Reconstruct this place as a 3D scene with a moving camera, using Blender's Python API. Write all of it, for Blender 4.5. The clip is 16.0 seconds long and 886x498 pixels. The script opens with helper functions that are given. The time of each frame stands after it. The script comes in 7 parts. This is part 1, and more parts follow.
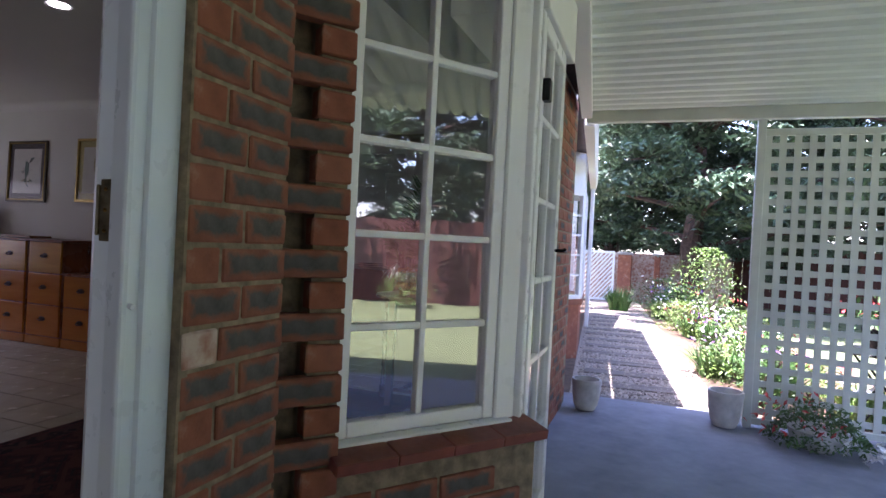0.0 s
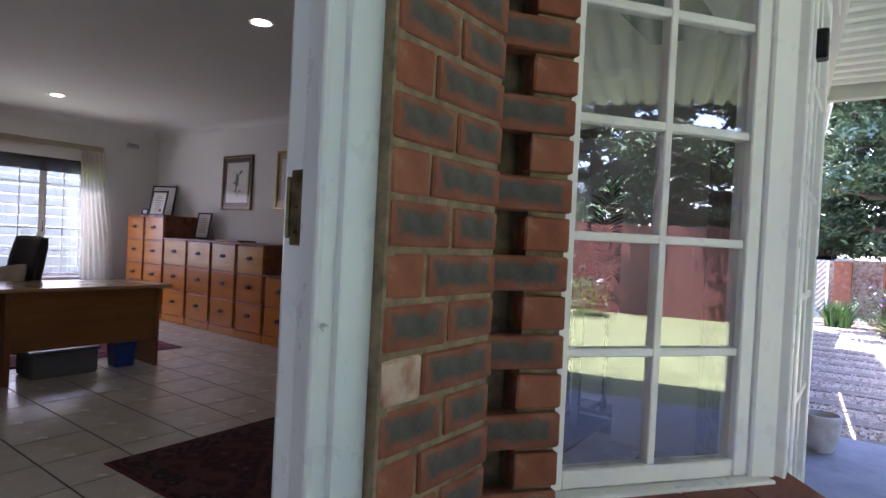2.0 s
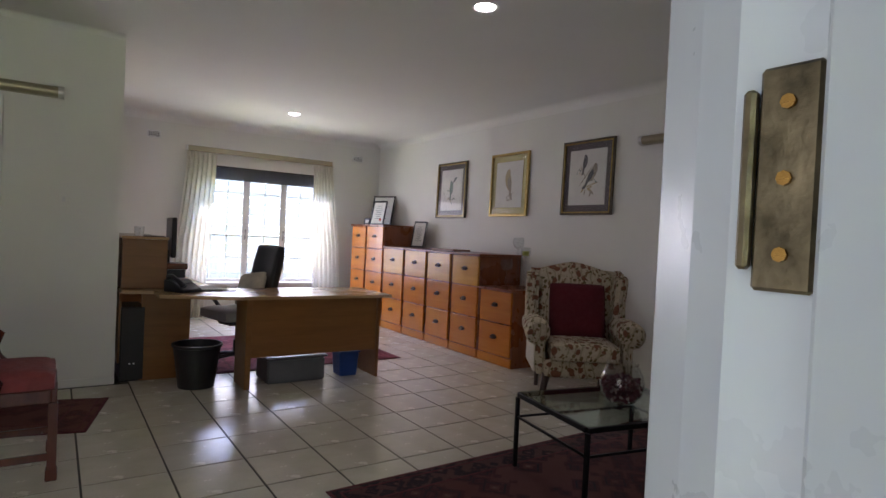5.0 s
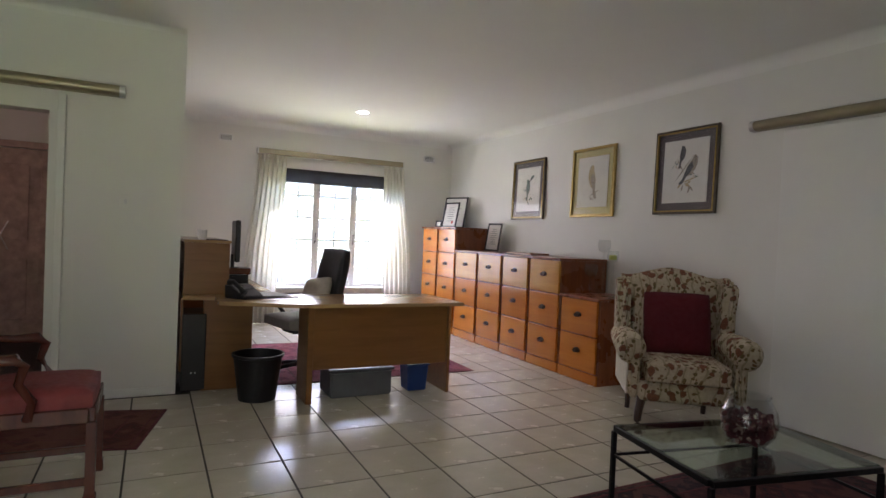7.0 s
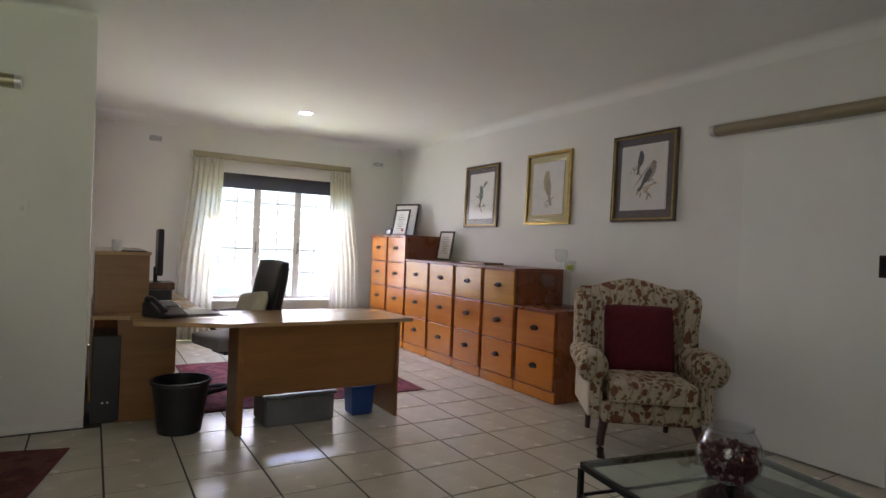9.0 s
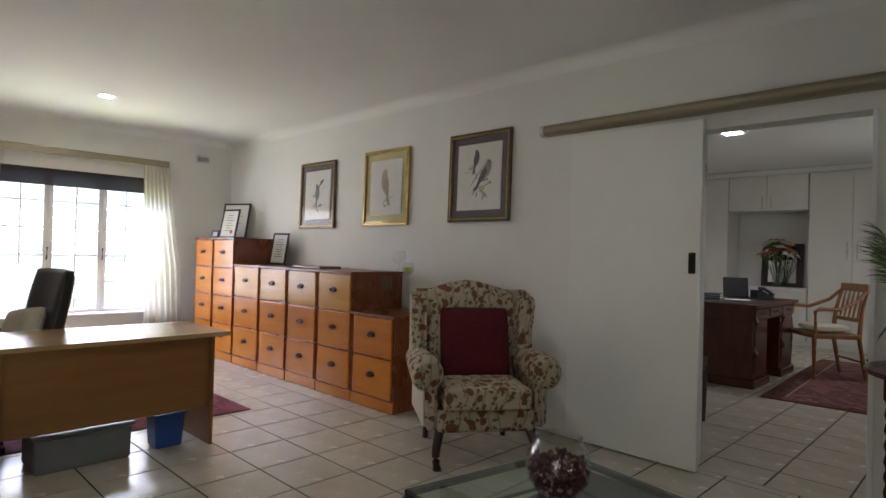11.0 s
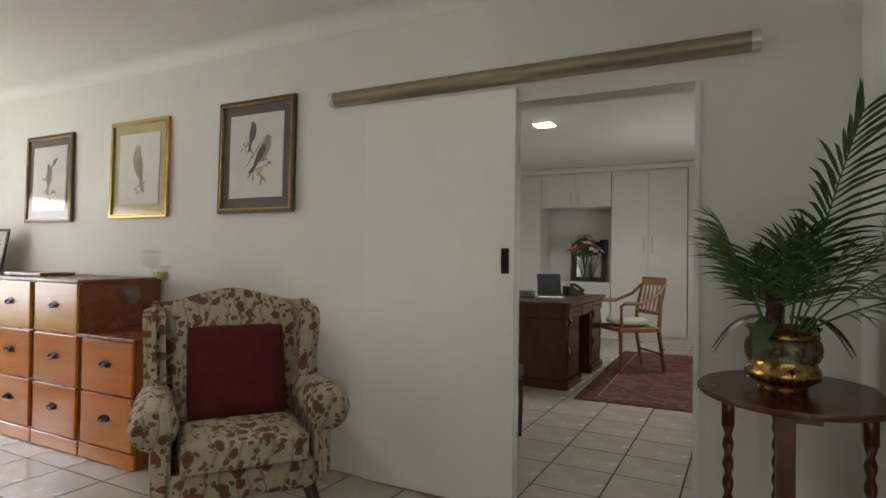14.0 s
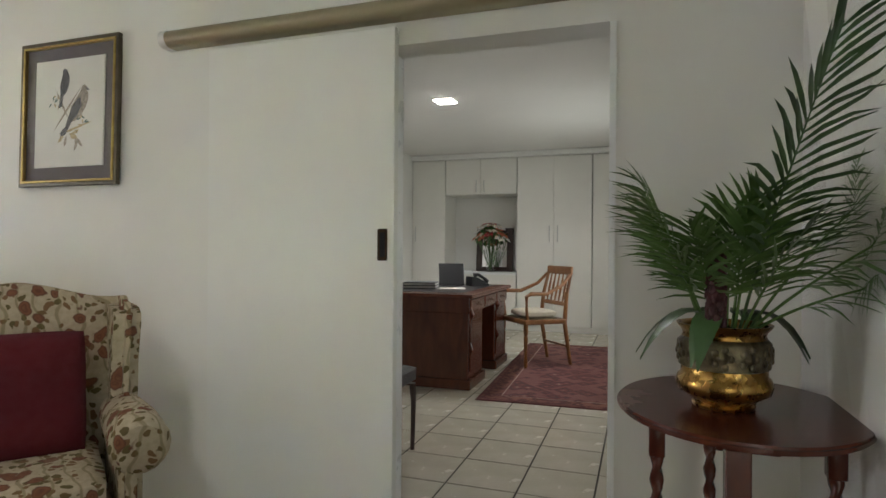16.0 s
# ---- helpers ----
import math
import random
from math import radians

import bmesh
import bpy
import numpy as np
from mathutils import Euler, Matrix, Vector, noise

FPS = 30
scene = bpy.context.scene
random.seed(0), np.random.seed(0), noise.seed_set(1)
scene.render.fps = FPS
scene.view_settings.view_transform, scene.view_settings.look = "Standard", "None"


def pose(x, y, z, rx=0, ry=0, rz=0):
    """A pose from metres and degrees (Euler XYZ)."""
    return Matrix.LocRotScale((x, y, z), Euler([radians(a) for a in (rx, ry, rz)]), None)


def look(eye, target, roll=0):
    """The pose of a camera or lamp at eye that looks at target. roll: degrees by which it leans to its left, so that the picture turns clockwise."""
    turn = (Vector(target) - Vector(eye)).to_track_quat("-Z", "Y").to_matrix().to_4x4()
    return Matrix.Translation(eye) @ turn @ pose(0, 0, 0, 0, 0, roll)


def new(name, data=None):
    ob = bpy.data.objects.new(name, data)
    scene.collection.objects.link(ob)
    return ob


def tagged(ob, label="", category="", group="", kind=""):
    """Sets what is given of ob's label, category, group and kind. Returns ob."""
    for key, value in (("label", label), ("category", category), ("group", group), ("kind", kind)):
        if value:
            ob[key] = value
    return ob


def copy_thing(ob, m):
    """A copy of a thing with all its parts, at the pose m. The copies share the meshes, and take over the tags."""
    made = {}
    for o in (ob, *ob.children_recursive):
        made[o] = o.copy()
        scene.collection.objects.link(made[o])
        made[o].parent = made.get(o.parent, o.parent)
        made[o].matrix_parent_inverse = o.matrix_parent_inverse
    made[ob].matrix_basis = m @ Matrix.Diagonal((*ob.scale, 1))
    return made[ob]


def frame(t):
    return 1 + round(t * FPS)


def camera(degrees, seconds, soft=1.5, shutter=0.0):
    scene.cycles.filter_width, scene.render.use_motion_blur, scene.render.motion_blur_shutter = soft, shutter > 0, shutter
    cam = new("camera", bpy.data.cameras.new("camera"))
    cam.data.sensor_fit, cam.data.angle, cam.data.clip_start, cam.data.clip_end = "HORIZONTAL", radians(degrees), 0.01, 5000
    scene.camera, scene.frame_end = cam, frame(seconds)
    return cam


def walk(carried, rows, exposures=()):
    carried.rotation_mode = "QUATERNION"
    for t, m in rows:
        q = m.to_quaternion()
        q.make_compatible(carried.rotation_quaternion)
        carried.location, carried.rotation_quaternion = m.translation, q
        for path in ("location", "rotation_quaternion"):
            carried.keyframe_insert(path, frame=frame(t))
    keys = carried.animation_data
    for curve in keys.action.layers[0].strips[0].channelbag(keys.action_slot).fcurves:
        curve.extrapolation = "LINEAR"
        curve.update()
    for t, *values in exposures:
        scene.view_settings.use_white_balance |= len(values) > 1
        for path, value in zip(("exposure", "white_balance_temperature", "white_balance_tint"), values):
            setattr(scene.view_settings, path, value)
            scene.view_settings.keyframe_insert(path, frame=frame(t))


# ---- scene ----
cam = camera(74.7, 16.0)
EXPOSURES = [(0.0, 3.15, 5950, 36), (1.5, 3.6, 5950, 36), (3.0, 4.15, 5980, 33), (4.0, 4.4, 6050, 30), (7.0, 5.0, 6420, 23), (9.5, 4.92, 6450, 22), (12.5, 5.3, 6550, 16), (14.0, 5.6, 6650, 14), (16.0, 5.95, 6550, 12)]
PATH = [
    (0, (0.676, 1.119, 1.282), (-0.013, 2.996, 1.266), 2.9),
    (0.5, (0.606, 1.176, 1.277), (-0.211, 3.001, 1.259), 2.9),
    (1, (0.541, 1.233, 1.279), (-0.406, 2.995, 1.256), 2.9),
    (1.5, (0.476, 1.287, 1.278), (-0.603, 2.971, 1.251), 2.9),
    (2, (0.413, 1.344, 1.275), (-0.776, 2.952, 1.245), 2.9),
    (2.5, (0.35, 1.378, 1.282), (-0.94, 2.907, 1.251), 2.8),
    (3, (0.26, 1.414, 1.282), (-1.133, 2.848, 1.247), 2.9),
    (3.5, (0.155, 1.458, 1.283), (-1.329, 2.798, 1.246), 2.9),
    (4, (0.053, 1.508, 1.274), (-1.505, 2.762, 1.236), 2.8),
    (6.5, (-0.481, 1.809, 1.278), (-2.244, 2.752, 1.239), 2.6),
    (7, (-0.572, 1.863, 1.266), (-2.361, 2.758, 1.229), 2.5),
    (7.5, (-0.678, 1.915, 1.268), (-2.471, 2.8, 1.235), 2.5),
    (8, (-0.771, 1.963, 1.265), (-2.562, 2.852, 1.239), 2.4),
    (8.5, (-0.84, 2.018, 1.273), (-2.609, 2.952, 1.253), 2.3),
    (9, (-0.875, 2.061, 1.292), (-2.586, 3.096, 1.285), 2.3),
    (9.5, (-0.914, 2.109, 1.297), (-2.55, 3.26, 1.301), 2.2),
    (12, (-1.167, 2.624, 1.295), (-2.416, 4.186, 1.313), 1.1),
    (12.5, (-1.25, 2.768, 1.304), (-2.426, 4.386, 1.323), 1.0),
    (13, (-1.289, 2.904, 1.301), (-2.376, 4.583, 1.324), 0.9),
    (13.5, (-1.317, 3.044, 1.296), (-2.323, 4.772, 1.321), 0.8),
    (14, (-1.336, 3.21, 1.3), (-2.263, 4.982, 1.325), 0.7),
    (14.5, (-1.352, 3.344, 1.288), (-2.203, 5.154, 1.313), 0.6),
    (15, (-1.363, 3.492, 1.273), (-2.148, 5.332, 1.29), 0.6),
    (15.5, (-1.408, 3.682, 1.268), (-2.121, 5.551, 1.279), 0.4),
    (16, (-1.431, 3.83, 1.264), (-2.079, 5.723, 1.264), 0.4),
]
walk(cam, [(t, look(eye, target, roll)) for t, eye, target, roll in PATH],
     exposures=EXPOSURES)

# ---- world, sun, large lights ----
SUN_DIR = Vector((-0.31, -0.12, 0.945)).normalized()
world = bpy.data.worlds.new("world")
scene.world = world
world.use_nodes = True
_wn = world.node_tree.nodes
_sky = _wn.new("ShaderNodeTexSky")
_sky.sky_type, _sky.sun_disc = "NISHITA", False
_sky.sun_elevation = math.asin(SUN_DIR.z)
_sky.sun_rotation = math.atan2(SUN_DIR.x, SUN_DIR.y)
world.node_tree.links.new(_sky.outputs["Color"], _wn["Background"].inputs["Color"])
_wn["Background"].inputs["Strength"].default_value = 0.15


def lamp(name, kind, m, energy, color=(1, 1, 1), **extra):
    data = bpy.data.lights.new(name, kind)
    data.energy, data.color = energy, color
    if "size" in extra:
        data.shape, data.size, data.size_y = "RECTANGLE", extra["size"], extra["size_y"]
    if "angle" in extra:
        data.angle = extra["angle"]
    if "radius" in extra:
        data.shadow_soft_size = extra["radius"]
    ob = new(name, data)
    ob.matrix_world = m
    return ob


lamp("sun", "SUN", look(SUN_DIR * 30, (0, 0, 0)), 5.0, (1.0, 0.95, 0.88), angle=radians(0.5))
# area lamps for skylight; office window and garden door are real openings
lamp("office_window_daylight", "AREA", look((-8.72, 4.2, 1.30), (-5.3, 4.35, 0.0)), 1.4, (0.97, 0.96, 1.0), size=1.9, size_y=1.4)
lamp("garden_door_daylight", "AREA", look((-0.70, 1.02, 1.10), (-4.6, 4.4, 1.4)), 0.36, (0.97, 1.0, 0.88), size=1.5, size_y=1.9)
# added fill to brighten the study, beside a window that is never seen
lamp("study_fill", "AREA", look((-1.37, 10.4, 1.4), (-4, 10.2, 1.6)), 0.31, (0.93, 1.0, 0.94), size=1.9, size_y=1.3)
# added pink fill before a closed wall; the passage has no opening there
lamp("passage_fill", "AREA", look((-7.0, -2.5, 1.6), (-7.4, 2, 1.2)), 0.28, (1.0, 0.62, 0.55), size=1.0, size_y=1.2)


# ---- materials ----
class Mat:
    """A node material with a small set of shorthands."""

    def __init__(self, name, color=(0.8, 0.8, 0.8), rough=0.5, metal=0.0, spec=0.5):
        self.m = bpy.data.materials.new(name)
        self.m.use_nodes = True
        self.t = self.m.node_tree
        self.b = self.t.nodes["Principled BSDF"]
        self.b.inputs["Base Color"].default_value = (*color, 1)
        self.b.inputs["Roughness"].default_value = rough
        self.b.inputs["Metallic"].default_value = metal
        self.b.inputs["Specular IOR Level"].default_value = spec
        self.coord = None

    def n(self, kind, **inputs):
        node = self.t.nodes.new("ShaderNode" + kind)
        for key, value in inputs.items():
            node.inputs[key.replace("_", " ")].default_value = value
        return node

    def l(self, a, b):
        self.t.links.new(a, b)

    def co(self, space="Object", scale=(1, 1, 1), turn=0.0):
        c = self.n("TexCoord")
        mp = self.n("Mapping")
        mp.inputs["Scale"].default_value = scale
        mp.inputs["Rotation"].default_value = (0, 0, turn)
        self.l(c.outputs[space], mp.inputs["Vector"])
        return mp.outputs["Vector"]

    def noise(self, scale, detail=4.0, rough=0.55, space="Object", stretch=(1, 1, 1), distort=0.0):
        x = self.n("TexNoise", Scale=scale, Detail=detail, Roughness=rough, Distortion=distort)
        self.l(self.co(space, stretch), x.inputs["Vector"])
        return x.outputs["Fac"]

    def ramp(self, fac, stops, constant=False):
        r = self.n("ValToRGB")
        r.color_ramp.interpolation = "CONSTANT" if constant else "LINEAR"
        e = r.color_ramp.elements
        while len(e) < len(stops):
            e.new(0.5)
        for el, (p, c) in zip(e, stops):
            el.position = p
            el.color = (*c, 1) if len(c) == 3 else c
        self.l(fac, r.inputs["Fac"])
        return r.outputs["Color"]

    def mixc(self, fac, a, b, kind="MIX"):
        x = self.n("Mix")
        x.data_type, x.blend_type = "RGBA", kind
        ins = [i for i in x.inputs if i.enabled]
        for sock, v in zip(ins, (fac, a, b)):
            if hasattr(v, "is_linked"):
                self.l(v, sock)
            elif isinstance(v, tuple):
                sock.default_value = (*v, 1) if len(v) == 3 else v
            else:
                sock.default_value = v
        return [o for o in x.outputs if o.enabled][0]

    def math(self, op, a, b=0.0):
        x = self.n("Math")
        x.operation = op
        for sock, v in zip(x.inputs, (a, b)):
            if hasattr(v, "is_linked"):
                self.l(v, sock)
            else:
                sock.default_value = v
        return x.outputs[0]

    def color(self, c):
        self.l(c, self.b.inputs["Base Color"])
        return self

    def rough(self, c):
        self.l(c, self.b.inputs["Roughness"])
        return self

    def bump(self, h, strength=0.3, dist=0.01):
        x = self.n("Bump", Strength=strength, Distance=dist)
        self.l(h, x.inputs["Height"])
        self.l(x.outputs["Normal"], self.b.inputs["Normal"])
        return self

    def rnd(self):
        return self.n("ObjectInfo").outputs["Random"]


def plain(name, color, rough=0.5, metal=0.0, vary=0.12, scale=6.0, bump=0.0, bscale=60.0):
    """A painted or moulded surface with slight mottling and grain."""
    m = Mat(name, color, rough, metal)
    lo = tuple(max(0, c * (1 - vary)) for c in color)
    hi = tuple(min(1, c * (1 + vary)) for c in color)
    m.color(m.ramp(m.noise(scale), [(0.3, lo), (0.7, hi)]))
    m.rough(m.ramp(m.noise(scale * 5), [(0.3, (rough * 0.85,) * 3), (0.7, (min(1, rough * 1.15),) * 3)]))
    if bump:
        m.bump(m.noise(bscale, 6), bump, 0.004)
    return m.m


def wood(name, dark, light, rough=0.35, along=(1, 1, 12), scale=3.0, knots=False):
    """Grain that runs along the axis in which 'along' is small."""
    m = Mat(name, light, rough)
    g = m.noise(scale, 8, 0.6, stretch=along, distort=0.6)
    fine = m.noise(scale * 8, 6, 0.6, stretch=along)
    c = m.ramp(g, [(0.28, dark), (0.5, tuple((a + b) / 2 for a, b in zip(dark, light))), (0.72, light)])
    c = m.mixc(m.ramp(fine, [(0.35, (0.0,) * 3), (0.75, (0.22,) * 3)]), c, dark)
    if knots:
        v = m.n("TexVoronoi", Scale=4.0)
        m.l(m.co("Object", (1.5, 1, 3.5)), v.inputs["Vector"])
        c = m.mixc(m.ramp(v.outputs["Distance"], [(0.0, (0.75,) * 3), (0.11, (0.0,) * 3)]), c, tuple(d * 0.4 for d in dark))
        c = m.mixc(m.ramp(m.rnd(), [(0, (0.0,) * 3), (1, (0.28,) * 3)]), c, dark)
    m.color(c).bump(fine, 0.08, 0.002)
    m.rough(m.ramp(m.noise(5), [(0.3, (rough * 0.92,) * 3), (0.8, (rough * 1.12,) * 3)]))
    return m.m


M = {}
M["wall"] = plain("wall_paint", (0.74, 0.735, 0.70), 0.75, vary=0.025, scale=1.3, bump=0.10, bscale=45)
M["ceiling"] = plain("ceiling_paint", (0.78, 0.775, 0.75), 0.85, vary=0.02, scale=1.0, bump=0.06, bscale=70)
M["white"] = plain("white_gloss_paint", (0.79, 0.80, 0.80), 0.30, vary=0.008, scale=3)
M["door_paint"] = plain("door_paint", (0.76, 0.76, 0.73), 0.55, vary=0.02, scale=2)
M["cupboard"] = plain("cupboard_laminate", (0.74, 0.73, 0.68), 0.4, vary=0.03, scale=2)
M["frame_paint"] = plain("pale_blue_gloss_paint", (0.58, 0.66, 0.72), 0.30, vary=0.01, scale=3)
M["steel_paint"] = plain("window_paint", (0.8, 0.8, 0.78), 0.35, vary=0.03, scale=8)

_m = Mat("floor_tile", (0.55, 0.52, 0.46), 0.16)
_c = _m.ramp(_m.noise(3.5, 6), [(0.3, (0.48, 0.44, 0.345)), (0.7, (0.60, 0.56, 0.465))])
_c = _m.mixc(_m.ramp(_m.rnd(), [(0, (0.0,) * 3), (1, (0.3,) * 3)]), _c, (0.47, 0.44, 0.38))
_c = _m.mixc(_m.ramp(_m.noise(60, 3), [(0.55, (0.0,) * 3), (0.75, (0.25,) * 3)]), _c, (0.40, 0.36, 0.30))
_m.color(_c).rough(_m.ramp(_m.noise(9), [(0.3, (0.17,) * 3), (0.8, (0.32,) * 3)])).bump(_m.noise(7, 2), 0.04, 0.01)
M["tile"] = _m.m
M["grout"] = plain("grout", (0.04, 0.034, 0.028), 0.9, vary=0.3, scale=20, bump=0.3)
M["grout_pale"] = plain("grout_pale", (0.20, 0.18, 0.15), 0.9, vary=0.3, scale=20, bump=0.3)

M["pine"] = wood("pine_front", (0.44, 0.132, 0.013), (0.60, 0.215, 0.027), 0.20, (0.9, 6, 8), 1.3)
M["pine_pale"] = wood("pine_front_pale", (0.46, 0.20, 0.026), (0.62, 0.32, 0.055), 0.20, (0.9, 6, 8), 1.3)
# cabinet sides and tops: a darker, redder pine tone than the fronts
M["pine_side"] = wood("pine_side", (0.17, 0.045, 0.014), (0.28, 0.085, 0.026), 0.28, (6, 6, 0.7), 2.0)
# same beech twice: upright panels carry shade in their colour, tops stay pale
M["laminate"] = wood("beech_laminate_shaded", (0.185, 0.078, 0.021), (0.255, 0.115, 0.035), 0.3, (9, 0.8, 9), 2.2)
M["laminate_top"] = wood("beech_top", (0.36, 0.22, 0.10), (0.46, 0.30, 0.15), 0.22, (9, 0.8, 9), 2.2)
M["mahogany"] = wood("mahogany", (0.055, 0.013, 0.008), (0.12, 0.028, 0.016), 0.26, (4, 4, 0.8), 3.0)
M["mahogany_desk"] = wood("mahogany_desk", (0.062, 0.015, 0.008), (0.115, 0.03, 0.014), 0.25, (4, 4, 0.8), 3.0)
M["oak_chair"] = wood("honey_wood", (0.16, 0.06, 0.018), (0.29, 0.125, 0.04), 0.3, (5, 5, 0.8), 3.5)
M["dark_wood"] = wood("dark_wood", (0.018, 0.008, 0.006), (0.05, 0.02, 0.014), 0.3, (4, 4, 0.8), 3.0)
M["sleeper"] = wood("weathered_sleeper", (0.10, 0.085, 0.07), (0.24, 0.21, 0.18), 0.9, (0.8, 9, 9), 2.0)
M["fence"] = wood("fence_boards", (0.05, 0.014, 0.010), (0.10, 0.03, 0.018), 0.8, (9, 9, 0.6), 2.0)

_m = Mat("face_brick", (0.3, 0.1, 0.05), 0.85)
_tc = _m.n("TexCoord")
_sep = _m.n("SeparateXYZ")
_m.l(_tc.outputs["Generated"], _sep.inputs[0])
_w = _m.noise(30, 4)
_e = None
for _ax, _k in (("Y", 4.0), ("Z", 2.1)):
    _d = _m.math("MULTIPLY", _m.math("SUBTRACT", 0.5, _m.math("ABSOLUTE", _m.math("SUBTRACT", _sep.outputs[_ax], 0.5))), _k)
    _e = _d if _e is None else _m.math("MINIMUM", _e, _d)
_core = _m.ramp(_m.math("ADD", _e, _m.math("MULTIPLY", _m.math("SUBTRACT", _w, 0.5), 1.1)), [(0.30, (0.0,) * 3), (0.66, (0.94,) * 3)])
_red = _m.ramp(_m.noise(14, 6), [(0.25, (0.14, 0.042, 0.024)), (0.55, (0.235, 0.082, 0.045)), (0.8, (0.32, 0.15, 0.09))])
_dark = _m.ramp(_m.noise(22, 6), [(0.3, (0.036, 0.045, 0.044)), (0.7, (0.085, 0.095, 0.088))])
_m.color(_m.mixc(_core, _red, _dark)).bump(_m.noise(90, 8), 0.5, 0.004)
M["brick_flash"] = _m.m
_m = Mat("red_brick", (0.35, 0.12, 0.06), 0.88)
_c = _m.ramp(_m.noise(12, 6), [(0.25, (0.16, 0.046, 0.025)), (0.6, (0.265, 0.088, 0.045)), (0.8, (0.36, 0.18, 0.115))])
_c = _m.mixc(_m.ramp(_m.rnd(), [(0.0, (0.25,) * 3), (0.6, (0.0,) * 3), (1.0, (0.2,) * 3)]), _c, (0.36, 0.17, 0.11))
_c = _m.mixc(_m.ramp(_m.noise(9, 5, 0.65), [(0.58, (0.0,) * 3), (0.72, (0.45,) * 3)]), _c, (0.47, 0.34, 0.26))
_m.color(_c).bump(_m.noise(90, 8), 0.5, 0.004)
M["brick_red"] = _m.m
_m = Mat("limed_brick", (0.5, 0.4, 0.33), 0.9)
_m.color(_m.ramp(_m.noise(16, 6), [(0.35, (0.34, 0.15, 0.10)), (0.55, (0.52, 0.40, 0.32)), (0.8, (0.62, 0.52, 0.44))])).bump(_m.noise(80, 8), 0.5, 0.004)
M["brick_pale"] = _m.m
M["mortar"] = plain("mortar", (0.215, 0.17, 0.11), 0.95, vary=0.4, scale=25, bump=0.6, bscale=120)
M["sill_tile"] = plain("sill_tile", (0.19, 0.05, 0.032), 0.45, vary=0.25, scale=10, bump=0.15)


def fabric_floral():
    """Cream linen with scattered rust blooms and olive leaves."""
    m = Mat("floral_linen", (0.5, 0.44, 0.33), 0.9)
    base = m.ramp(m.noise(40, 4), [(0.3, (0.40, 0.335, 0.235)), (0.7, (0.50, 0.43, 0.32))])
    warp = m.n("TexNoise", Scale=9.0, Detail=3.0)
    m.l(m.co(), warp.inputs["Vector"])
    add = m.n("VectorMath")
    add.operation = "MULTIPLY_ADD"
    m.l(warp.outputs["Color"], add.inputs[0])
    add.inputs[1].default_value = (0.10, 0.10, 0.10)
    m.l(m.co(), add.inputs[2])
    v = m.n("TexVoronoi", Scale=13.0)
    m.l(add.outputs[0], v.inputs["Vector"])
    leaf = m.n("TexVoronoi", Scale=27.0)
    m.l(add.outputs[0], leaf.inputs["Vector"])
    leafmask = m.ramp(leaf.outputs["Distance"], [(0.36, (1.0,) * 3), (0.42, (0.0,) * 3)])
    pick = m.n("SeparateColor")
    m.l(leaf.outputs["Color"], pick.inputs[0])
    on = m.ramp(pick.outputs[0], [(0.22, (0.0,) * 3), (0.24, (1.0,) * 3)])
    c = m.mixc(m.math("MULTIPLY", leafmask, on), base, m.ramp(pick.outputs[1], [(0.3, (0.12, 0.095, 0.035)), (0.8, (0.19, 0.11, 0.05))]))
    stem = m.n("TexWave", Scale=4.5, Distortion=9.0, Detail=2.0)
    m.l(m.co(), stem.inputs["Vector"])
    c = m.mixc(m.ramp(stem.outputs["Fac"], [(0.90, (0.0,) * 3), (0.97, (0.55,) * 3)]), c, (0.17, 0.14, 0.06))
    pv = m.n("SeparateColor")
    m.l(v.outputs["Color"], pv.inputs[0])
    bloom = m.ramp(v.outputs["Distance"], [(0.33, (1.0,) * 3), (0.38, (0.0,) * 3)])
    ring = m.ramp(v.outputs["Distance"], [(0.0, (0.23, 0.11, 0.05)), (0.12, (0.145, 0.05, 0.028)), (0.24, (0.21, 0.085, 0.042)), (0.35, (0.12, 0.05, 0.03))])
    bon = m.ramp(pv.outputs[0], [(0.12, (0.0,) * 3), (0.14, (1.0,) * 3)])
    c = m.mixc(m.math("MULTIPLY", bloom, bon), c, ring)
    weave = m.noise(260, 2)
    m.color(c).bump(weave, 0.25, 0.002)
    return m.m


M["floral"] = fabric_floral()
M["cream_cloth"] = plain("cream_cloth", (0.55, 0.50, 0.40), 0.9, vary=0.1, scale=20, bump=0.3, bscale=250)
M["curtain"] = plain("curtain_cotton", (0.80, 0.78, 0.71), 0.9, vary=0.04, scale=5, bump=0.25, bscale=220)
_t = M["curtain"].node_tree
_tl, _mx = _t.nodes.new("ShaderNodeBsdfTranslucent"), _t.nodes.new("ShaderNodeMixShader")
_tl.inputs["Color"].default_value = (0.75, 0.72, 0.64, 1)
_mx.inputs[0].default_value = 0.28
_t.links.new(_t.nodes["Principled BSDF"].outputs[0], _mx.inputs[1])
_t.links.new(_tl.outputs[0], _mx.inputs[2])
_t.links.new(_mx.outputs[0], _t.nodes["Material Output"].inputs["Surface"])
M["red_velvet"] = plain("red_cushion", (0.088, 0.005, 0.010), 1.0, vary=0.12, scale=5, bump=0.3, bscale=200)
M["rose_seat"] = plain("rose_seat", (0.20, 0.035, 0.035), 0.7, vary=0.25, scale=7, bump=0.2, bscale=200)


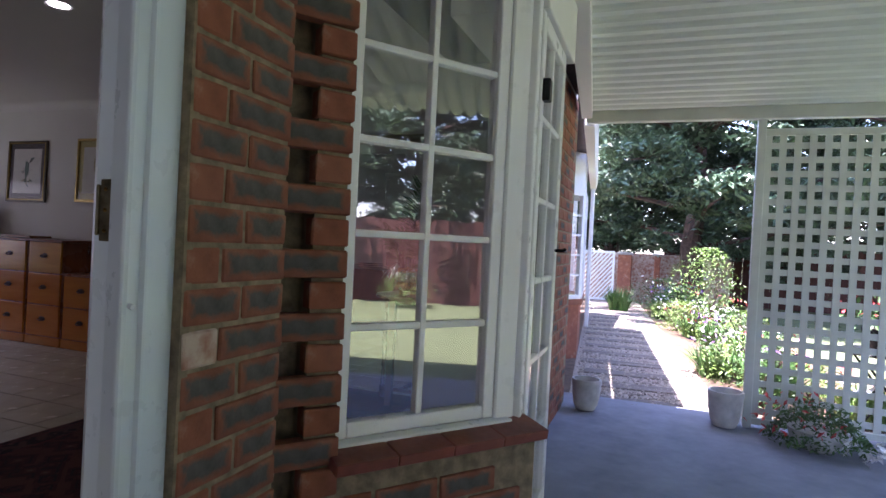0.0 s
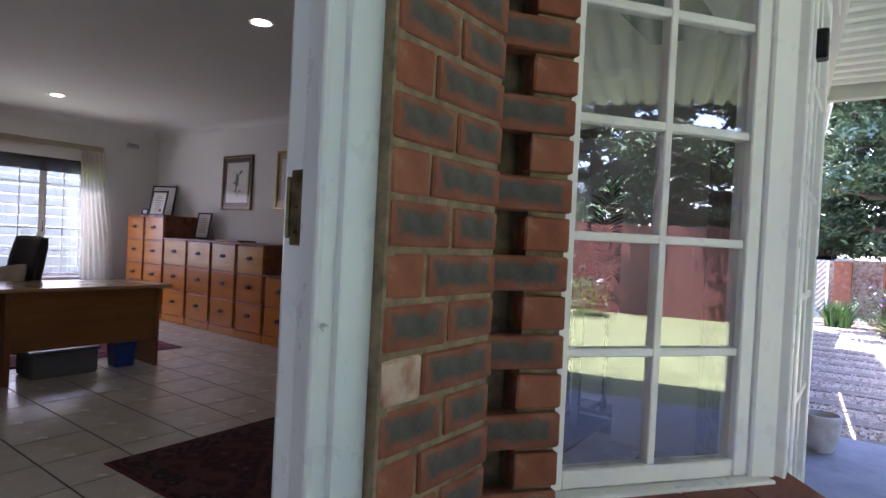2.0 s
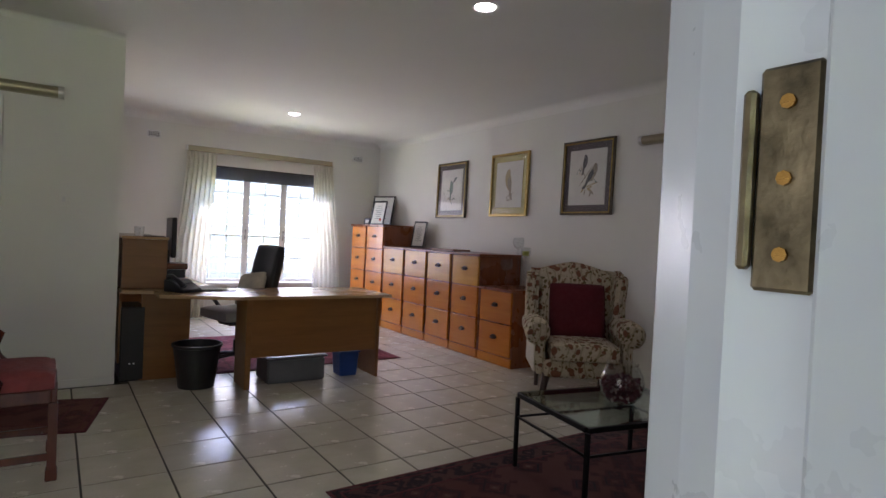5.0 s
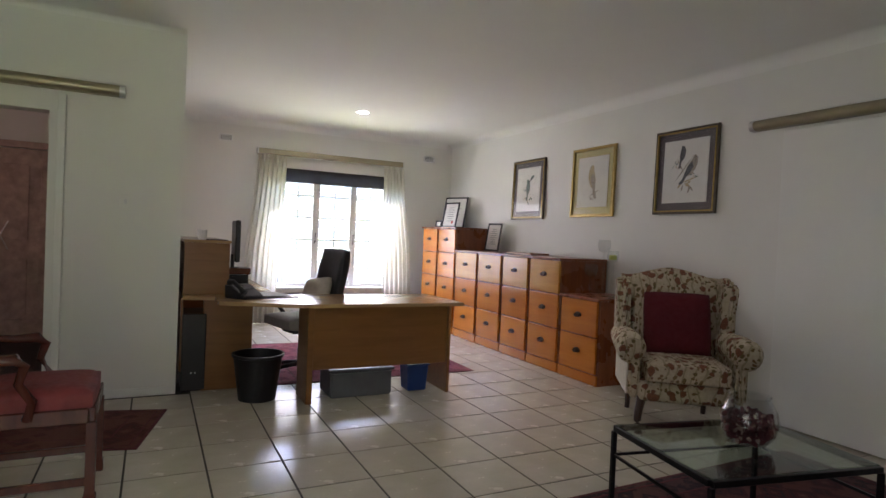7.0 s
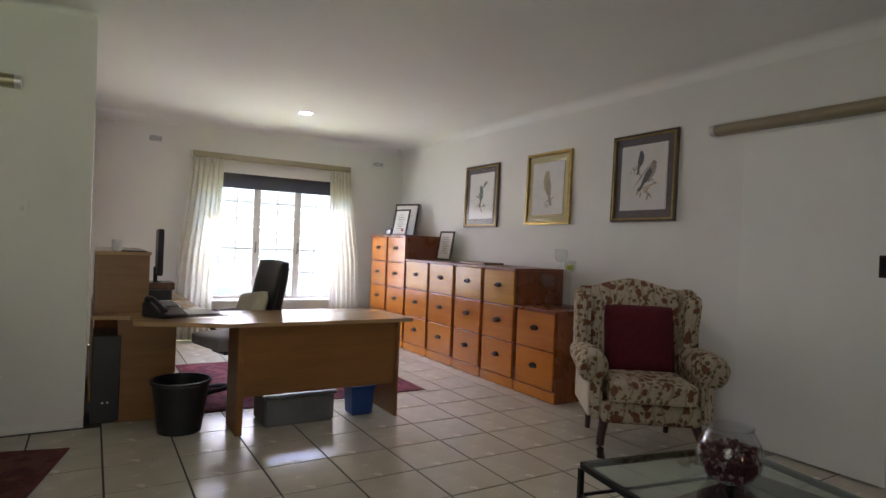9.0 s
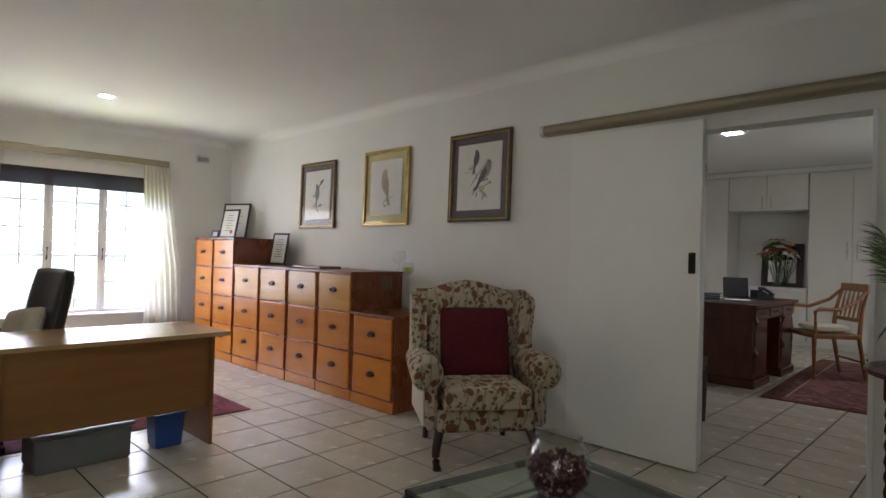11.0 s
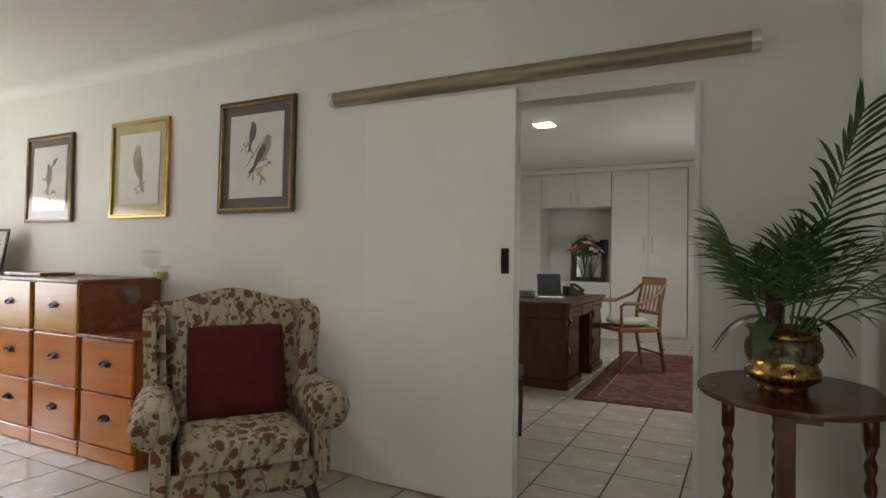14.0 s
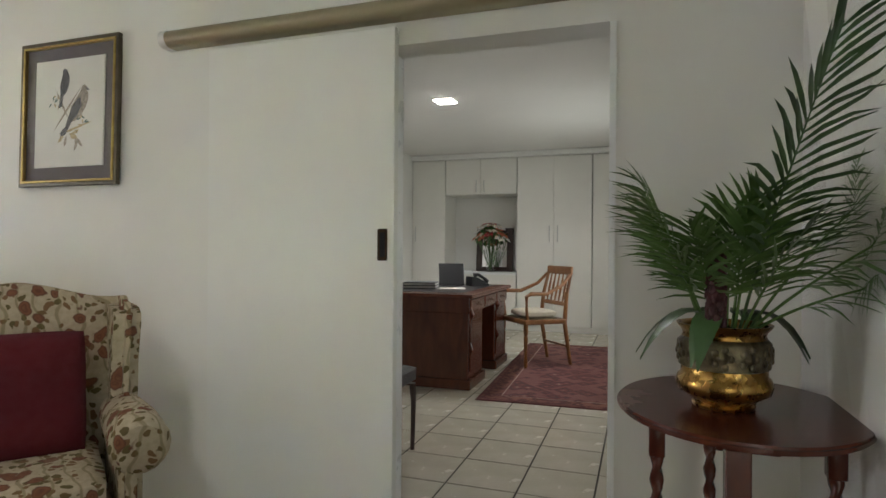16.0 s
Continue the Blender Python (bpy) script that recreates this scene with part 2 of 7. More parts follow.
def carpet(name, field, border, motif, accent, scale, turn=0.0):
    """A knotted rug: field, woven motifs in rows, speckle of the pile."""
    m = Mat(name, field, 0.97)
    v = m.n("TexVoronoi", Scale=scale)
    v.distance = "MANHATTAN"
    m.l(m.co("Object", (1, 1, 1), turn), v.inputs["Vector"])
    v2 = m.n("TexVoronoi", Scale=scale * 3.1)
    v2.distance = "CHEBYCHEV"
    m.l(m.co("Object", (1, 1, 1), turn), v2.inputs["Vector"])
    c = m.ramp(v.outputs["Distance"], [(0.0, accent), (0.14, motif), (0.28, field), (0.5, border), (0.62, field), (0.8, motif)], True)
    c = m.mixc(m.ramp(v2.outputs["Distance"], [(0.16, (0.75,) * 3), (0.2, (0.0,) * 3)], False), c, motif)
    c = m.mixc(m.ramp(m.noise(2.2, 3), [(0.35, (0.0,) * 3), (0.7, (0.6,) * 3)]), c, field)
    c = m.mixc(m.ramp(m.noise(220, 2), [(0.4, (0.0,) * 3), (0.8, (0.5,) * 3)]), c, border)
    m.color(c).bump(m.noise(300, 2), 0.5, 0.003)
    return m.m


M["rug_field"] = carpet("persian_field", (0.060, 0.012, 0.014), (0.018, 0.010, 0.014), (0.11, 0.035, 0.03), (0.16, 0.09, 0.07), 7.0)
M["rug_border"] = carpet("persian_border", (0.030, 0.010, 0.012), (0.012, 0.008, 0.012), (0.10, 0.04, 0.035), (0.17, 0.11, 0.085), 14.0)
M["rug_edge"] = plain("rug_edge", (0.10, 0.016, 0.02), 0.97, vary=0.3, scale=30, bump=0.4, bscale=250)
M["rug2_field"] = carpet("bokhara_field", (0.125, 0.034, 0.032), (0.045, 0.022, 0.03), (0.20, 0.085, 0.07), (0.34, 0.25, 0.20), 6.5)
M["rug2_border"] = carpet("bokhara_border", (0.10, 0.025, 0.022), (0.05, 0.018, 0.02), (0.22, 0.09, 0.06), (0.30, 0.18, 0.13), 13.0)
M["rug3_field"] = carpet("magenta_field", (0.17, 0.012, 0.035), (0.10, 0.008, 0.022), (0.28, 0.05, 0.075), (0.36, 0.14, 0.14), 9.0)
M["rug4_field"] = carpet("brown_rug", (0.085, 0.018, 0.014), (0.05, 0.014, 0.012), (0.15, 0.05, 0.035), (0.17, 0.08, 0.05), 5.0)

M["black_metal"] = plain("black_iron", (0.012, 0.012, 0.014), 0.4, 0.6, vary=0.3, scale=20, bump=0.15)
M["black_plastic"] = plain("black_plastic", (0.009, 0.009, 0.011), 0.45, vary=0.2, scale=20)
M["black_leather"] = plain("black_leather", (0.014, 0.014, 0.016), 0.38, vary=0.2, scale=30, bump=0.25, bscale=180)
M["grey_seat"] = plain("pale_seat", (0.36, 0.35, 0.36), 0.8, vary=0.1, scale=15, bump=0.2, bscale=200)
M["grey_plastic"] = plain("grey_box", (0.12, 0.125, 0.13), 0.45, vary=0.12, scale=8)
M["blue_plastic"] = plain("blue_bin", (0.012, 0.055, 0.24), 0.35, vary=0.12, scale=8)
M["satin_bronze"] = plain("satin_champagne", (0.36, 0.32, 0.22), 0.38, 0.6, vary=0.05, scale=2)
M["satin_silver"] = plain("satin_silver", (0.66, 0.66, 0.64), 0.35, 0.35, vary=0.04, scale=12)
M["handle"] = plain("antique_handle", (0.05, 0.032, 0.018), 0.38, 0.85, vary=0.3, scale=40)
M["chrome"] = plain("brushed_steel", (0.6, 0.6, 0.6), 0.28, 1.0, vary=0.05, scale=20)
M["paper"] = plain("paper", (0.70, 0.69, 0.65), 0.85, vary=0.03, scale=10)
M["mat_grey"] = plain("grey_mount", (0.135, 0.118, 0.122), 0.8, vary=0.06, scale=10)
M["mat_gold"] = plain("gold_mount", (0.46, 0.41, 0.19), 0.6, vary=0.06, scale=10)
M["gilt"] = plain("gilt", (0.42, 0.30, 0.10), 0.35, 0.8, vary=0.2, scale=25, bump=0.2)
M["frame_dark"] = plain("frame_dark", (0.085, 0.068, 0.042), 0.35, 0.2, vary=0.3, scale=25, bump=0.1)
M["ink_dark"] = plain("print_ink_dark", (0.12, 0.12, 0.13), 0.9, vary=0.5, scale=60)
M["ink_brown"] = plain("print_ink_brown", (0.34, 0.30, 0.25), 0.9, vary=0.4, scale=60)
M["ink_green"] = plain("print_ink_green", (0.16, 0.22, 0.20), 0.9, vary=0.4, scale=60)
M["ink_tan"] = plain("print_ink_tan", (0.46, 0.38, 0.24), 0.9, vary=0.3, scale=60)
M["seal_red"] = plain("seal_red", (0.45, 0.05, 0.04), 0.7)
M["screen"] = plain("screen_black", (0.008, 0.008, 0.010), 0.12, vary=0.1)
M["brass"] = plain("aged_brass", (0.32, 0.185, 0.052), 0.28, 1.0, vary=0.35, scale=9, bump=0.08, bscale=25)
M["brass_dark"] = plain("tarnished_brass", (0.16, 0.135, 0.085), 0.42, 0.9, vary=0.6, scale=30, bump=0.35, bscale=60)
M["palm"] = plain("palm_leaf", (0.078, 0.155, 0.034), 0.38, vary=0.45, scale=5)
M["palm_dark"] = plain("palm_leaf_dark", (0.045, 0.098, 0.03), 0.4, vary=0.4, scale=5)
M["dark_flower"] = plain("dried_flower", (0.045, 0.008, 0.010), 0.7, vary=0.4, scale=30)
M["soil"] = plain("potting_soil", (0.03, 0.022, 0.016), 0.98, vary=0.4, scale=40, bump=0.8)
M["potpourri"] = plain("potpourri", (0.075, 0.014, 0.02), 0.85, vary=0.6, scale=40)
M["potpourri_pale"] = plain("potpourri_pale", (0.32, 0.22, 0.19), 0.85, vary=0.4, scale=40)
M["candle"] = plain("lime_candle", (0.50, 0.52, 0.10), 0.5, vary=0.06)
M["petal_cream"] = plain("petal_cream", (0.68, 0.62, 0.50), 0.7, vary=0.15, scale=30)
M["petal_orange"] = plain("petal_orange", (0.50, 0.16, 0.08), 0.7, vary=0.3, scale=30)
M["petal_white"] = plain("petal_white", (0.75, 0.74, 0.72), 0.7, vary=0.1, scale=30)
M["petal_red"] = plain("petal_red", (0.45, 0.05, 0.05), 0.7, vary=0.2, scale=30)
M["petal_violet"] = plain("petal_violet", (0.14, 0.06, 0.22), 0.7, vary=0.2, scale=30)
M["leaf"] = plain("garden_leaf", (0.045, 0.115, 0.022), 0.5, vary=0.5, scale=4)
M["leaf_light"] = plain("light_leaf", (0.11, 0.19, 0.035), 0.5, vary=0.4, scale=4)
M["tree_leaf"] = plain("tree_leaf", (0.055, 0.095, 0.05), 0.42, vary=0.5, scale=1.2)
M["bark"] = plain("bark", (0.055, 0.032, 0.024), 0.95, vary=0.5, scale=14, bump=0.8, bscale=30)
M["distressed"] = plain("limed_door", (0.42, 0.31, 0.27), 0.75, vary=0.25, scale=9, bump=0.2)
M["ceramic"] = plain("white_ceramic", (0.7, 0.7, 0.7), 0.2, vary=0.03)
M["blind"] = wood("dark_blind", (0.014, 0.008, 0.007), (0.035, 0.02, 0.016), 0.45, (4, 0.5, 4), 3)
M["roof_sheet"] = plain("painted_sheet", (0.72, 0.76, 0.72), 0.55, vary=0.06, scale=2)
M["eave_dark"] = plain("eave_timber", (0.035, 0.018, 0.014), 0.8, vary=0.4, scale=6)
M["slab"] = plain("veranda_slab", (0.20, 0.21, 0.24), 0.6, vary=0.22, scale=3, bump=0.15, bscale=30)
M["gravel_bed"] = plain("gravel_bed", (0.29, 0.25, 0.20), 0.98, vary=0.5, scale=60, bump=0.9, bscale=70)
M["pebble"] = plain("pebble", (0.36, 0.315, 0.26), 0.9, vary=0.5, scale=25)
M["lawn"] = plain("lawn", (0.10, 0.128, 0.052), 0.95, vary=0.4, scale=5, bump=0.8, bscale=90)
M["earth"] = plain("bed_soil", (0.10, 0.065, 0.04), 0.98, vary=0.4, scale=8, bump=0.8, bscale=30)
M["stone_pot"] = plain("whitewashed_pot", (0.50, 0.49, 0.46), 0.8, vary=0.18, scale=14, bump=0.5, bscale=22)
M["lattice"] = plain("lattice_paint", (0.55, 0.58, 0.54), 0.6, vary=0.08, scale=5)
M["plaster_out"] = plain("outdoor_plaster", (0.34, 0.33, 0.31), 0.9, vary=0.1, scale=2, bump=0.3)


def glass(name, tint=(1, 1, 1), rough=0.0, thin=True, mirror=0.045):
    """Clear pane: sees through, mirrors at its Fresnel rate."""
    m = bpy.data.materials.new(name)
    m.use_nodes = True
    t = m.node_tree
    t.nodes.remove(t.nodes["Principled BSDF"])
    out = t.nodes["Material Output"]
    if thin:
        tr = t.nodes.new("ShaderNodeBsdfTransparent")
        gl = t.nodes.new("ShaderNodeBsdfGlossy")
        lw = t.nodes.new("ShaderNodeLayerWeight")
        pw = t.nodes.new("ShaderNodeMath")
        ma = t.nodes.new("ShaderNodeMath")
        mx = t.nodes.new("ShaderNodeMixShader")
        tr.inputs["Color"].default_value = (*tint, 1)
        gl.inputs["Roughness"].default_value = rough
        lw.inputs["Blend"].default_value = 0.5
        pw.operation, pw.inputs[1].default_value = "POWER", 5.0
        ma.operation, ma.inputs[1].default_value, ma.inputs[2].default_value = "MULTIPLY_ADD", 0.9, mirror
        t.links.new(lw.outputs["Facing"], pw.inputs[0])
        t.links.new(pw.outputs[0], ma.inputs[0])
        t.links.new(ma.outputs[0], mx.inputs[0])
        t.links.new(tr.outputs[0], mx.inputs[1])
        t.links.new(gl.outputs[0], mx.inputs[2])
        t.links.new(mx.outputs[0], out.inputs["Surface"])
    else:
        g = t.nodes.new("ShaderNodeBsdfGlass")
        g.inputs["Color"].default_value = (*tint, 1)
        g.inputs["Roughness"].default_value = rough
        t.links.new(g.outputs[0], out.inputs["Surface"])
    return m


M["pane"] = glass("window_glass", mirror=0.15)
M["picture_glass"] = glass("picture_glass", mirror=0.008)
M["table_glass"] = glass("table_glass", (0.80, 0.90, 0.86))
M["vessel"] = glass("vessel_glass", (0.96, 0.97, 0.97), mirror=0.05)
M["mirror"] = plain("mirror", (0.85, 0.85, 0.85), 0.02, 1.0, vary=0.0)
_m = Mat("lamp_glow", (1, 1, 1))
_m.b.inputs["Emission Color"].default_value = (1, 0.98, 0.94, 1)
_m.b.inputs["Emission Strength"].default_value = 3.0
M["glow"] = _m.m


# ---- mesh helpers ----
def part(name, bm, material, parent=None, label=""):
    """Links a bmesh as one mesh object, under a thing or part where given."""
    me = bpy.data.meshes.new(name)
    bm.normal_update()
    bm.to_mesh(me)
    bm.free()
    me.materials.append(material)
    ob = new(name, me)
    if parent is not None:
        ob.parent = parent
    if label:
        ob["label"] = label
    return ob


def thing(name, label, category, m=None, group="", kind=""):
    """An Empty at the base of a thing, which parents its parts."""
    ob = new(name)
    ob.empty_display_size = 0.1
    if m is not None:
        ob.matrix_basis = m
    return tagged(ob, label, category, group, kind)


def smooth(ob, angle=40):
    ob.data.polygons.foreach_set("use_smooth", [True] * len(ob.data.polygons))
    ob.data.set_sharp_from_angle(angle=radians(angle))
    return ob


def box(x0, x1, y0, y1, z0, z1, bevel=0.0, bm=None, seg=1):
    b = bmesh.new()
    bmesh.ops.create_cube(b, size=1, matrix=Matrix.Translation(((x0 + x1) / 2, (y0 + y1) / 2, (z0 + z1) / 2)) @ Matrix.Diagonal((abs(x1 - x0), abs(y1 - y0), abs(z1 - z0), 1)))
    if bevel:
        bmesh.ops.bevel(b, geom=b.edges[:], offset=bevel, segments=seg, affect="EDGES", profile=0.6)
    return merge(bm, b)


def merge(bm, b):
    """Adds the bmesh b to bm and returns the sum."""
    if bm is None:
        return b
    me = bpy.data.meshes.new("tmp")
    b.to_mesh(me)
    b.free()
    bm.from_mesh(me)
    bpy.data.meshes.remove(me)
    return bm


def moved(b, m):
    bmesh.ops.transform(b, matrix=m, verts=b.verts[:])
    return b


def lathe(profile, seg=24, centre=(0, 0), bm=None, cap=True):
    """A turned body from (radius, height) pairs."""
    b = bmesh.new()
    rings = []
    for r, z in profile:
        rings.append([b.verts.new((centre[0] + r * math.cos(2 * math.pi * i / seg), centre[1] + r * math.sin(2 * math.pi * i / seg), z)) for i in range(seg)])
    for lo, hi in zip(rings, rings[1:]):
        for i in range(seg):
            b.faces.new((lo[i], lo[(i + 1) % seg], hi[(i + 1) % seg], hi[i]))
    if cap:
        b.faces.new(rings[0][::-1])
        b.faces.new(rings[-1])
    bmesh.ops.recalc_face_normals(b, faces=b.faces[:])
    return merge(bm, b)


def tube(points, radii, seg=8, bm=None):
    """A round bar along points; radii may be one number or one a point."""
    pts = [Vector(p) for p in points]
    if not hasattr(radii, "__len__"):
        radii = [radii] * len(pts)
    b = bmesh.new()
    rings = []
    ref = Vector((0, 0, 1))
    for i, p in enumerate(pts):
        d = (pts[min(i + 1, len(pts) - 1)] - pts[max(i - 1, 0)]).normalized()
        side = d.cross(ref)
        if side.length < 0.2:
            side = d.cross(Vector((1, 0, 0)))
        side.normalize()
        up = side.cross(d)
        rings.append([b.verts.new(p + radii[i] * (math.cos(a) * side + math.sin(a) * up)) for a in (2 * math.pi * k / seg for k in range(seg))])
    for lo, hi in zip(rings, rings[1:]):
        for i in range(seg):
            b.faces.new((lo[i], lo[(i + 1) % seg], hi[(i + 1) % seg], hi[i]))
    b.faces.new(rings[0][::-1])
    b.faces.new(rings[-1])
    bmesh.ops.recalc_face_normals(b, faces=b.faces[:])
    return merge(bm, b)


def prism(outline, z0, z1, bevel=0.0, bm=None, axis="z"):
    """An outline in the plane, extruded along an axis."""
    b = bmesh.new()
    lo = [b.verts.new((x, y, z0)) for x, y in outline]
    hi = [b.verts.new((x, y, z1)) for x, y in outline]
    n = len(outline)
    b.faces.new(lo[::-1])
    b.faces.new(hi)
    for i in range(n):
        b.faces.new((lo[i], lo[(i + 1) % n], hi[(i + 1) % n], hi[i]))
    bmesh.ops.recalc_face_normals(b, faces=b.faces[:])
    if bevel:
        bmesh.ops.bevel(b, geom=b.edges[:], offset=bevel, segments=2, affect="EDGES")
    if axis == "y":
        moved(b, Matrix(((1, 0, 0, 0), (0, 0, 1, 0), (0, 1, 0, 0), (0, 0, 0, 1))))
    if axis == "x":
        moved(b, Matrix(((0, 0, 1, 0), (1, 0, 0, 0), (0, 1, 0, 0), (0, 0, 0, 1))))
    if axis != "z":
        bmesh.ops.recalc_face_normals(b, faces=b.faces[:])
    return merge(bm, b)


def cushion(w, d, h, puff=0.5, n=10):
    """A soft pad, fuller in the middle, centred on its base."""
    b = bmesh.new()
    bmesh.ops.create_cube(b, size=1)
    bmesh.ops.subdivide_edges(b, edges=b.edges[:], cuts=n, use_grid_fill=True)
    for v in b.verts:
        x, y, z = v.co * 2
        f = (1 - abs(x) ** 4) * (1 - abs(y) ** 4)
        k = 1 - 0.06 * (abs(x * y) ** 2)
        v.co = Vector((x * w / 2 * (1 - 0.04 * (1 - abs(y)) ** 1), y * d / 2 * (1 - 0.04 * (1 - abs(x))), z * h / 2 * (1 - puff + puff * f ** 0.5)))
        v.co.xy *= k
    return b


def cabriole(h, top=0.035, foot=0.022, bow=0.035, seg=8):
    """A curved leg from the floor to height h, leaning along +x."""
    pts, rad = [], []
    for i in range(9):
        f = i / 8
        pts.append((bow * math.sin(f * math.pi * 1.6 - 0.4) * (0.4 + 0.6 * f), 0, h * f))
        rad.append(foot * (1.35 if i == 0 else 1) * (1 - f) + top * f if i else foot * 1.4)
    return tube(pts, rad, seg)

# ---- large structure ----
NY, WX, CEIL = 6.03, -8.72, 2.74          # picture wall, window wall, ceiling
EX = -0.20                                 # outer brick face beside the garden door


def slab(name, label, mat, *b, category=None, bevel=0.0):
    ob = part(name, box(*b, bevel=bevel), M[mat])
    return tagged(ob, label, category or name.split("_")[0], kind="structure")


def join_boxes(name, label, mat, boxes, category):
    bm = None
    for b in boxes:
        bm = box(*b, bm=bm)
    return tagged(part(name, bm, M[mat]), label, category, kind="structure")


# walls of the office
wall_north = join_boxes("wall_north", "off-white painted plaster wall with three bird prints", "wall", [
    (WX, -2.45, NY, 6.19, 0, 2.80), (-1.525, -0.02, NY, 6.19, 0, 2.80), (-2.45, -1.525, NY, 6.19, 2.10, 2.80)], "wall")
wall_west = join_boxes("wall_west", "off-white painted plaster wall round the office window", "wall", [
    (-8.95, WX, 1.85, 3.20, 0, 2.80), (-8.95, WX, 5.22, 6.19, 0, 2.80), (-8.95, WX, 3.20, 5.22, 0, 0.50), (-8.95, WX, 3.20, 5.22, 2.14, 2.80)], "wall")
wall_south = slab("wall_south", "off-white painted plaster wall beside the desk", "wall", WX, -5.55, 1.87, 2.05, 0, 2.80)
wall_passage = join_boxes("wall_passage", "off-white painted wall with a sliding passage door", "wall", [
    (-5.55, -5.387, 1.20, 2.05, 0, 2.80), (-5.55, -5.387, 0.2, 1.20, 2.03, 2.80), (-5.55, -5.387, -2.75, 0.2, 0, 2.80)], "wall")
wall_back = slab("wall_back", "off-white painted plaster wall", "wall", -5.386, -0.20, -1.36, -1.2, 0, 2.80)
wall_east = join_boxes("wall_east", "plastered wall round the garden door", "wall", [
    (-0.42, -0.215, -1.2, 0.0, 0, 2.80), (-0.42, -0.23, 0.0, 2.048, 2.121, 2.80), (-0.46, -0.358, 2.05, 2.36, 0, 2.80)], "wall")
wall_corner = slab("wall_corner", "off-white painted plaster pier in the corner", "wall", -0.93, -0.02, 5.15, NY, 0, 2.80)
ceiling = slab("ceiling", "smooth white painted ceiling of the office", "ceiling", WX - 0.1, 0.45, -1.3, 6.1, CEIL, 2.82)

# the coves between wall and ceiling
def cove(name, x0, y0, x1, y1, r=0.09):
    d = Vector((x1 - x0, y1 - y0, 0))
    n = Vector((-d.y, d.x, 0)).normalized()
    out = [(0.0, 0.0), (0.0, -r)] + [(r - r * math.cos(a), -r + r * math.sin(a)) for a in [i * math.pi / 16 for i in range(1, 8)]] + [(r, 0.0)]
    b = bmesh.new()
    rows = [[b.verts.new(Vector((px, py, CEIL - 0.001)) + n * (u - 0.001) + Vector((0, 0, v))) for u, v in out] for px, py in ((x0, y0), (x1, y1))]
    k = len(out)
    for i in range(k):
        b.faces.new((rows[0][i], rows[0][(i + 1) % k], rows[1][(i + 1) % k], rows[1][i]))
    b.faces.new(rows[0])
    b.faces.new(rows[1][::-1])
    bmesh.ops.recalc_face_normals(b, faces=b.faces[:])
    return tagged(smooth(part(name, b, M["ceiling"]), 50), "white plaster cove under the ceiling", "cornice", kind="structure")


cove("trim_cove_north", -0.95, NY, WX, NY, 0.10)
cove("trim_cove_west", WX, NY - 0.1, WX, 2.05, 0.10)
cove("trim_cove_passage", -5.387, 2.05, -5.387, -1.2, 0.05)
# skirting
for nm, b in (("baseboard_passage", (-5.387, -5.372, 1.21, 2.05, 0, 0.06)),):
    slab(nm, "low white painted skirting", "door_paint", *b, category="skirting")

# room beyond the picture wall
R2Y, R2C = 12.80, 2.80
join_boxes("wall_room_west", "off-white wall of the north study", "wall", [(-5.2, -5.05, 6.19, 13.5, 0, 2.85)], "wall")
join_boxes("wall_room_north", "off-white wall behind the cupboards", "wall", [(-5.2, -0.92, 13.4, 13.55, 0, 2.85)], "wall")
# unseen east wall; its window is added to house the study lamp
join_boxes("wall_room_east", "off-white wall with an unseen window added for the study's fill lamp", "wall", [
    (-1.34, -1.28, 6.19, 9.4, 0, 2.85), (-1.34, -1.28, 11.4, 13.5, 0, 2.85), (-1.34, -1.28, 9.4, 11.4, 0, 0.7), (-1.34, -1.28, 9.4, 11.4, 2.1, 2.85)], "wall")
slab("ceiling_room", "white painted ceiling of the north study", "ceiling", -5.15, -0.93, 6.19, 13.5, R2C, 2.90, category="ceiling")
slab("trim_room_cornice", "white cornice above the cupboards", "ceiling", -5.05, -0.98, R2Y - 0.06, R2Y, R2C - 0.09, R2C, category="cornice", bevel=0.02)
# door reveal frame of the north doorway
join_boxes("trim_doorway_north", "white painted door lining", "white", [
    (-1.545, -1.522, NY - 0.006, 6.20, 0, 2.097), (-2.452, -2.43, NY + 0.002, 6.20, 0, 2.097)], "door lining")

# passage seen past the sliding door
slab("wall_passage_west", "pink-lit plaster wall of the passage", "wall", -8.30, -8.15, -2.6, 1.86, 0, 2.8)
slab("wall_passage_south", "plaster wall of the passage", "wall", -8.3, -5.5, -2.75, -2.6, 0, 2.8)
slab("ceiling_passage", "white ceiling of the passage", "ceiling", -8.3, -5.4, -2.7, 1.86, 2.70, 2.82, category="ceiling")
slab("floor_passage", "dark red polished passage floor", "sill_tile", -8.3, -5.40, -2.7, 1.86, -0.06, -0.003, category="floor")

# floors: bed of grout, tiles are laid at the end of the file
floor = slab("floor", "cream glazed ceramic tile floor with dark grout", "grout", WX, -0.18, -1.3, 6.11, -0.10, -0.003)
floor_room = slab("floor_room", "cream glazed ceramic tile floor with dark grout", "grout", -5.1, -0.93, 6.11, 13.4, -0.10, -0.003, category="floor")

# ---- outside ----
ground = tagged(part("ground", box(-300, 300, -300, 300, -0.6, -0.10), M["lawn"]), "mown green lawn in sun", "lawn", kind="structure")
slab("pavement", "blue-grey screeded veranda floor", "slab", -0.19, 3.75, -4.0, 6.54, -0.14, -0.02, category="floor")
LEAN_T = Matrix.Translation((0, 6.2, 0)) @ Matrix.Rotation(radians(5.3), 4, "Z") @ Matrix.Translation((0, -6.2, 0))


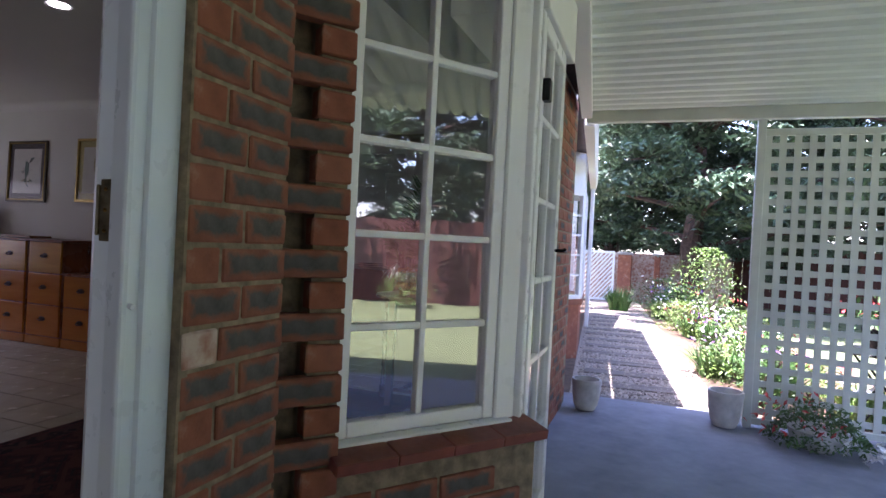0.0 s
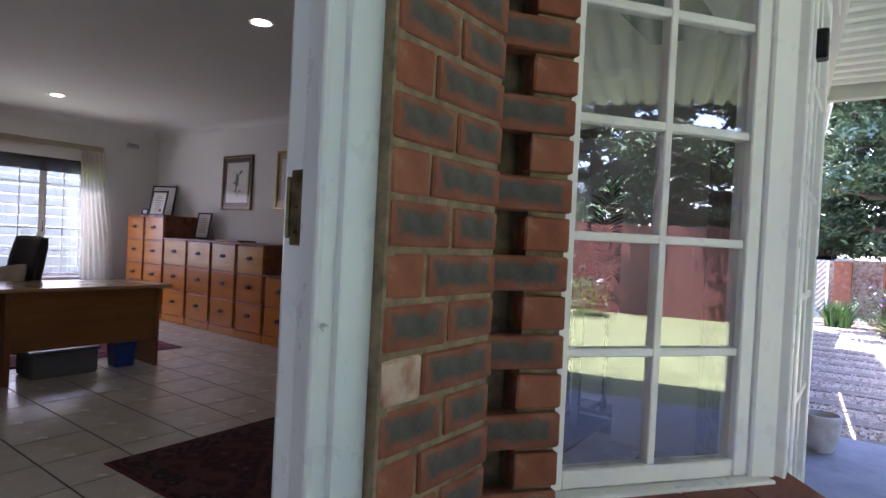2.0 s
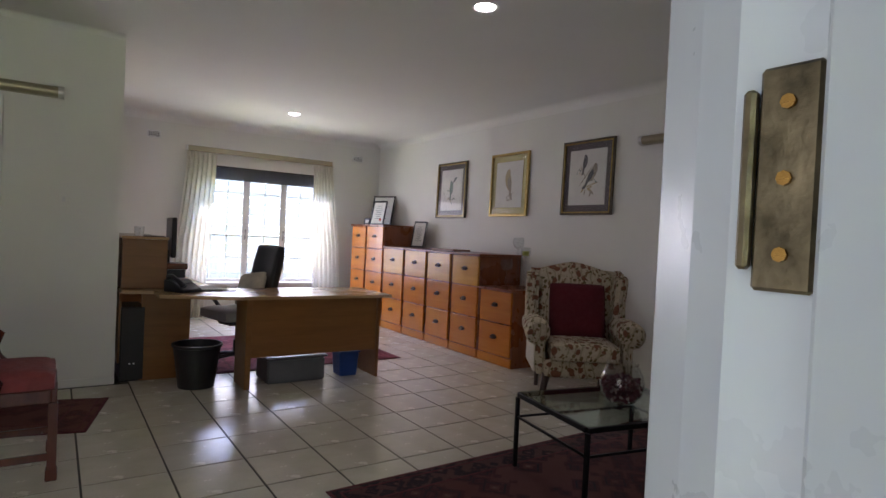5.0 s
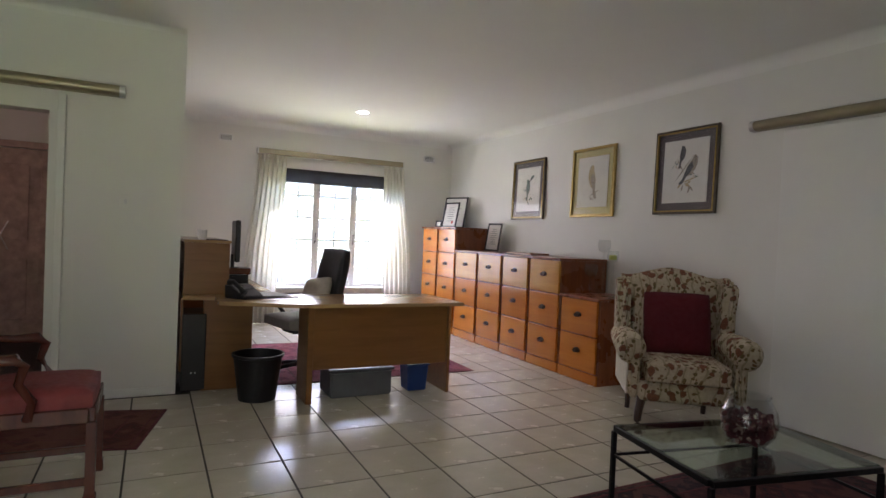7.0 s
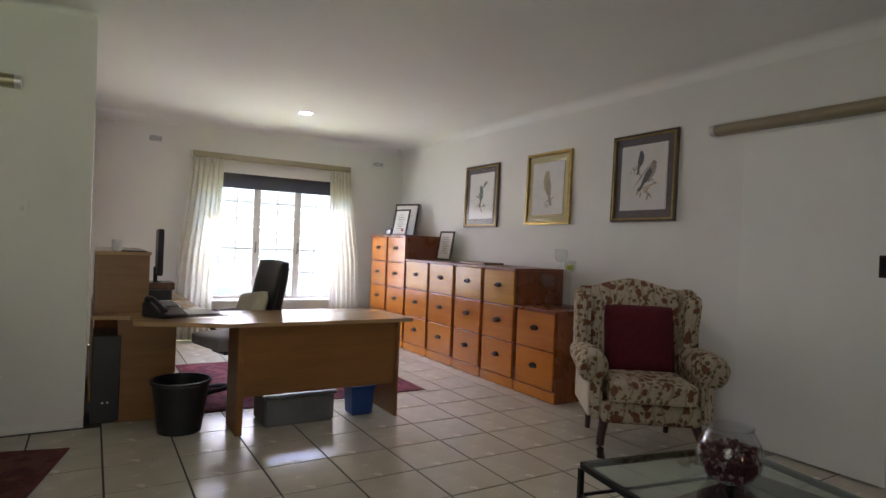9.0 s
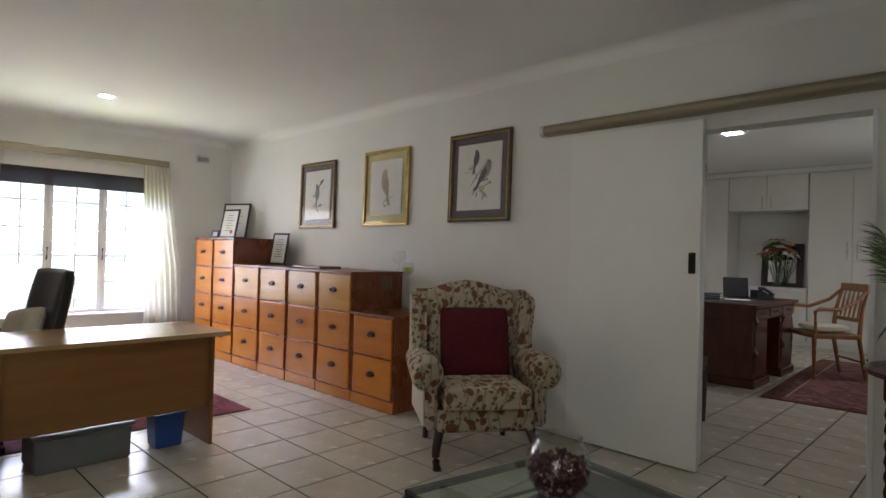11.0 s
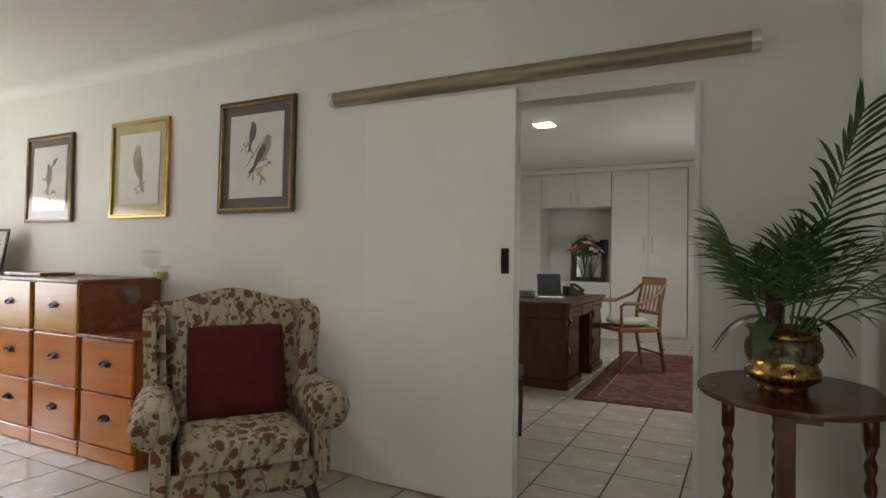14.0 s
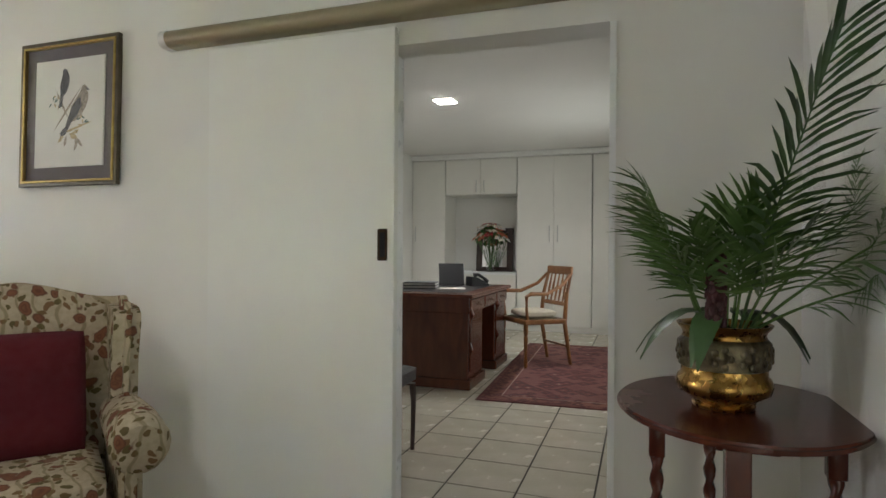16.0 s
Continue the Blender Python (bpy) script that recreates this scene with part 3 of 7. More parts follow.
def leaned(ob):
    """Turns what belongs to the garden side onto the line of the house."""
    ob.matrix_basis = LEAN_T @ ob.matrix_basis
    return ob


leaned(slab("road_path", "pale gravel garden path", "gravel_bed", 0.02, 1.36, 6.30, 18.0, -0.12, -0.045, category="path"))
leaned(slab("ground_bed", "brown soil of the flower bed", "earth", 1.36, 3.3, 6.30, 18.0, -0.12, -0.05, category="flower bed"))
leaned(slab("ground_verge", "brown soil along the house", "earth", -0.5, 0.02, 6.30, 18.0, -0.12, -0.05, category="flower bed"))
# beyond the office window: lawn colour cuts bounced light; a pale boundary wall
slab("ground_west", "lawn-coloured ground outside the office window, to cut bounced light", "lawn", -14.0, -8.95, -6, 14, -0.14, -0.04, category="lawn")
bm = None
for i in range(16):
    bm = box(-13.06 + 0.012 * (i % 2), -12.9, -6, 14, i * 0.2 - 0.04, i * 0.2 + 0.145, 0.012, bm)
tagged(part("backdrop_garden_wall", bm, M["plaster_out"]), "pale horizontal board boundary wall", "garden wall", kind="structure")

# veranda roof of ribbed sheet, its edge beam and the house eave
b = bmesh.new()
rows = []
n = 560
for i in range(n + 1):
    y = -3.6 + i * (9.75 / n)
    z = 2.45 + (6.15 - y) * 0.035 + (0.0, 0.0, 0.0, 0.0, 0.012, 0.05, 0.05, 0.012)[i % 8]
    rows.append([b.verts.new((x, y, z)) for x in (0.28 - 0.095 * max(0.0, y - 4.0), 2.4, 3.9)])
for lo, hi in zip(rows, rows[1:]):
    for i in range(2):
        b.faces.new((lo[i], lo[i + 1], hi[i + 1], hi[i]))
tagged(part("roof_veranda", b, M["roof_sheet"]), "ribbed white-painted metal veranda roof", "roof", kind="structure")
slab("roof_veranda_top", "veranda roof cover", "roof_sheet", 0.28, 3.9, -3.6, 6.2, 2.86, 2.90, category="roof")
slab("trim_edge_beam", "white painted edge beam of the veranda", "lattice", 0.07, 3.9, 6.12, 6.20, 2.37, 2.47, category="beam", bevel=0.006)
tagged(part("trim_fascia", prism([(0.364, 2.40), (0.475, 2.40), (0.116, 6.115), (0.03, 6.115)], 2.40, 2.60, 0.004), M["door_paint"]), "white painted fascia board under the eave", "fascia", kind="structure")
slab("roof_eave", "dark timber eave soffit", "eave_dark", -0.8, 0.20, -3.0, 6.1, 2.605, 2.64, category="eave")
leaned(slab("roof_eave_far", "dark timber eave soffit beyond the veranda", "eave_dark", -0.45, 0.035, 6.2, 11.6, 2.52, 2.60, category="eave"))
b = prism([(0.04, 2.36), (0.13, 2.36), (0.16, 2.48), (0.15, 2.48), (0.12, 2.375), (0.05, 2.375), (0.05, 2.48), (0.035, 2.48)], 6.22, 11.5, axis="y")
leaned(tagged(part("trim_gutter", b, M["door_paint"]), "white painted roof gutter", "gutter", kind="structure"))
leaned(slab("trim_downpipe", "white painted downpipe", "door_paint", 0.05, 0.12, 11.3, 11.37, 0, 2.36, category="downpipe", bevel=0.01))
# unseen roof; its west overhang is added to shade the office window
slab("roof_house", "unseen brown house roof, extended west to block sun at the office window", "sill_tile", -9.9, -0.1, -3.0, 6.0, 2.95, 3.05, category="roof")

# ---- bay beside the garden door ----
BX, BY = math.sin(radians(37)), math.cos(radians(37))   # run of the slanted side
BAY0 = Vector((-0.20, 2.44, 0))


def along(s, out=0.0, z=0.0):
    """A point s along the slanted side, out from its brick face."""
    return BAY0 + Vector((BX * s + BY * out, BY * s - BX * out, z))


def slant(s, out=0.0, z=0.0):
    return Matrix.Translation(along(s, out, z)) @ Matrix.Rotation(-radians(37), 4, "Z")


# core of the pier and of the slanted wall, of mortar colour
wall_pier = tagged(part("wall_brick_pier", box(-0.356, -0.2065, 2.0485, 2.352, -0.02, 2.6, bm=box(-0.2265, -0.2035, 2.0235, 2.0484, -0.02, 2.6)), M["mortar"]), "red and dark flashed face brick pier beside the garden door", "brick wall", kind="structure")
wall_slant = tagged(part("wall_brick_bay", moved(box(-0.22, -0.02, 0.03, 0.122, -0.02, 2.6, bm=box(-0.22, -0.105, -0.14, 0.0295, -0.02, 2.6)), slant(0)), M["mortar"]), "toothed face brick corner beside the bay window", "brick wall", kind="structure")
wall_dado = tagged(part("wall_brick_dado", moved(box(-0.20, -0.006, 0.10, 0.86, -0.02, 0.63), slant(0)), M["mortar"]), "face brick wall under the bay window", "brick wall", kind="structure")


def sash(name, label, w, h, cols, rows, m, mats=("white", "pane"), rail=0.05, bar=0.022, depth=0.045, low=0.0, kind="structure"):
    """A glazed frame of w by h, standing in its local y-z plane, with each bar and each pane."""
    root = thing(name, label, "window", m, kind=kind)
    fr = box(-depth / 2, depth / 2, 0, rail, 0, h, 0.004)
    fr = box(-depth / 2, depth / 2, w - rail, w, 0, h, 0.004, fr)
    fr = box(-depth / 2 + 0.001, depth / 2 - 0.001, rail, w - rail, 0, rail + low, 0.004, fr)
    fr = box(-depth / 2 + 0.001, depth / 2 - 0.001, rail, w - rail, h - rail, h, 0.004, fr)
    part("window_frame", fr, M[mats[0]], root)
    iw, ih = w - 2 * rail, h - 2 * rail - low
    for c in range(1, cols):
        y = rail + iw * c / cols
        part("glazing_bar", box(-depth * 0.36, depth * 0.36, y - bar / 2, y + bar / 2, rail + low, h - rail, 0.003), M[mats[0]], root)
    for r in range(1, rows):
        z = rail + low + ih * r / rows
        part("glazing_bar", box(-depth * 0.33, depth * 0.33, rail, w - rail, z - bar / 2, z + bar / 2, 0.003), M[mats[0]], root)
    for c in range(cols):
        for r in range(rows):
            p = part("pane", box(-0.002, 0.002, rail + iw * c / cols, rail + iw * (c + 1) / cols, rail + low + ih * r / rows, rail + low + ih * (r + 1) / rows), M[mats[1]], root)
            p.visible_shadow = False
    return root


WB, WH = 0.695, 2.05
bay_window = sash("window_bay_side", "white painted bay window with twelve small panes", 0.588, 1.78, 2, 6, slant(0.135, -0.10, WB), rail=0.045, depth=0.05)
part("moulding", box(0.026, 0.034, -0.012, 0.008, 0, 1.78), M["white"], bay_window)
post = tagged(part("trim_bay_post", moved(box(-0.09, 0.035, 0.724, 0.808, 0.0, 2.62, 0.006), slant(0, -0.10)), M["white"]), "white painted corner post of the bay", "post", kind="structure")
bay_front = sash("window_bay_front", "white glazed french door of the bay", 0.53, 2.12, 2, 6, pose(0.240, 3.180, 0.02), rail=0.06, low=0.16)
part("hinge", box(0.02, 0.05, 0.02, 0.07, 1.80, 1.88, 0.004), M["black_metal"], bay_front, "black iron hinge")
part("door_handle", tube([(0.02, 0.48, 1.26), (0.07, 0.48, 1.26), (0.075, 0.40, 1.265)], 0.008, 6), M["black_metal"], bay_front, "black lever handle")
slab("trim_bay_head", "white head board over the bay", "door_paint", -0.1, 0.28, 3.182, 3.84, 2.145, 2.42, category="head board", bevel=0.004)
tagged(part("trim_bay_head_side", moved(box(-0.13, 0.02, 0.12, 0.80, 2.476, 2.70), slant(0, -0.05)), M["white"]), "white head board over the bay window", "head board", kind="structure")
tagged(part("wall_bay_return", prism([(0.24, 3.767), (-0.02, 4.28), (-0.02, 5.15), (-0.22, 5.15), (-0.22, 4.28), (0.05, 3.767)], 0, 2.6), M["mortar"]), "brick return of the bay", "brick wall", kind="structure")
# unseen wall, added to keep light off the door jamb and bricks
slab("wall_veranda_end", "unseen plain red brick wall added to cut light at the veranda end", "brick_red", -0.2, 3.75, -2.2, -2.0, -0.1, 2.75)
slab("trim_bay_filler", "white painted bay corner board", "white", 0.16, 0.256, 3.130, 3.178, 0.0, 2.42, category="corner board", bevel=0.004)
# sloping sill of red tiles
sill = thing("window_sill", "sloping sill of dark red tiles", "window sill", slant(0, 0, 0), kind="structure")
for i in range(4):
    t0 = 0.10 + i * 0.1925
    bb = moved(box(-0.13, 0.055, t0, t0 + 0.190, -0.022, 0.012, 0.003), pose(0, 0, 0.668, 0, 9, 0))
    part("tile", bb, M["sill_tile"], sill)
tagged(part("trim_sill_strip", moved(box(-0.14, 0.045, 0.125, 0.78, 0.676, 0.694, 0.003), slant(0, -0.08)), M["white"]), "white painted sill strip", "sill", kind="structure")

# ---- garden door frame with its lock plate ----
fr = prism([(-0.228, 2.048), (-0.2235, 1.956), (-0.2245, 1.952), (-0.2345, 1.949), (-0.2365, 1.925), (-0.240, 1.9185), (-0.245, 1.917), (-0.252, 1.918), (-0.298, 1.933), (-0.301, 1.936), (-0.302, 1.946), (-0.352, 1.947), (-0.354, 1.962), (-0.400, 1.985), (-0.452, 2.022), (-0.460, 2.032), (-0.460, 2.048)], -0.02, 2.12)
door_frame = tagged(part("door_frame_garden", fr, M["frame_paint"]), "pale blue-white gloss-painted timber door frame with brass lock plate", "door frame", kind="structure")
sp = part("strike_plate", box(-0.336, -0.304, 1.9415, 1.9465, 1.255, 1.375, 0.002), M["brass_dark"], door_frame, "worn brass strike plate")
part("keeper", box(-0.3435, -0.3365, 1.938, 1.9455, 1.266, 1.364, 0.002), M["brass_dark"], door_frame, "worn brass keeper")
for z in (1.275, 1.315, 1.355):
    part("screw", lathe([(0.004, 0), (0.004, 0.002)], 8), M["brass"], door_frame).matrix_basis = pose(-0.320, 1.9413, z, 90)
part("bolt_socket", tube([(-0.238, 1.934, 1.138), (-0.218, 1.922, 1.138), (-0.214, 1.9195, 1.138)], [0.006, 0.006, 0.0045], 12), M["frame_paint"], door_frame, "small painted bolt socket")
slab("trim_door_head", "white painted door head", "white", -0.43, -0.225, 0.05, 1.915, 2.06, 2.12, category="door head", bevel=0.003)
slab("trim_door_jamb", "white painted door jamb", "white", -0.43, -0.185, -0.01, 0.05, 0, 2.06, category="door jamb", bevel=0.003)
slab("trim_threshold", "worn red tile threshold", "sill_tile", -0.42, -0.17, 0.05, 1.90, -0.05, 0.006, category="threshold", bevel=0.003)

# ---- the office: fixtures ----
def downlight(x, y, z):
    d = thing("ceiling_light", "round recessed white ceiling downlight, lit", "ceiling light", pose(x, y, z), "downlights")
    smooth(part("trim_ring", lathe([(0.062, 0.0), (0.075, -0.004), (0.085, -0.006), (0.088, 0.0)], 28), M["white"], d))
    part("diffuser", lathe([(0.062, -0.003), (0.062, -0.001)], 28), M["glow"], d, "glowing round diffuser")


downlight(-3.12, 3.84, CEIL)
downlight(-7.32, 4.08, CEIL)
# light of the two downlights
for x, y in ((-3.12, 3.84), (-7.32, 4.08)):
    lamp("downlight_beam", "SPOT", look((x, y, CEIL - 0.02), (x, y, 0)), 0.3, (1.0, 0.96, 0.9), radius=0.05).data.spot_size = radians(115)
sq = thing("ceiling_light", "square flush ceiling light in the north study, lit", "ceiling light", pose(-3.36, 9.50, R2C))
part("bezel", box(-0.105, 0.105, -0.105, 0.105, -0.012, 0, 0.004), M["white"], sq)
part("diffuser", box(-0.092, 0.092, -0.092, 0.092, -0.016, -0.0125), M["glow"], sq, "glowing square diffuser")
lamp("study_light_beam", "SPOT", look((-3.36, 9.50, R2C - 0.03), (-3.36, 9.50, 0)), 1.1, (0.98, 0.98, 1.0), radius=0.1).data.spot_size = radians(150)


def vent(y0, y1, z0, z1):
    v = thing("air_vent", "small white perforated wall air vent", "air vent", pose(WX, (y0 + y1) / 2, (z0 + z1) / 2), "air vents on the window wall")
    w, hh = (y1 - y0) / 2, (z1 - z0) / 2
    # black sheet on the wall paints the shade of the holes
    part("backing", box(0.001, 0.004, -w, w, -hh, hh), M["black_plastic"], v, "black sheet for the shade in the vent opening")
    fr = box(0.004, 0.012, -w, w, hh - 0.012, hh)
    fr = box(0.004, 0.012, -w, w, -hh, -hh + 0.012, bm=fr)
    fr = box(0.004, 0.012, -w, -w + 0.012, -hh + 0.012, hh - 0.012, bm=fr)
    fr = box(0.004, 0.012, w - 0.012, w, -hh + 0.012, hh - 0.012, bm=fr)
    part("vent_frame", fr, M["white"], v)
    for i in range(1, 8):
        y = -w + 2 * w * i / 8
        part("slat", box(0.004, 0.010, y - 0.0035, y + 0.0035, -hh + 0.012, hh - 0.012), M["white"], v)
    for i in range(1, 4):
        z = -hh + 2 * hh * i / 4
        part("slat", box(0.0045, 0.009, -w + 0.012, w - 0.012, z - 0.0035, z + 0.0035), M["white"], v)


vent(2.595, 2.765, 2.42, 2.515)
vent(5.54, 5.725, 2.42, 2.515)


def sliding_door(name, m, rail_l, rail_r, leaf_l, leaf_r, label, pull):
    """A flush leaf that hangs from a round rail cover. Local x runs along the wall, -y out of it."""
    d = thing(name, label, "sliding door", m, kind="structure")
    part("leaf", box(leaf_l, leaf_r, -0.048, -0.008, 0.012, 2.165, 0.003), M["door_paint"], d)
    arc = [(-0.004, 2.272), (-0.004, 2.194)] + [(-0.048 - 0.039 * math.sin(a), 2.233 - 0.039 * math.cos(a)) for a in [math.pi * q / 12 for q in range(13)]]
    smooth(part("rail_cover", prism(arc, rail_l + 0.035, rail_r - 0.035, axis="x"), M["satin_bronze"], d, "champagne satin metal rail cover"), 60)
    big = [(y * 1.02, 2.233 + (z - 2.233) * 1.05) for y, z in arc]
    smooth(part("end_cap", prism(big, rail_l, rail_l + 0.035, axis="x"), M["satin_silver"], d, "silver end cap"), 60)
    smooth(part("end_cap", prism(big, rail_r - 0.035, rail_r, axis="x"), M["satin_silver"], d, "silver end cap"), 60)
    if pull:
        part("flush_pull", box(pull - 0.022, pull + 0.022, -0.0505, -0.046, 1.215, 1.345, 0.004), M["handle"], d, "dark bronze flush pull")
        # no hollow is cut: a black plate paints the recess's shade
        part("pull_recess", box(pull - 0.012, pull + 0.012, -0.0515, -0.0507, 1.23, 1.33), M["black_metal"], d)


sliding_door("door_north", pose(0, NY, 0), -3.56, -1.285, -3.30, -2.378, "white flush sliding door under a champagne rail cover, half open", -2.428)
sliding_door("door_passage", pose(-5.387, 0, -0.02, 0, 0, 90), -0.40, 1.655, 1.255, 1.30, "white flush sliding door to the passage, slid open", 0)
part("floor_guide", box(-2.40, -2.36, NY - 0.06, NY - 0.004, 0, 0.02, 0.004), M["black_plastic"], bpy.data.objects["door_north"])

sw = thing("light_switch", "small pale wall switch plate", "light switch", pose(-5.387, 1.676, 1.43))
part("switch_plate", box(0, 0.008, -0.035, 0.035, -0.055, 0.055, 0.003), M["wall"], sw)
part("switch_rocker", box(0.0085, 0.013, -0.010, 0.010, -0.018, 0.018, 0.002), M["ceramic"], sw)
cb = tagged(part("cable_conduit", tube([(-8.705, 2.06, 0.1), (-8.705, 2.06, 2.56), (-8.705, 2.10, 2.60), (-8.705, 2.35, 2.61)], 0.008, 6), M["wall"]), "thin white painted cable conduit in the corner", "conduit")

# office window with its blind, rail and curtains
for y0, w, c in ((3.20, 0.74, 3), (3.94, 0.55, 2), (4.49, 0.73, 3)):
    sash("window_office", "white steel cottage-pane casement, overbright daylight behind", w, 1.64, c, 5, pose(-8.84, y0, 0.50), mats=("steel_paint", "pane"), rail=0.046, bar=0.016, depth=0.03)
for y in (3.93, 4.49):
    h = thing("window_stay", "small black iron casement fastener", "window handle", pose(-8.82, y, 1.12))
    part("lever", tube([(0, 0, 0), (0.03, 0, 0.02), (0.035, 0, 0.14)], 0.008, 6), M["black_metal"], h)
slab("window_sill_office", "white painted inner window sill", "white", -8.87, -8.66, 3.19, 5.23, 0.47, 0.497, category="window sill", bevel=0.006)
blind = thing("venetian_blind", "dark wooden venetian blind drawn up to the top", "blind", pose(-8.765, 4.21, 1.955))
for i in range(13):
    part("slat", box(-0.026, 0.026, -0.99, 0.99, i * 0.0125, i * 0.0125 + 0.0085, 0.002), M["blind"], blind)
part("head_rail", box(-0.03, 0.03, -0.995, 0.995, 0.164, 0.205, 0.004), M["blind"], blind)


def curtain(y0, y1, mid0, mid1, base0, base1, x):
    """A pleated hanging, drawn narrower at hand height."""
    b = bmesh.new()
    n, k = 72, 22
    rows = []
    rng = random.Random(int(y0 * 100))
    ph = [rng.uniform(-0.5, 0.5) for _ in range(12)]
    for j in range(k + 1):
        f = j / k
        z = 2.29 * (1 - f) + 0.03 * f
        g = min(1, f / 0.55)
        a = y0 + (mid0 - y0) * g ** 1.4
        c = y1 + (mid1 - y1) * g ** 1.4
        if f > 0.55:
            g2 = (f - 0.55) / 0.45
            a, c = mid0 + (base0 - mid0) * g2, mid1 + (base1 - mid1) * g2
        row = []
        for i in range(n + 1):
            u = i / n
            amp = 0.028 * (0.5 + 0.6 * f)
            row.append(b.verts.new((x + amp * math.sin(u * 6.5 * 2 * math.pi + ph[int(u * 10)] * f) + 0.01 * math.sin(7 * u + 5 * f), a + (c - a) * u, z)))
        rows.append(row)
    for lo, hi in zip(rows, rows[1:]):
        for i in range(n):
            b.faces.new((lo[i], lo[i + 1], hi[i + 1], hi[i]))
    bmesh.ops.solidify(b, geom=b.faces[:], thickness=0.003)
    ob = tagged(smooth(part("curtain", b, M["curtain"]), 80), "long cream pleated cotton curtain on a rail", "curtain", "curtains at the office window")
    return ob


curtain(3.08, 3.46, 2.96, 3.40, 2.90, 3.36, -8.60)
curtain(4.86, 5.17, 4.90, 5.33, 4.93, 5.40, -8.60)
rail = thing("curtain_rail", "champagne metal curtain rail with end caps", "curtain rail", pose(-8.62, 4.12, 2.335))
part("rail", box(-0.03, 0.03, -1.05, 1.05, -0.045, 0.03, 0.02, seg=3), M["satin_bronze"], rail)
for y in (-1.06, 1.03):
    part("end_cap", box(-0.034, 0.034, y, y + 0.03, -0.05, 0.034, 0.015, seg=2), M["satin_silver"], rail)
for y in (-0.8, 0.8):
    part("bracket", box(-0.10, -0.02, y - 0.012, y + 0.012, -0.01, 0.015, 0.003), M["satin_bronze"], rail)


# ---- pictures ----
BIRD = {  # outlines of a perched bird that faces +x, about one unit tall
    "body": [(0.16, 0.36), (0.22, 0.30), (0.24, 0.20), (0.22, 0.05), (0.15, -0.10), (0.04, -0.22), (-0.06, -0.26), (-0.12, -0.18), (-0.12, 0.0), (-0.04, 0.18), (0.02, 0.30), (0.04, 0.40), (0.09, 0.44), (0.14, 0.42)],
    "wing": [(0.06, 0.20), (0.12, 0.08), (0.06, -0.12), (-0.10, -0.34), (-0.16, -0.36), (-0.14, -0.20), (-0.10, 0.0), (-0.02, 0.16)],
    "tail": [(-0.02, -0.22), (-0.08, -0.26), (-0.26, -0.50), (-0.20, -0.54), (-0.12, -0.50)],
    "beak": [(0.14, 0.41), (0.24, 0.36), (0.16, 0.35)]}


def flat(root, z, outline, m, mat):
    """A flat painted shape, a hair above the paper."""
    b = bmesh.new()
    b.faces.new([b.verts.new((m @ Vector((x, y, 0))).xzy + Vector((0, z, 0))) for x, y in outline])
    part("print_mark", b, M[mat], root)


def bird(root, z, spots):
    """Painted birds, branches and leaves of a print."""
    for k, (what, x, y, size, turn, mat, mat2) in enumerate(spots):
        m = pose(x, y, 0, 0, 0, turn)
        zz = z - 0.00012 * k
        if what in ("bird", "bird_left"):
            m = m @ Matrix.Diagonal((size * (-1 if what == "bird_left" else 1), size, 1, 1))
            flat(root, zz, BIRD["tail"], m, mat)
            flat(root, zz - 0.00003, BIRD["body"], m, mat2)
            flat(root, zz - 0.00006, BIRD["wing"], m, mat)
            flat(root, zz - 0.00009, BIRD["beak"], m, mat)
        elif what == "branch":
            flat(root, zz, [(-size, -0.006), (-size * 0.3, -0.009), (size * 0.4, -0.004), (size, 0.004), (size * 0.4, 0.006), (-size * 0.3, 0.004)], m, mat)
        else:
            rng = random.Random(k + int(1000 * (x + y + 2)))
            for q in range(9):
                a, d = rng.uniform(0, 6.28), size * rng.uniform(0.2, 1.0)
                ml = m @ pose(d * math.cos(a), d * math.sin(a) * 0.6, 0, 0, 0, rng.uniform(0, 360)) @ Matrix.Diagonal((size * 0.3, size * 0.12, 1, 1))
                flat(root, zz - 0.00001 * q, [(-1, 0), (-0.3, -0.8), (0.6, -0.5), (1, 0), (0.6, 0.5), (-0.3, 0.8)], ml, mat if q % 2 else mat2)


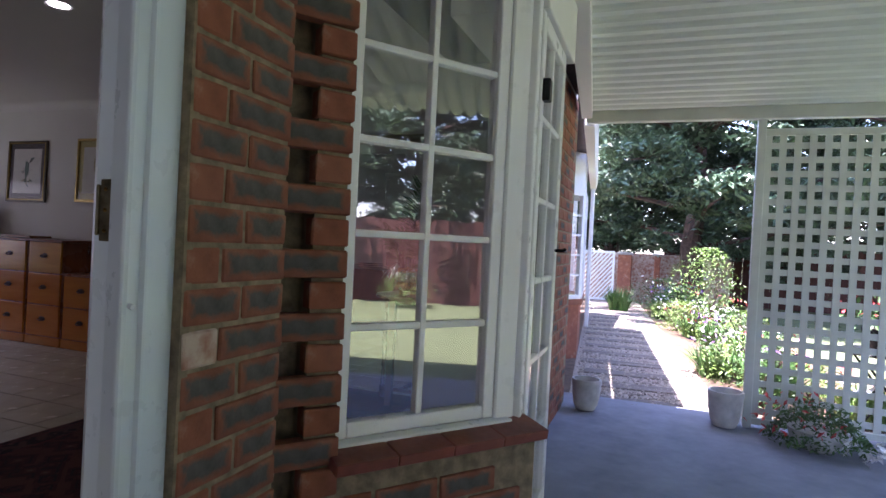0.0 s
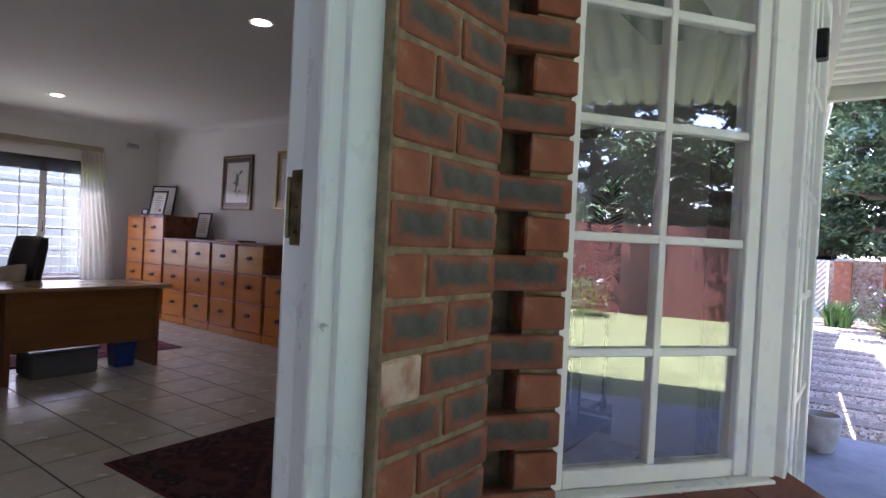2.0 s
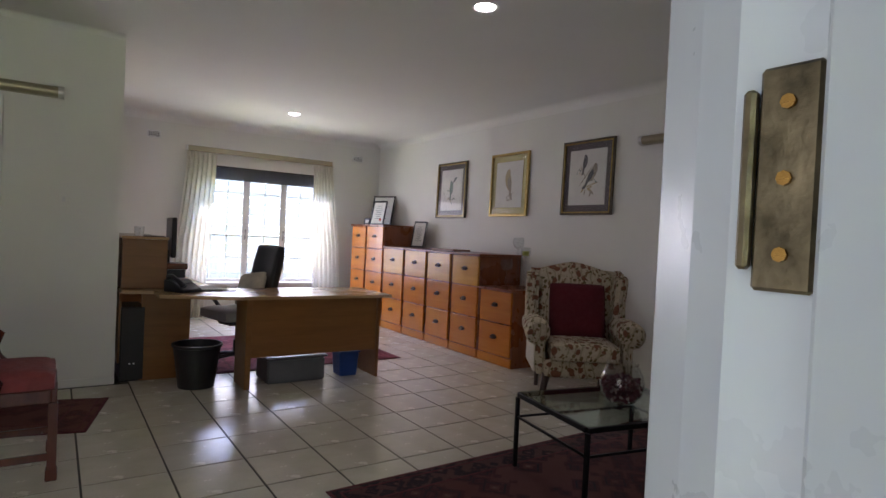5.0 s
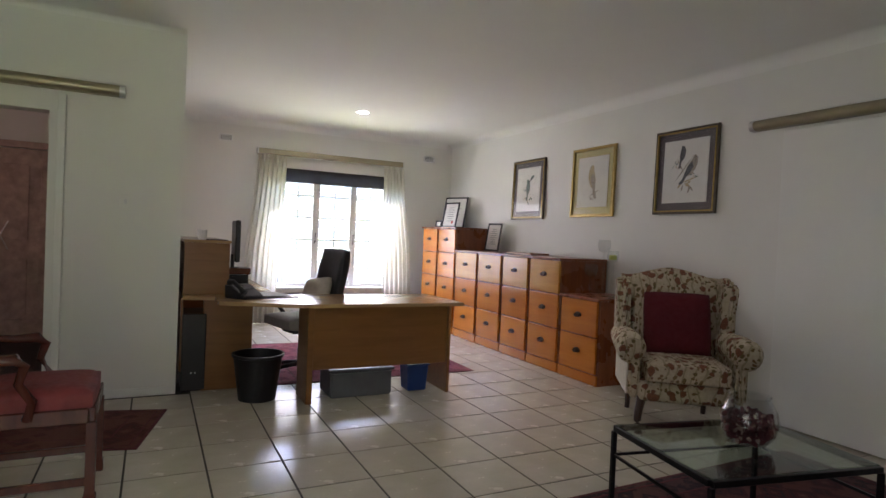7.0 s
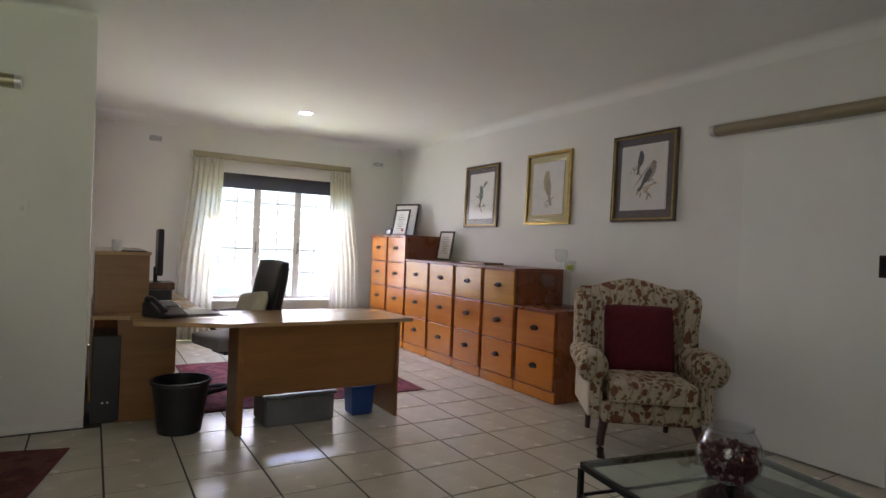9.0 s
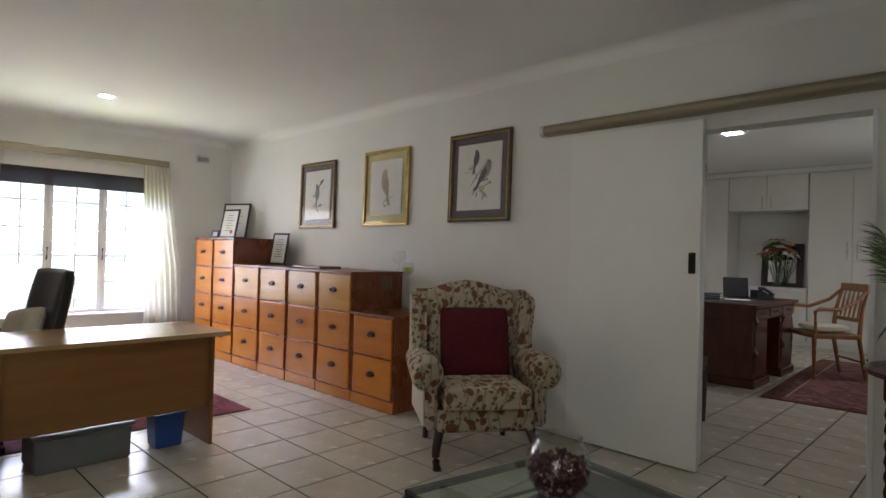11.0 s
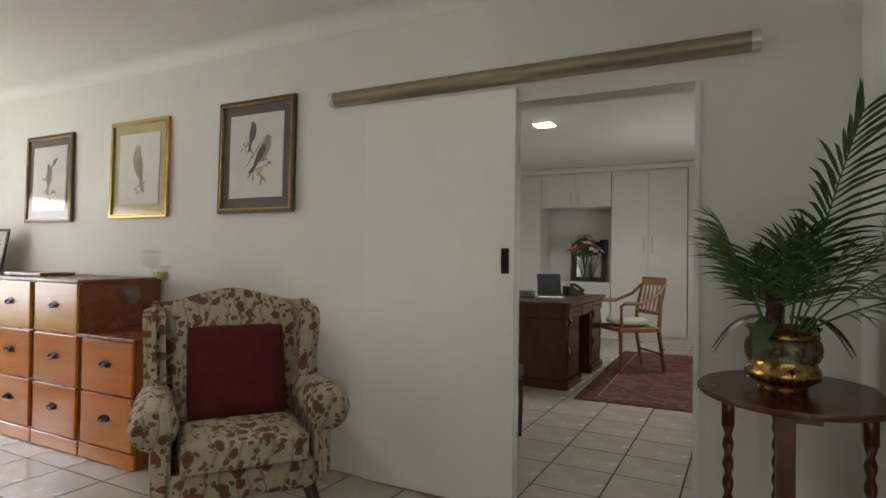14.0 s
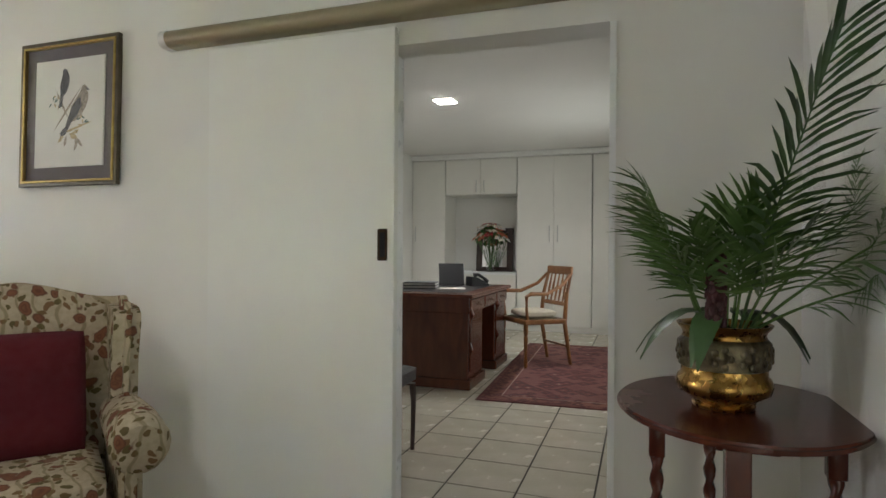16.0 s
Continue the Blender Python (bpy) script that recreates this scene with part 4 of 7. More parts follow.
def picture(x0, x1, z0, z1, mount, wood_mat, spots, label, fw=0.032):
    r = thing("picture", label, "picture", pose((x0 + x1) / 2, NY, (z0 + z1) / 2, -1.2), "bird prints on the wall")
    w, hh = (x1 - x0) / 2, (z1 - z0) / 2
    for k, (inset, depth, mat) in enumerate(((0.0, 0.030, wood_mat), (fw * 0.62, 0.034, "gilt"))):
        ww, h2, t = w - inset, hh - inset, fw * (0.62 if k == 0 else 0.38)
        fr = box(-ww, ww, -depth, -0.002, h2 - t, h2, 0.003)
        fr = box(-ww, ww, -depth, -0.002, -h2, -h2 + t, 0.003, fr)
        fr = box(-ww, -ww + t, -depth, -0.002, -h2 + t, h2 - t, 0.003, fr)
        fr = box(ww - t, ww, -depth, -0.002, -h2 + t, h2 - t, 0.003, fr)
        part("picture_frame" if k == 0 else "inner_slip", fr, M[mat], r)
    part("mount", box(-w + fw, w - fw, -0.014, -0.004, -hh + fw, hh - fw), M[mount], r)
    mw = 0.068
    line = box(-w + fw + mw - 0.004, w - fw - mw + 0.004, -0.0165, -0.0145, -hh + fw + mw * 1.05 - 0.004, hh - fw - mw + 0.004)
    part("mount_bevel", line, M["gilt"] if mount == "mat_gold" else M["paper"], r)
    part("print_sheet", box(-w + fw + mw, w - fw - mw, -0.019, -0.017, -hh + fw + mw * 1.05, hh - fw - mw), M["paper"], r)
    bird(r, -0.0195, spots)
    gp = part("picture_glass", box(-w + fw, w - fw, -0.0225, -0.0215, -hh + fw, hh - fw), M["picture_glass"], r)
    gp.visible_shadow = False


picture(-6.915, -6.235, 1.545, 2.285, "mat_grey", "frame_dark", [
    ("leaves", 0.0, -0.13, 0.09, 0, "ink_tan", "ink_green"), ("leaves", -0.07, 0.0, 0.06, 0, "ink_tan", "ink_green"), ("branch", 0.0, -0.06, 0.12, 50, "ink_brown", ""), ("bird", -0.01, 0.01, 0.26, 18, "ink_green", "ink_green"), ("bird_left", 0.07, 0.13, 0.13, -70, "ink_dark", "ink_green")],
    "framed bird print with grey mount and dark gilt frame")
picture(-5.73, -5.06, 1.56, 2.30, "mat_gold", "gilt", [
    ("leaves", 0.0, -0.15, 0.07, 0, "ink_tan", "ink_brown"), ("branch", 0.03, -0.12, 0.10, 20, "ink_brown", ""), ("bird_left", 0.01, 0.02, 0.36, -8, "ink_brown", "ink_tan")],
    "framed brown hawk print with gold mount and gilt frame")
picture(-4.535, -3.865, 1.57, 2.32, "mat_grey", "frame_dark", [
    ("leaves", 0.03, -0.14, 0.10, 0, "ink_tan", "ink_brown"), ("leaves", -0.09, 0.06, 0.05, 0, "ink_tan", "ink_green"), ("leaves", 0.10, -0.04, 0.05, 0, "ink_tan", "ink_green"), ("branch", -0.01, 0.02, 0.15, 48, "ink_brown", ""), ("branch", -0.05, 0.05, 0.10, 118, "ink_brown", ""), ("branch", 0.05, -0.08, 0.12, 12, "ink_tan", ""), ("bird", -0.04, 0.14, 0.20, 10, "ink_dark", "ink_dark"), ("bird", 0.05, 0.02, 0.29, -14, "ink_dark", "ink_brown")],
    "framed print of two dark birds with grey mount and gilt frame")


# ---- filing cabinets ----
def handle(parent, x, y, z):
    hd = part("handle", moved(lathe([(0.030, 0.0), (0.028, 0.003), (0.010, 0.004)], 12), pose(x, y, z, 90) @ Matrix.Diagonal((1.6, 0.85, 1, 1))), M["handle"], parent, "antique brass drop handle")
    b = tube([(x - 0.036, y - 0.006, z + 0.006), (x - 0.034, y - 0.022, z - 0.008), (x, y - 0.026, z - 0.018), (x + 0.034, y - 0.022, z - 0.008), (x + 0.036, y - 0.006, z + 0.006)], 0.0055, 6)
    part("bail", b, M["handle"], hd)


def filing_cabinet(x0, x1, drawers, h):
    w, y0, y1 = x1 - x0, 0.0, 0.585
    c = thing("filing_cabinet", f"orange-varnished pine filing cabinet with {drawers} drawers", "filing cabinet", pose(x0, 5.415, 0), "pine filing cabinets along the wall")
    part("carcass", box(0.004, w - 0.004, 0.022, y1, 0.0, h - 0.024, 0.002), M["pine_side"], c, "varnished pine side, darker and redder than the drawer fronts")
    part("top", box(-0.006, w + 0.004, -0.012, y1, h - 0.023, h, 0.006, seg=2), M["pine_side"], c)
    part("plinth", box(0.002, w - 0.002, 0.004, 0.021, 0.004, 0.095, 0.003), M["pine"], c)
    dh = (h - 0.023 - 0.10) / drawers
    for i in range(drawers):
        z0 = 0.10 + i * dh
        d = part("drawer", box(0.024, w - 0.024, 0.0, 0.021, z0 + 0.006, z0 + dh - 0.006, 0.006, seg=2), M["pine_pale" if drawers == 3 and i == 2 else "pine"], c)
        handle(d, w / 2, -0.001, z0 + dh * 0.56)
    return c


filing_cabinet(-5.085, -4.535, 2, 0.785)
for a, b in ((-5.628, -5.098), (-6.16, -5.636), (-6.715, -6.17), (-7.30, -6.725)):
    filing_cabinet(a, b, 3, 1.122)
filing_cabinet(-7.845, -7.312, 4, 1.42)
filing_cabinet(-8.36, -7.855, 4, 1.42)


def certificate(x, y, z, w, hh, turn, lines, seal, label, lean=12):
    c = thing("certificate_frame", label, "framed certificate", pose(x, y, z + 0.002, -lean, 0, turn), "framed certificates on the cabinets")
    t = 0.022
    fr = box(-w / 2, w / 2, -0.018, 0, 0, t, 0.003)
    fr = box(-w / 2, w / 2, -0.018, 0, hh - t, hh, 0.003, fr)
    fr = box(-w / 2, -w / 2 + t, -0.018, 0, t, hh - t, 0.003, fr)
    fr = box(w / 2 - t, w / 2, -0.018, 0, t, hh - t, 0.003, fr)
    part("frame_moulding", fr, M["black_plastic"], c)
    part("sheet", box(-w / 2 + t, w / 2 - t, -0.010, -0.002, t, hh - t), M["paper"], c)
    for k in range(lines):
        lw = (w / 2 - t) * (0.35 + 0.3 * ((k * 37) % 5) / 5)
        zz = hh - t - 0.06 - k * (hh - 2 * t - 0.1) / lines
        part("text_line", box(-lw, lw, -0.0115, -0.0105, zz, zz + 0.006), M["ink_dark"], c)
    if seal:
        part("seal", lathe([(0.024, 0), (0.024, 0.001)], 14), M["seal_red"], c).matrix_basis = pose(0.06, -0.0105, 0.08, 90)
    part("back_strut", box(-0.02, 0.02, 0.002, 0.01, 0.0, hh * 0.6), M["black_plastic"], c)


certificate(-8.22, 5.83, 1.42, 0.42, 0.47, 24, 7, False, "large black-framed certificate leaning on the cabinet")
certificate(-8.01, 5.66, 1.42, 0.30, 0.37, 14, 7, True, "black-framed certificate with a red seal")
certificate(-8.22, 5.60, 1.42, 0.13, 0.10, 14, 0, False, "small black-framed photograph stand")
certificate(-7.10, 5.84, 1.122, 0.27, 0.37, 10, 8, False, "black-framed letter standing on the cabinets", 10)
bk = tagged(part("wooden_tray", box(-6.28, -5.80, 5.55, 5.80, 1.1225, 1.145, 0.006, seg=2), M["oak_chair"]), "flat wooden tray lying on the cabinets", "tray")

def goblet(x, y, z, h, r, candle, label, wob=0):
    g = thing("candle_goblet", label, "glass candle holder", pose(x, y, z), "glass candle holders")
    stem = [(0.045, 0.001), (0.045, 0.006), (0.012, 0.014), (0.007, 0.04)]
    zz = 0.05
    while zz < h - 2.2 * r - 0.02:
        stem += [(0.009, zz), (0.019, zz + 0.012), (0.009, zz + 0.024)]
        zz += 0.03
    stem += [(0.008, h - 2.0 * r)]
    smooth(part("stem", lathe(stem, 14), M["vessel"], g), 60)
    bowl = [(0.010, h - 2.0 * r), (r * 0.75, h - 1.7 * r), (r, h - 1.0 * r), (r * 0.92, h - 0.3 * r), (r * 0.85, h), (r * 0.82, h), (r * 0.89, h - 0.3 * r), (r * 0.96, h - 1.0 * r), (r * 0.7, h - 1.6 * r), (0.006, h - 1.85 * r)]
    smooth(part("bowl", lathe(bowl, 18), M["vessel"], g), 60)
    if candle:
        part("candle", lathe([(r * 0.62, h - 1.55 * r), (r * 0.66, h - 0.75 * r), (r * 0.5, h - 0.7 * r)], 14), M["candle"], g, "lime yellow candle")


goblet(-4.93, 5.80, 0.7855, 0.53, 0.062, False, "tall clear glass goblet on a beaded stem")
goblet(-4.74, 5.74, 0.7855, 0.43, 0.055, True, "clear glass goblet with a lime candle")
goblet(-4.90, 5.62, 0.7855, 0.30, 0.065, False, "clear glass goblet with a wide bowl")

# ---- wing armchair ----
def armchair():
    a = thing("wing_armchair", "floral linen wing armchair with a white-lined side and dark cabriole legs", "armchair", pose(-3.555, 5.29, 0, 0, 0, 54) @ Matrix.Diagonal((0.94, 0.94, 1.0, 1)))
    F = M["floral"]
    # local: -y is the front, x the width
    s = smooth(part("seat_base", box(-0.33, 0.33, -0.36, 0.30, 0.22, 0.36, 0.04, seg=3), F, a), 60)
    s = smooth(part("seat_cushion", moved(cushion(0.60, 0.66, 0.17, 0.35), pose(0, -0.08, 0.425)), F, a), 70)
    # back with a humped crest
    b = bmesh.new()
    rows = []
    n, k = 20, 12
    for side in (0, 1):
        g = []
        for j in range(k + 1):
            f = j / k
            row = []
            for i in range(n + 1):
                u = -1 + 2 * i / n
                top = 1.065 + 0.05 * max(0, math.cos(u * 1.9)) ** 1.5 - 0.02 * abs(u)
                z = 0.34 + (top - 0.34) * f
                edge = max(0, 1 - abs(u) ** 6) * (1 - f ** 8)
                y = 0.20 + 0.16 * f + (0.03 + 0.075 * edge if side else -0.035 - 0.055 * edge)
                row.append(b.verts.new((u * 0.385, y, z)))
            g.append(row)
        rows.append(g)
    for g, flip in zip(rows, (0, 1)):
        for lo, hi in zip(g, g[1:]):
            for i in range(n):
                q = (lo[i], lo[i + 1], hi[i + 1], hi[i])
                b.faces.new(q[::-1] if flip else q)
    f0, f1 = rows
    for j in range(k):
        for i in (0, n):
            b.faces.new((f0[j][i], f0[j + 1][i], f1[j + 1][i], f1[j][i]))
    for i in range(n):
        b.faces.new((f0[k][i], f0[k][i + 1], f1[k][i + 1], f1[k][i]))
        b.faces.new((f0[0][i], f0[0][i + 1], f1[0][i + 1], f1[0][i]))
    bmesh.ops.recalc_face_normals(b, faces=b.faces[:])
    smooth(part("backrest", b, F, a), 60)
    for sx in (-1, 1):
        # wing: an upright padded ear that curves forward
        out = [(0.36, 0.55), (0.36, 1.045), (0.28, 1.060), (0.14, 1.055), (0.06, 1.02), (0.045, 0.95), (0.075, 0.80), (0.06, 0.66), (-0.02, 0.585), (0.06, 0.54)]
        w = prism(out, 0.335, 0.440, 0.042, axis="x")
        for v in w.verts:
            v.co.x += 0.12 * (0.36 - v.co.y) * max(0.0, v.co.z - 0.55)
        w = moved(w, Matrix.Diagonal((sx, 1, 1, 1)))
        bmesh.ops.recalc_face_normals(w, faces=w.faces[:])
        smooth(part("wing", w, F, a), 60)
        # rolled arm with its upright panel
        arm = tube([(sx * 0.385, 0.30, 0.575), (sx * 0.39, 0.1, 0.58), (sx * 0.395, -0.15, 0.585), (sx * 0.395, -0.34, 0.575), (sx * 0.393, -0.375, 0.57)], [0.08, 0.09, 0.10, 0.106, 0.084], 18)
        smooth(part("arm_roll", arm, F, a), 60)
        side = prism([(-0.35, 0.24), (0.33, 0.24), (0.33, 0.60), (-0.35, 0.58)], 0.325, 0.405, 0.02, axis="x")
        side = moved(side, Matrix.Diagonal((sx, 1, 1, 1)))
        bmesh.ops.recalc_face_normals(side, faces=side.faces[:])
        smooth(part("arm_panel", side, F, a), 50)
    part("side_lining", box(-0.412, -0.406, -0.30, 0.30, 0.25, 0.50, 0.002), M["cream_cloth"], a, "plain white side lining")
    for sx in (-1, 1):
        leg = moved(cabriole(0.24), pose(sx * 0.32, -0.34, 0, 0, 0, -90 + sx * 30))
        smooth(part("leg", leg, M["dark_wood"], a, "dark cabriole leg"), 60)
        leg = tube([(sx * 0.30, 0.33, 0), (sx * 0.30, 0.27, 0.26)], [0.02, 0.028], 6)
        part("leg", leg, M["dark_wood"], a, "dark raked back leg")


armchair()
cu = tagged(smooth(part("scatter_cushion", cushion(0.51, 0.51, 0.17, 0.75, 14), M["red_velvet"]), 80), "square dark red velvet scatter cushion leaning on the armchair", "cushion")
cu.matrix_basis = pose(-3.555, 5.29, 0, 0, 0, 54) @ Matrix.Scale(0.94, 4) @ pose(0, 0.06, 0.755, 76, 0, 0)

# ---- coffee table, bowl, rugs ----
TT = Matrix.Translation((-2.225, 4.165, 0)) @ Matrix.Rotation(radians(-10.5), 4, "Z")
ct = thing("coffee_table", "black iron coffee table with clear glass top on the rug", "coffee table", TT)
W2, D2, TH = 0.315, 0.41, 0.43
for sx in (-1, 1):
    part("top_rail", box(sx * W2 - 0.011, sx * W2 + 0.011, -D2, D2, TH - 0.028, TH - 0.004, 0.002), M["black_metal"], ct)
    part("top_rail", box(-W2 + 0.0115, W2 - 0.0115, sx * D2 - 0.011, sx * D2 + 0.011, TH - 0.028, TH - 0.004, 0.002), M["black_metal"], ct)
    part("stretcher", box(sx * W2 - 0.005, sx * W2 + 0.005, -D2 + 0.011, D2 - 0.011, 0.285, 0.297), M["black_metal"], ct)
    part("stretcher", box(-W2 + 0.011, W2 - 0.011, sx * D2 - 0.005, sx * D2 + 0.005, 0.285, 0.297), M["black_metal"], ct)
    for sy in (-1, 1):
        part("leg", box(sx * W2 - 0.0105, sx * W2 + 0.0105, sy * D2 - 0.0105, sy * D2 + 0.0105, 0.009, TH - 0.029, 0.002), M["black_metal"], ct)
gt = part("glass_top", box(-W2 + 0.004, W2 - 0.004, -D2 + 0.004, D2 - 0.004, TH - 0.003, TH + 0.003), M["table_glass"], ct, "clear greenish glass top")
gt.visible_shadow = False

fb = thing("fish_bowl", "round clear glass bowl of dark potpourri on the coffee table", "glass bowl", pose(-2.20, 4.19, TH + 0.004) @ Matrix.Scale(0.92, 4))
prof = [(0.05, 0.0), (0.085, 0.015), (0.118, 0.06), (0.130, 0.115), (0.120, 0.165), (0.098, 0.205), (0.088, 0.222), (0.094, 0.232), (0.090, 0.233), (0.083, 0.222), (0.093, 0.204), (0.115, 0.164), (0.125, 0.115), (0.113, 0.062), (0.082, 0.020), (0.048, 0.006)]
smooth(part("bowl", lathe(prof, 32), M["vessel"], fb), 60)
rng = random.Random(4)
for mat, cnt in (("potpourri", 430), ("potpourri_pale", 70)):
    b = bmesh.new()
    for i in range(cnt):
        z = rng.uniform(0.02, 0.15)
        rr = math.sqrt(max(0.0005, 0.118 ** 2 - (z - 0.11) ** 2)) * math.sqrt(rng.random()) * 0.97
        an = rng.uniform(0, 6.28)
        mm = pose(rr * math.cos(an), rr * math.sin(an), z, rng.uniform(0, 360), rng.uniform(0, 360), rng.uniform(0, 360))
        bmesh.ops.create_icosphere(b, subdivisions=1, radius=rng.uniform(0.010, 0.019), matrix=mm @ Matrix.Diagonal((1, 0.7, 0.3, 1)))
    o = part("potpourri", b, M[mat], fb)
    o["kind"] = "stuff"


def rug(name, label, m, w, d, fieldmat, bordermat, fringe=None, edge="rug_edge"):
    r = thing(name, label, "rug", m)
    part("edge_binding", box(-w / 2, w / 2, -d / 2, d / 2, 0.0005, 0.006, 0.002), M[edge], r)
    part("border", box(-w / 2 + 0.02, w / 2 - 0.02, -d / 2 + 0.02, d / 2 - 0.02, 0.0062, 0.0074), M[bordermat], r)
    part("field", box(-w / 2 + 0.2, w / 2 - 0.2, -d / 2 + 0.2, d / 2 - 0.2, 0.0076, 0.0086), M[fieldmat], r)
    for k, ins in enumerate((0.05, 0.185)):
        t = 0.012
        fr = box(-w / 2 + ins, w / 2 - ins, -d / 2 + ins, -d / 2 + ins + t, 0.0076, 0.0082)
        fr = box(-w / 2 + ins, w / 2 - ins, d / 2 - ins - t, d / 2 - ins, 0.0076, 0.0082, bm=fr)
        fr = box(-w / 2 + ins, -w / 2 + ins + t, -d / 2 + ins + t, d / 2 - ins - t, 0.0076, 0.0082, bm=fr)
        fr = box(w / 2 - ins - t, w / 2 - ins, -d / 2 + ins + t, d / 2 - ins - t, 0.0076, 0.0082, bm=fr)
        part("guard_stripe", fr, M["potpourri_pale"] if k and fringe else M["rug_edge"], r)
    return r


rug("persian_rug", "dark red and navy persian rug under the coffee table", pose(-1.94, 4.17, 0, 0, 0, 1.6), 1.80, 2.76, "rug_field", "rug_border")
rug("magenta_rug", "magenta patterned rug under the desk", pose(-6.3, 3.74, 0, 0, 0, 0), 1.80, 1.86, "rug3_field", "rug3_field")
rug("brown_rug", "small worn red-brown rug on the tiles", pose(-4.73, 1.32, 0, 0, 0, -13), 0.76, 1.20, "rug4_field", "rug4_field")
rug("study_rug", "rust-red bokhara rug in the north study", pose(-2.12, 10.1, 0, 0, 0, 2.0), 1.36, 3.1, "rug2_field", "rug2_border", True)


# ---- desk ----
dk = thing("office_desk", "L-shaped beech laminate office desk with modesty panel", "desk", pose(0, 0, 0))
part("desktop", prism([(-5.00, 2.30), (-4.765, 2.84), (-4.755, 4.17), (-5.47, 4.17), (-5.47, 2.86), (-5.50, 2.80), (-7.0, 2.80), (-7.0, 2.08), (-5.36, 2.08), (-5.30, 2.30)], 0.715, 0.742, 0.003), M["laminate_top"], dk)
# front and end panels use the beech darkened for shade
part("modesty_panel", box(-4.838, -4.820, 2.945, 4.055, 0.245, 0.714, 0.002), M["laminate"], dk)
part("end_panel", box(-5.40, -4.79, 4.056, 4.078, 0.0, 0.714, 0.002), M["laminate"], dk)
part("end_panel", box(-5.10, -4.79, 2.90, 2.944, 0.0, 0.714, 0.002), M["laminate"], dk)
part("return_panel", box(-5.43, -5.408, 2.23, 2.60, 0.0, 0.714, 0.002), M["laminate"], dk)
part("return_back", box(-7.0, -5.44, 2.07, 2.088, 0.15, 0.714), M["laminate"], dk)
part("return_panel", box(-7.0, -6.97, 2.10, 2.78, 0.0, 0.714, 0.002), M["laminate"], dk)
ht = thing("desk_hutch", "beech laminate raised shelf unit on the desk return", "desk shelf", pose(0, 0, 0.7425))
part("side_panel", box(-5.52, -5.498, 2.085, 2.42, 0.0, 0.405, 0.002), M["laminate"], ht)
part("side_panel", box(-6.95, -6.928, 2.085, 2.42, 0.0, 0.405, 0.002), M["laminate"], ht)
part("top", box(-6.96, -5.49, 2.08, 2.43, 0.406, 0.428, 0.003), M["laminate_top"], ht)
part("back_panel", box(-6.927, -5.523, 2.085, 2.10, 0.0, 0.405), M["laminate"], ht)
tw = thing("computer_tower", "black computer tower, made tall to fill the shade under the desk return", "computer", pose(-5.60, 2.17, 0))
# case raised so its black stands in for shade under the return
part("case", box(-0.20, 0.20, -0.085, 0.085, 0.012, 0.60, 0.006), M["black_plastic"], tw)
part("foot", box(-0.18, -0.14, -0.08, 0.08, 0, 0.012), M["black_plastic"], tw)
part("foot", box(0.14, 0.18, -0.08, 0.08, 0, 0.012), M["black_plastic"], tw)
for y in (-0.02, 0.01):
    part("socket", box(0.2005, 0.203, y, y + 0.012, 0.14, 0.15), M["ceramic"], tw)
mo = thing("monitor", "black flat computer monitor seen from its edge", "monitor", pose(-6.05, 2.52, 0.743, 0, 0, -3))
part("screen", box(-0.25, 0.25, -0.012, 0.028, 0.24, 0.60, 0.008), M["black_plastic"], mo)
part("display", box(-0.235, 0.235, 0.0285, 0.0295, 0.26, 0.585), M["screen"], mo)
part("neck", box(-0.03, 0.03, -0.03, 0.0, 0.02, 0.30, 0.005), M["black_plastic"], mo)
part("stand_base", box(-0.12, 0.12, -0.08, 0.10, 0.0, 0.018, 0.006), M["black_plastic"], mo)
tr = thing("letter_tray", "stack of black letter trays with papers", "letter tray", pose(-5.72, 2.46, 0.743))
for i in range(3):
    part("tray", box(-0.13, 0.13, -0.05, 0.12, 0.0 + i * 0.062, 0.008 + i * 0.062), M["black_plastic"], tr)
    part("papers", box(-0.115, 0.115, -0.04, 0.11, 0.0085 + i * 0.062, 0.036 + i * 0.062), M["paper"], tr)
for sx in (-0.128, 0.12):
    part("side_rail", box(sx, sx + 0.008, -0.05, 0.12, 0.009, 0.15), M["black_plastic"], tr)
wb = tagged(part("wooden_box", box(-5.83, -5.60, 2.42, 2.60, 0.894, 0.945, 0.005), M["mahogany_desk"]), "small dark red wooden box on the letter trays", "box")
ph = thing("desk_phone", "black office telephone on the desk", "telephone", pose(-5.22, 2.50, 0.743, 0, 0, 35))
part("body", prism([(-0.10, 0.0), (0.11, 0.0), (0.11, 0.02), (-0.04, 0.10), (-0.10, 0.10)], -0.10, 0.10, 0.006, axis="y"), M["black_plastic"], ph)
part("handset", tube([(-0.07, -0.075, 0.115), (-0.02, -0.085, 0.125), (0.05, -0.085, 0.085), (0.09, -0.075, 0.045)], [0.028, 0.017, 0.017, 0.028], 10), M["black_plastic"], ph)
part("display", moved(box(-0.03, 0.03, -0.05, 0.08, 0, 0.004), pose(0.0, 0.0, 0.082, 0, 28, 0)), M["screen"], ph)
pts = [(-5.10 + 0.012 * math.cos(i * 1.25), 2.50 + i * 0.0036, 0.760 + 0.012 * math.sin(i * 1.25)) for i in range(110)]
part("cord", tube([tuple(ph.matrix_basis.inverted() @ Vector(p)) for p in pts], 0.004, 5), M["black_plastic"], ph, "coiled black cord")
mu = thing("mug", "white ceramic mug on the hutch", "mug", pose(-5.66, 2.22, 1.1715))
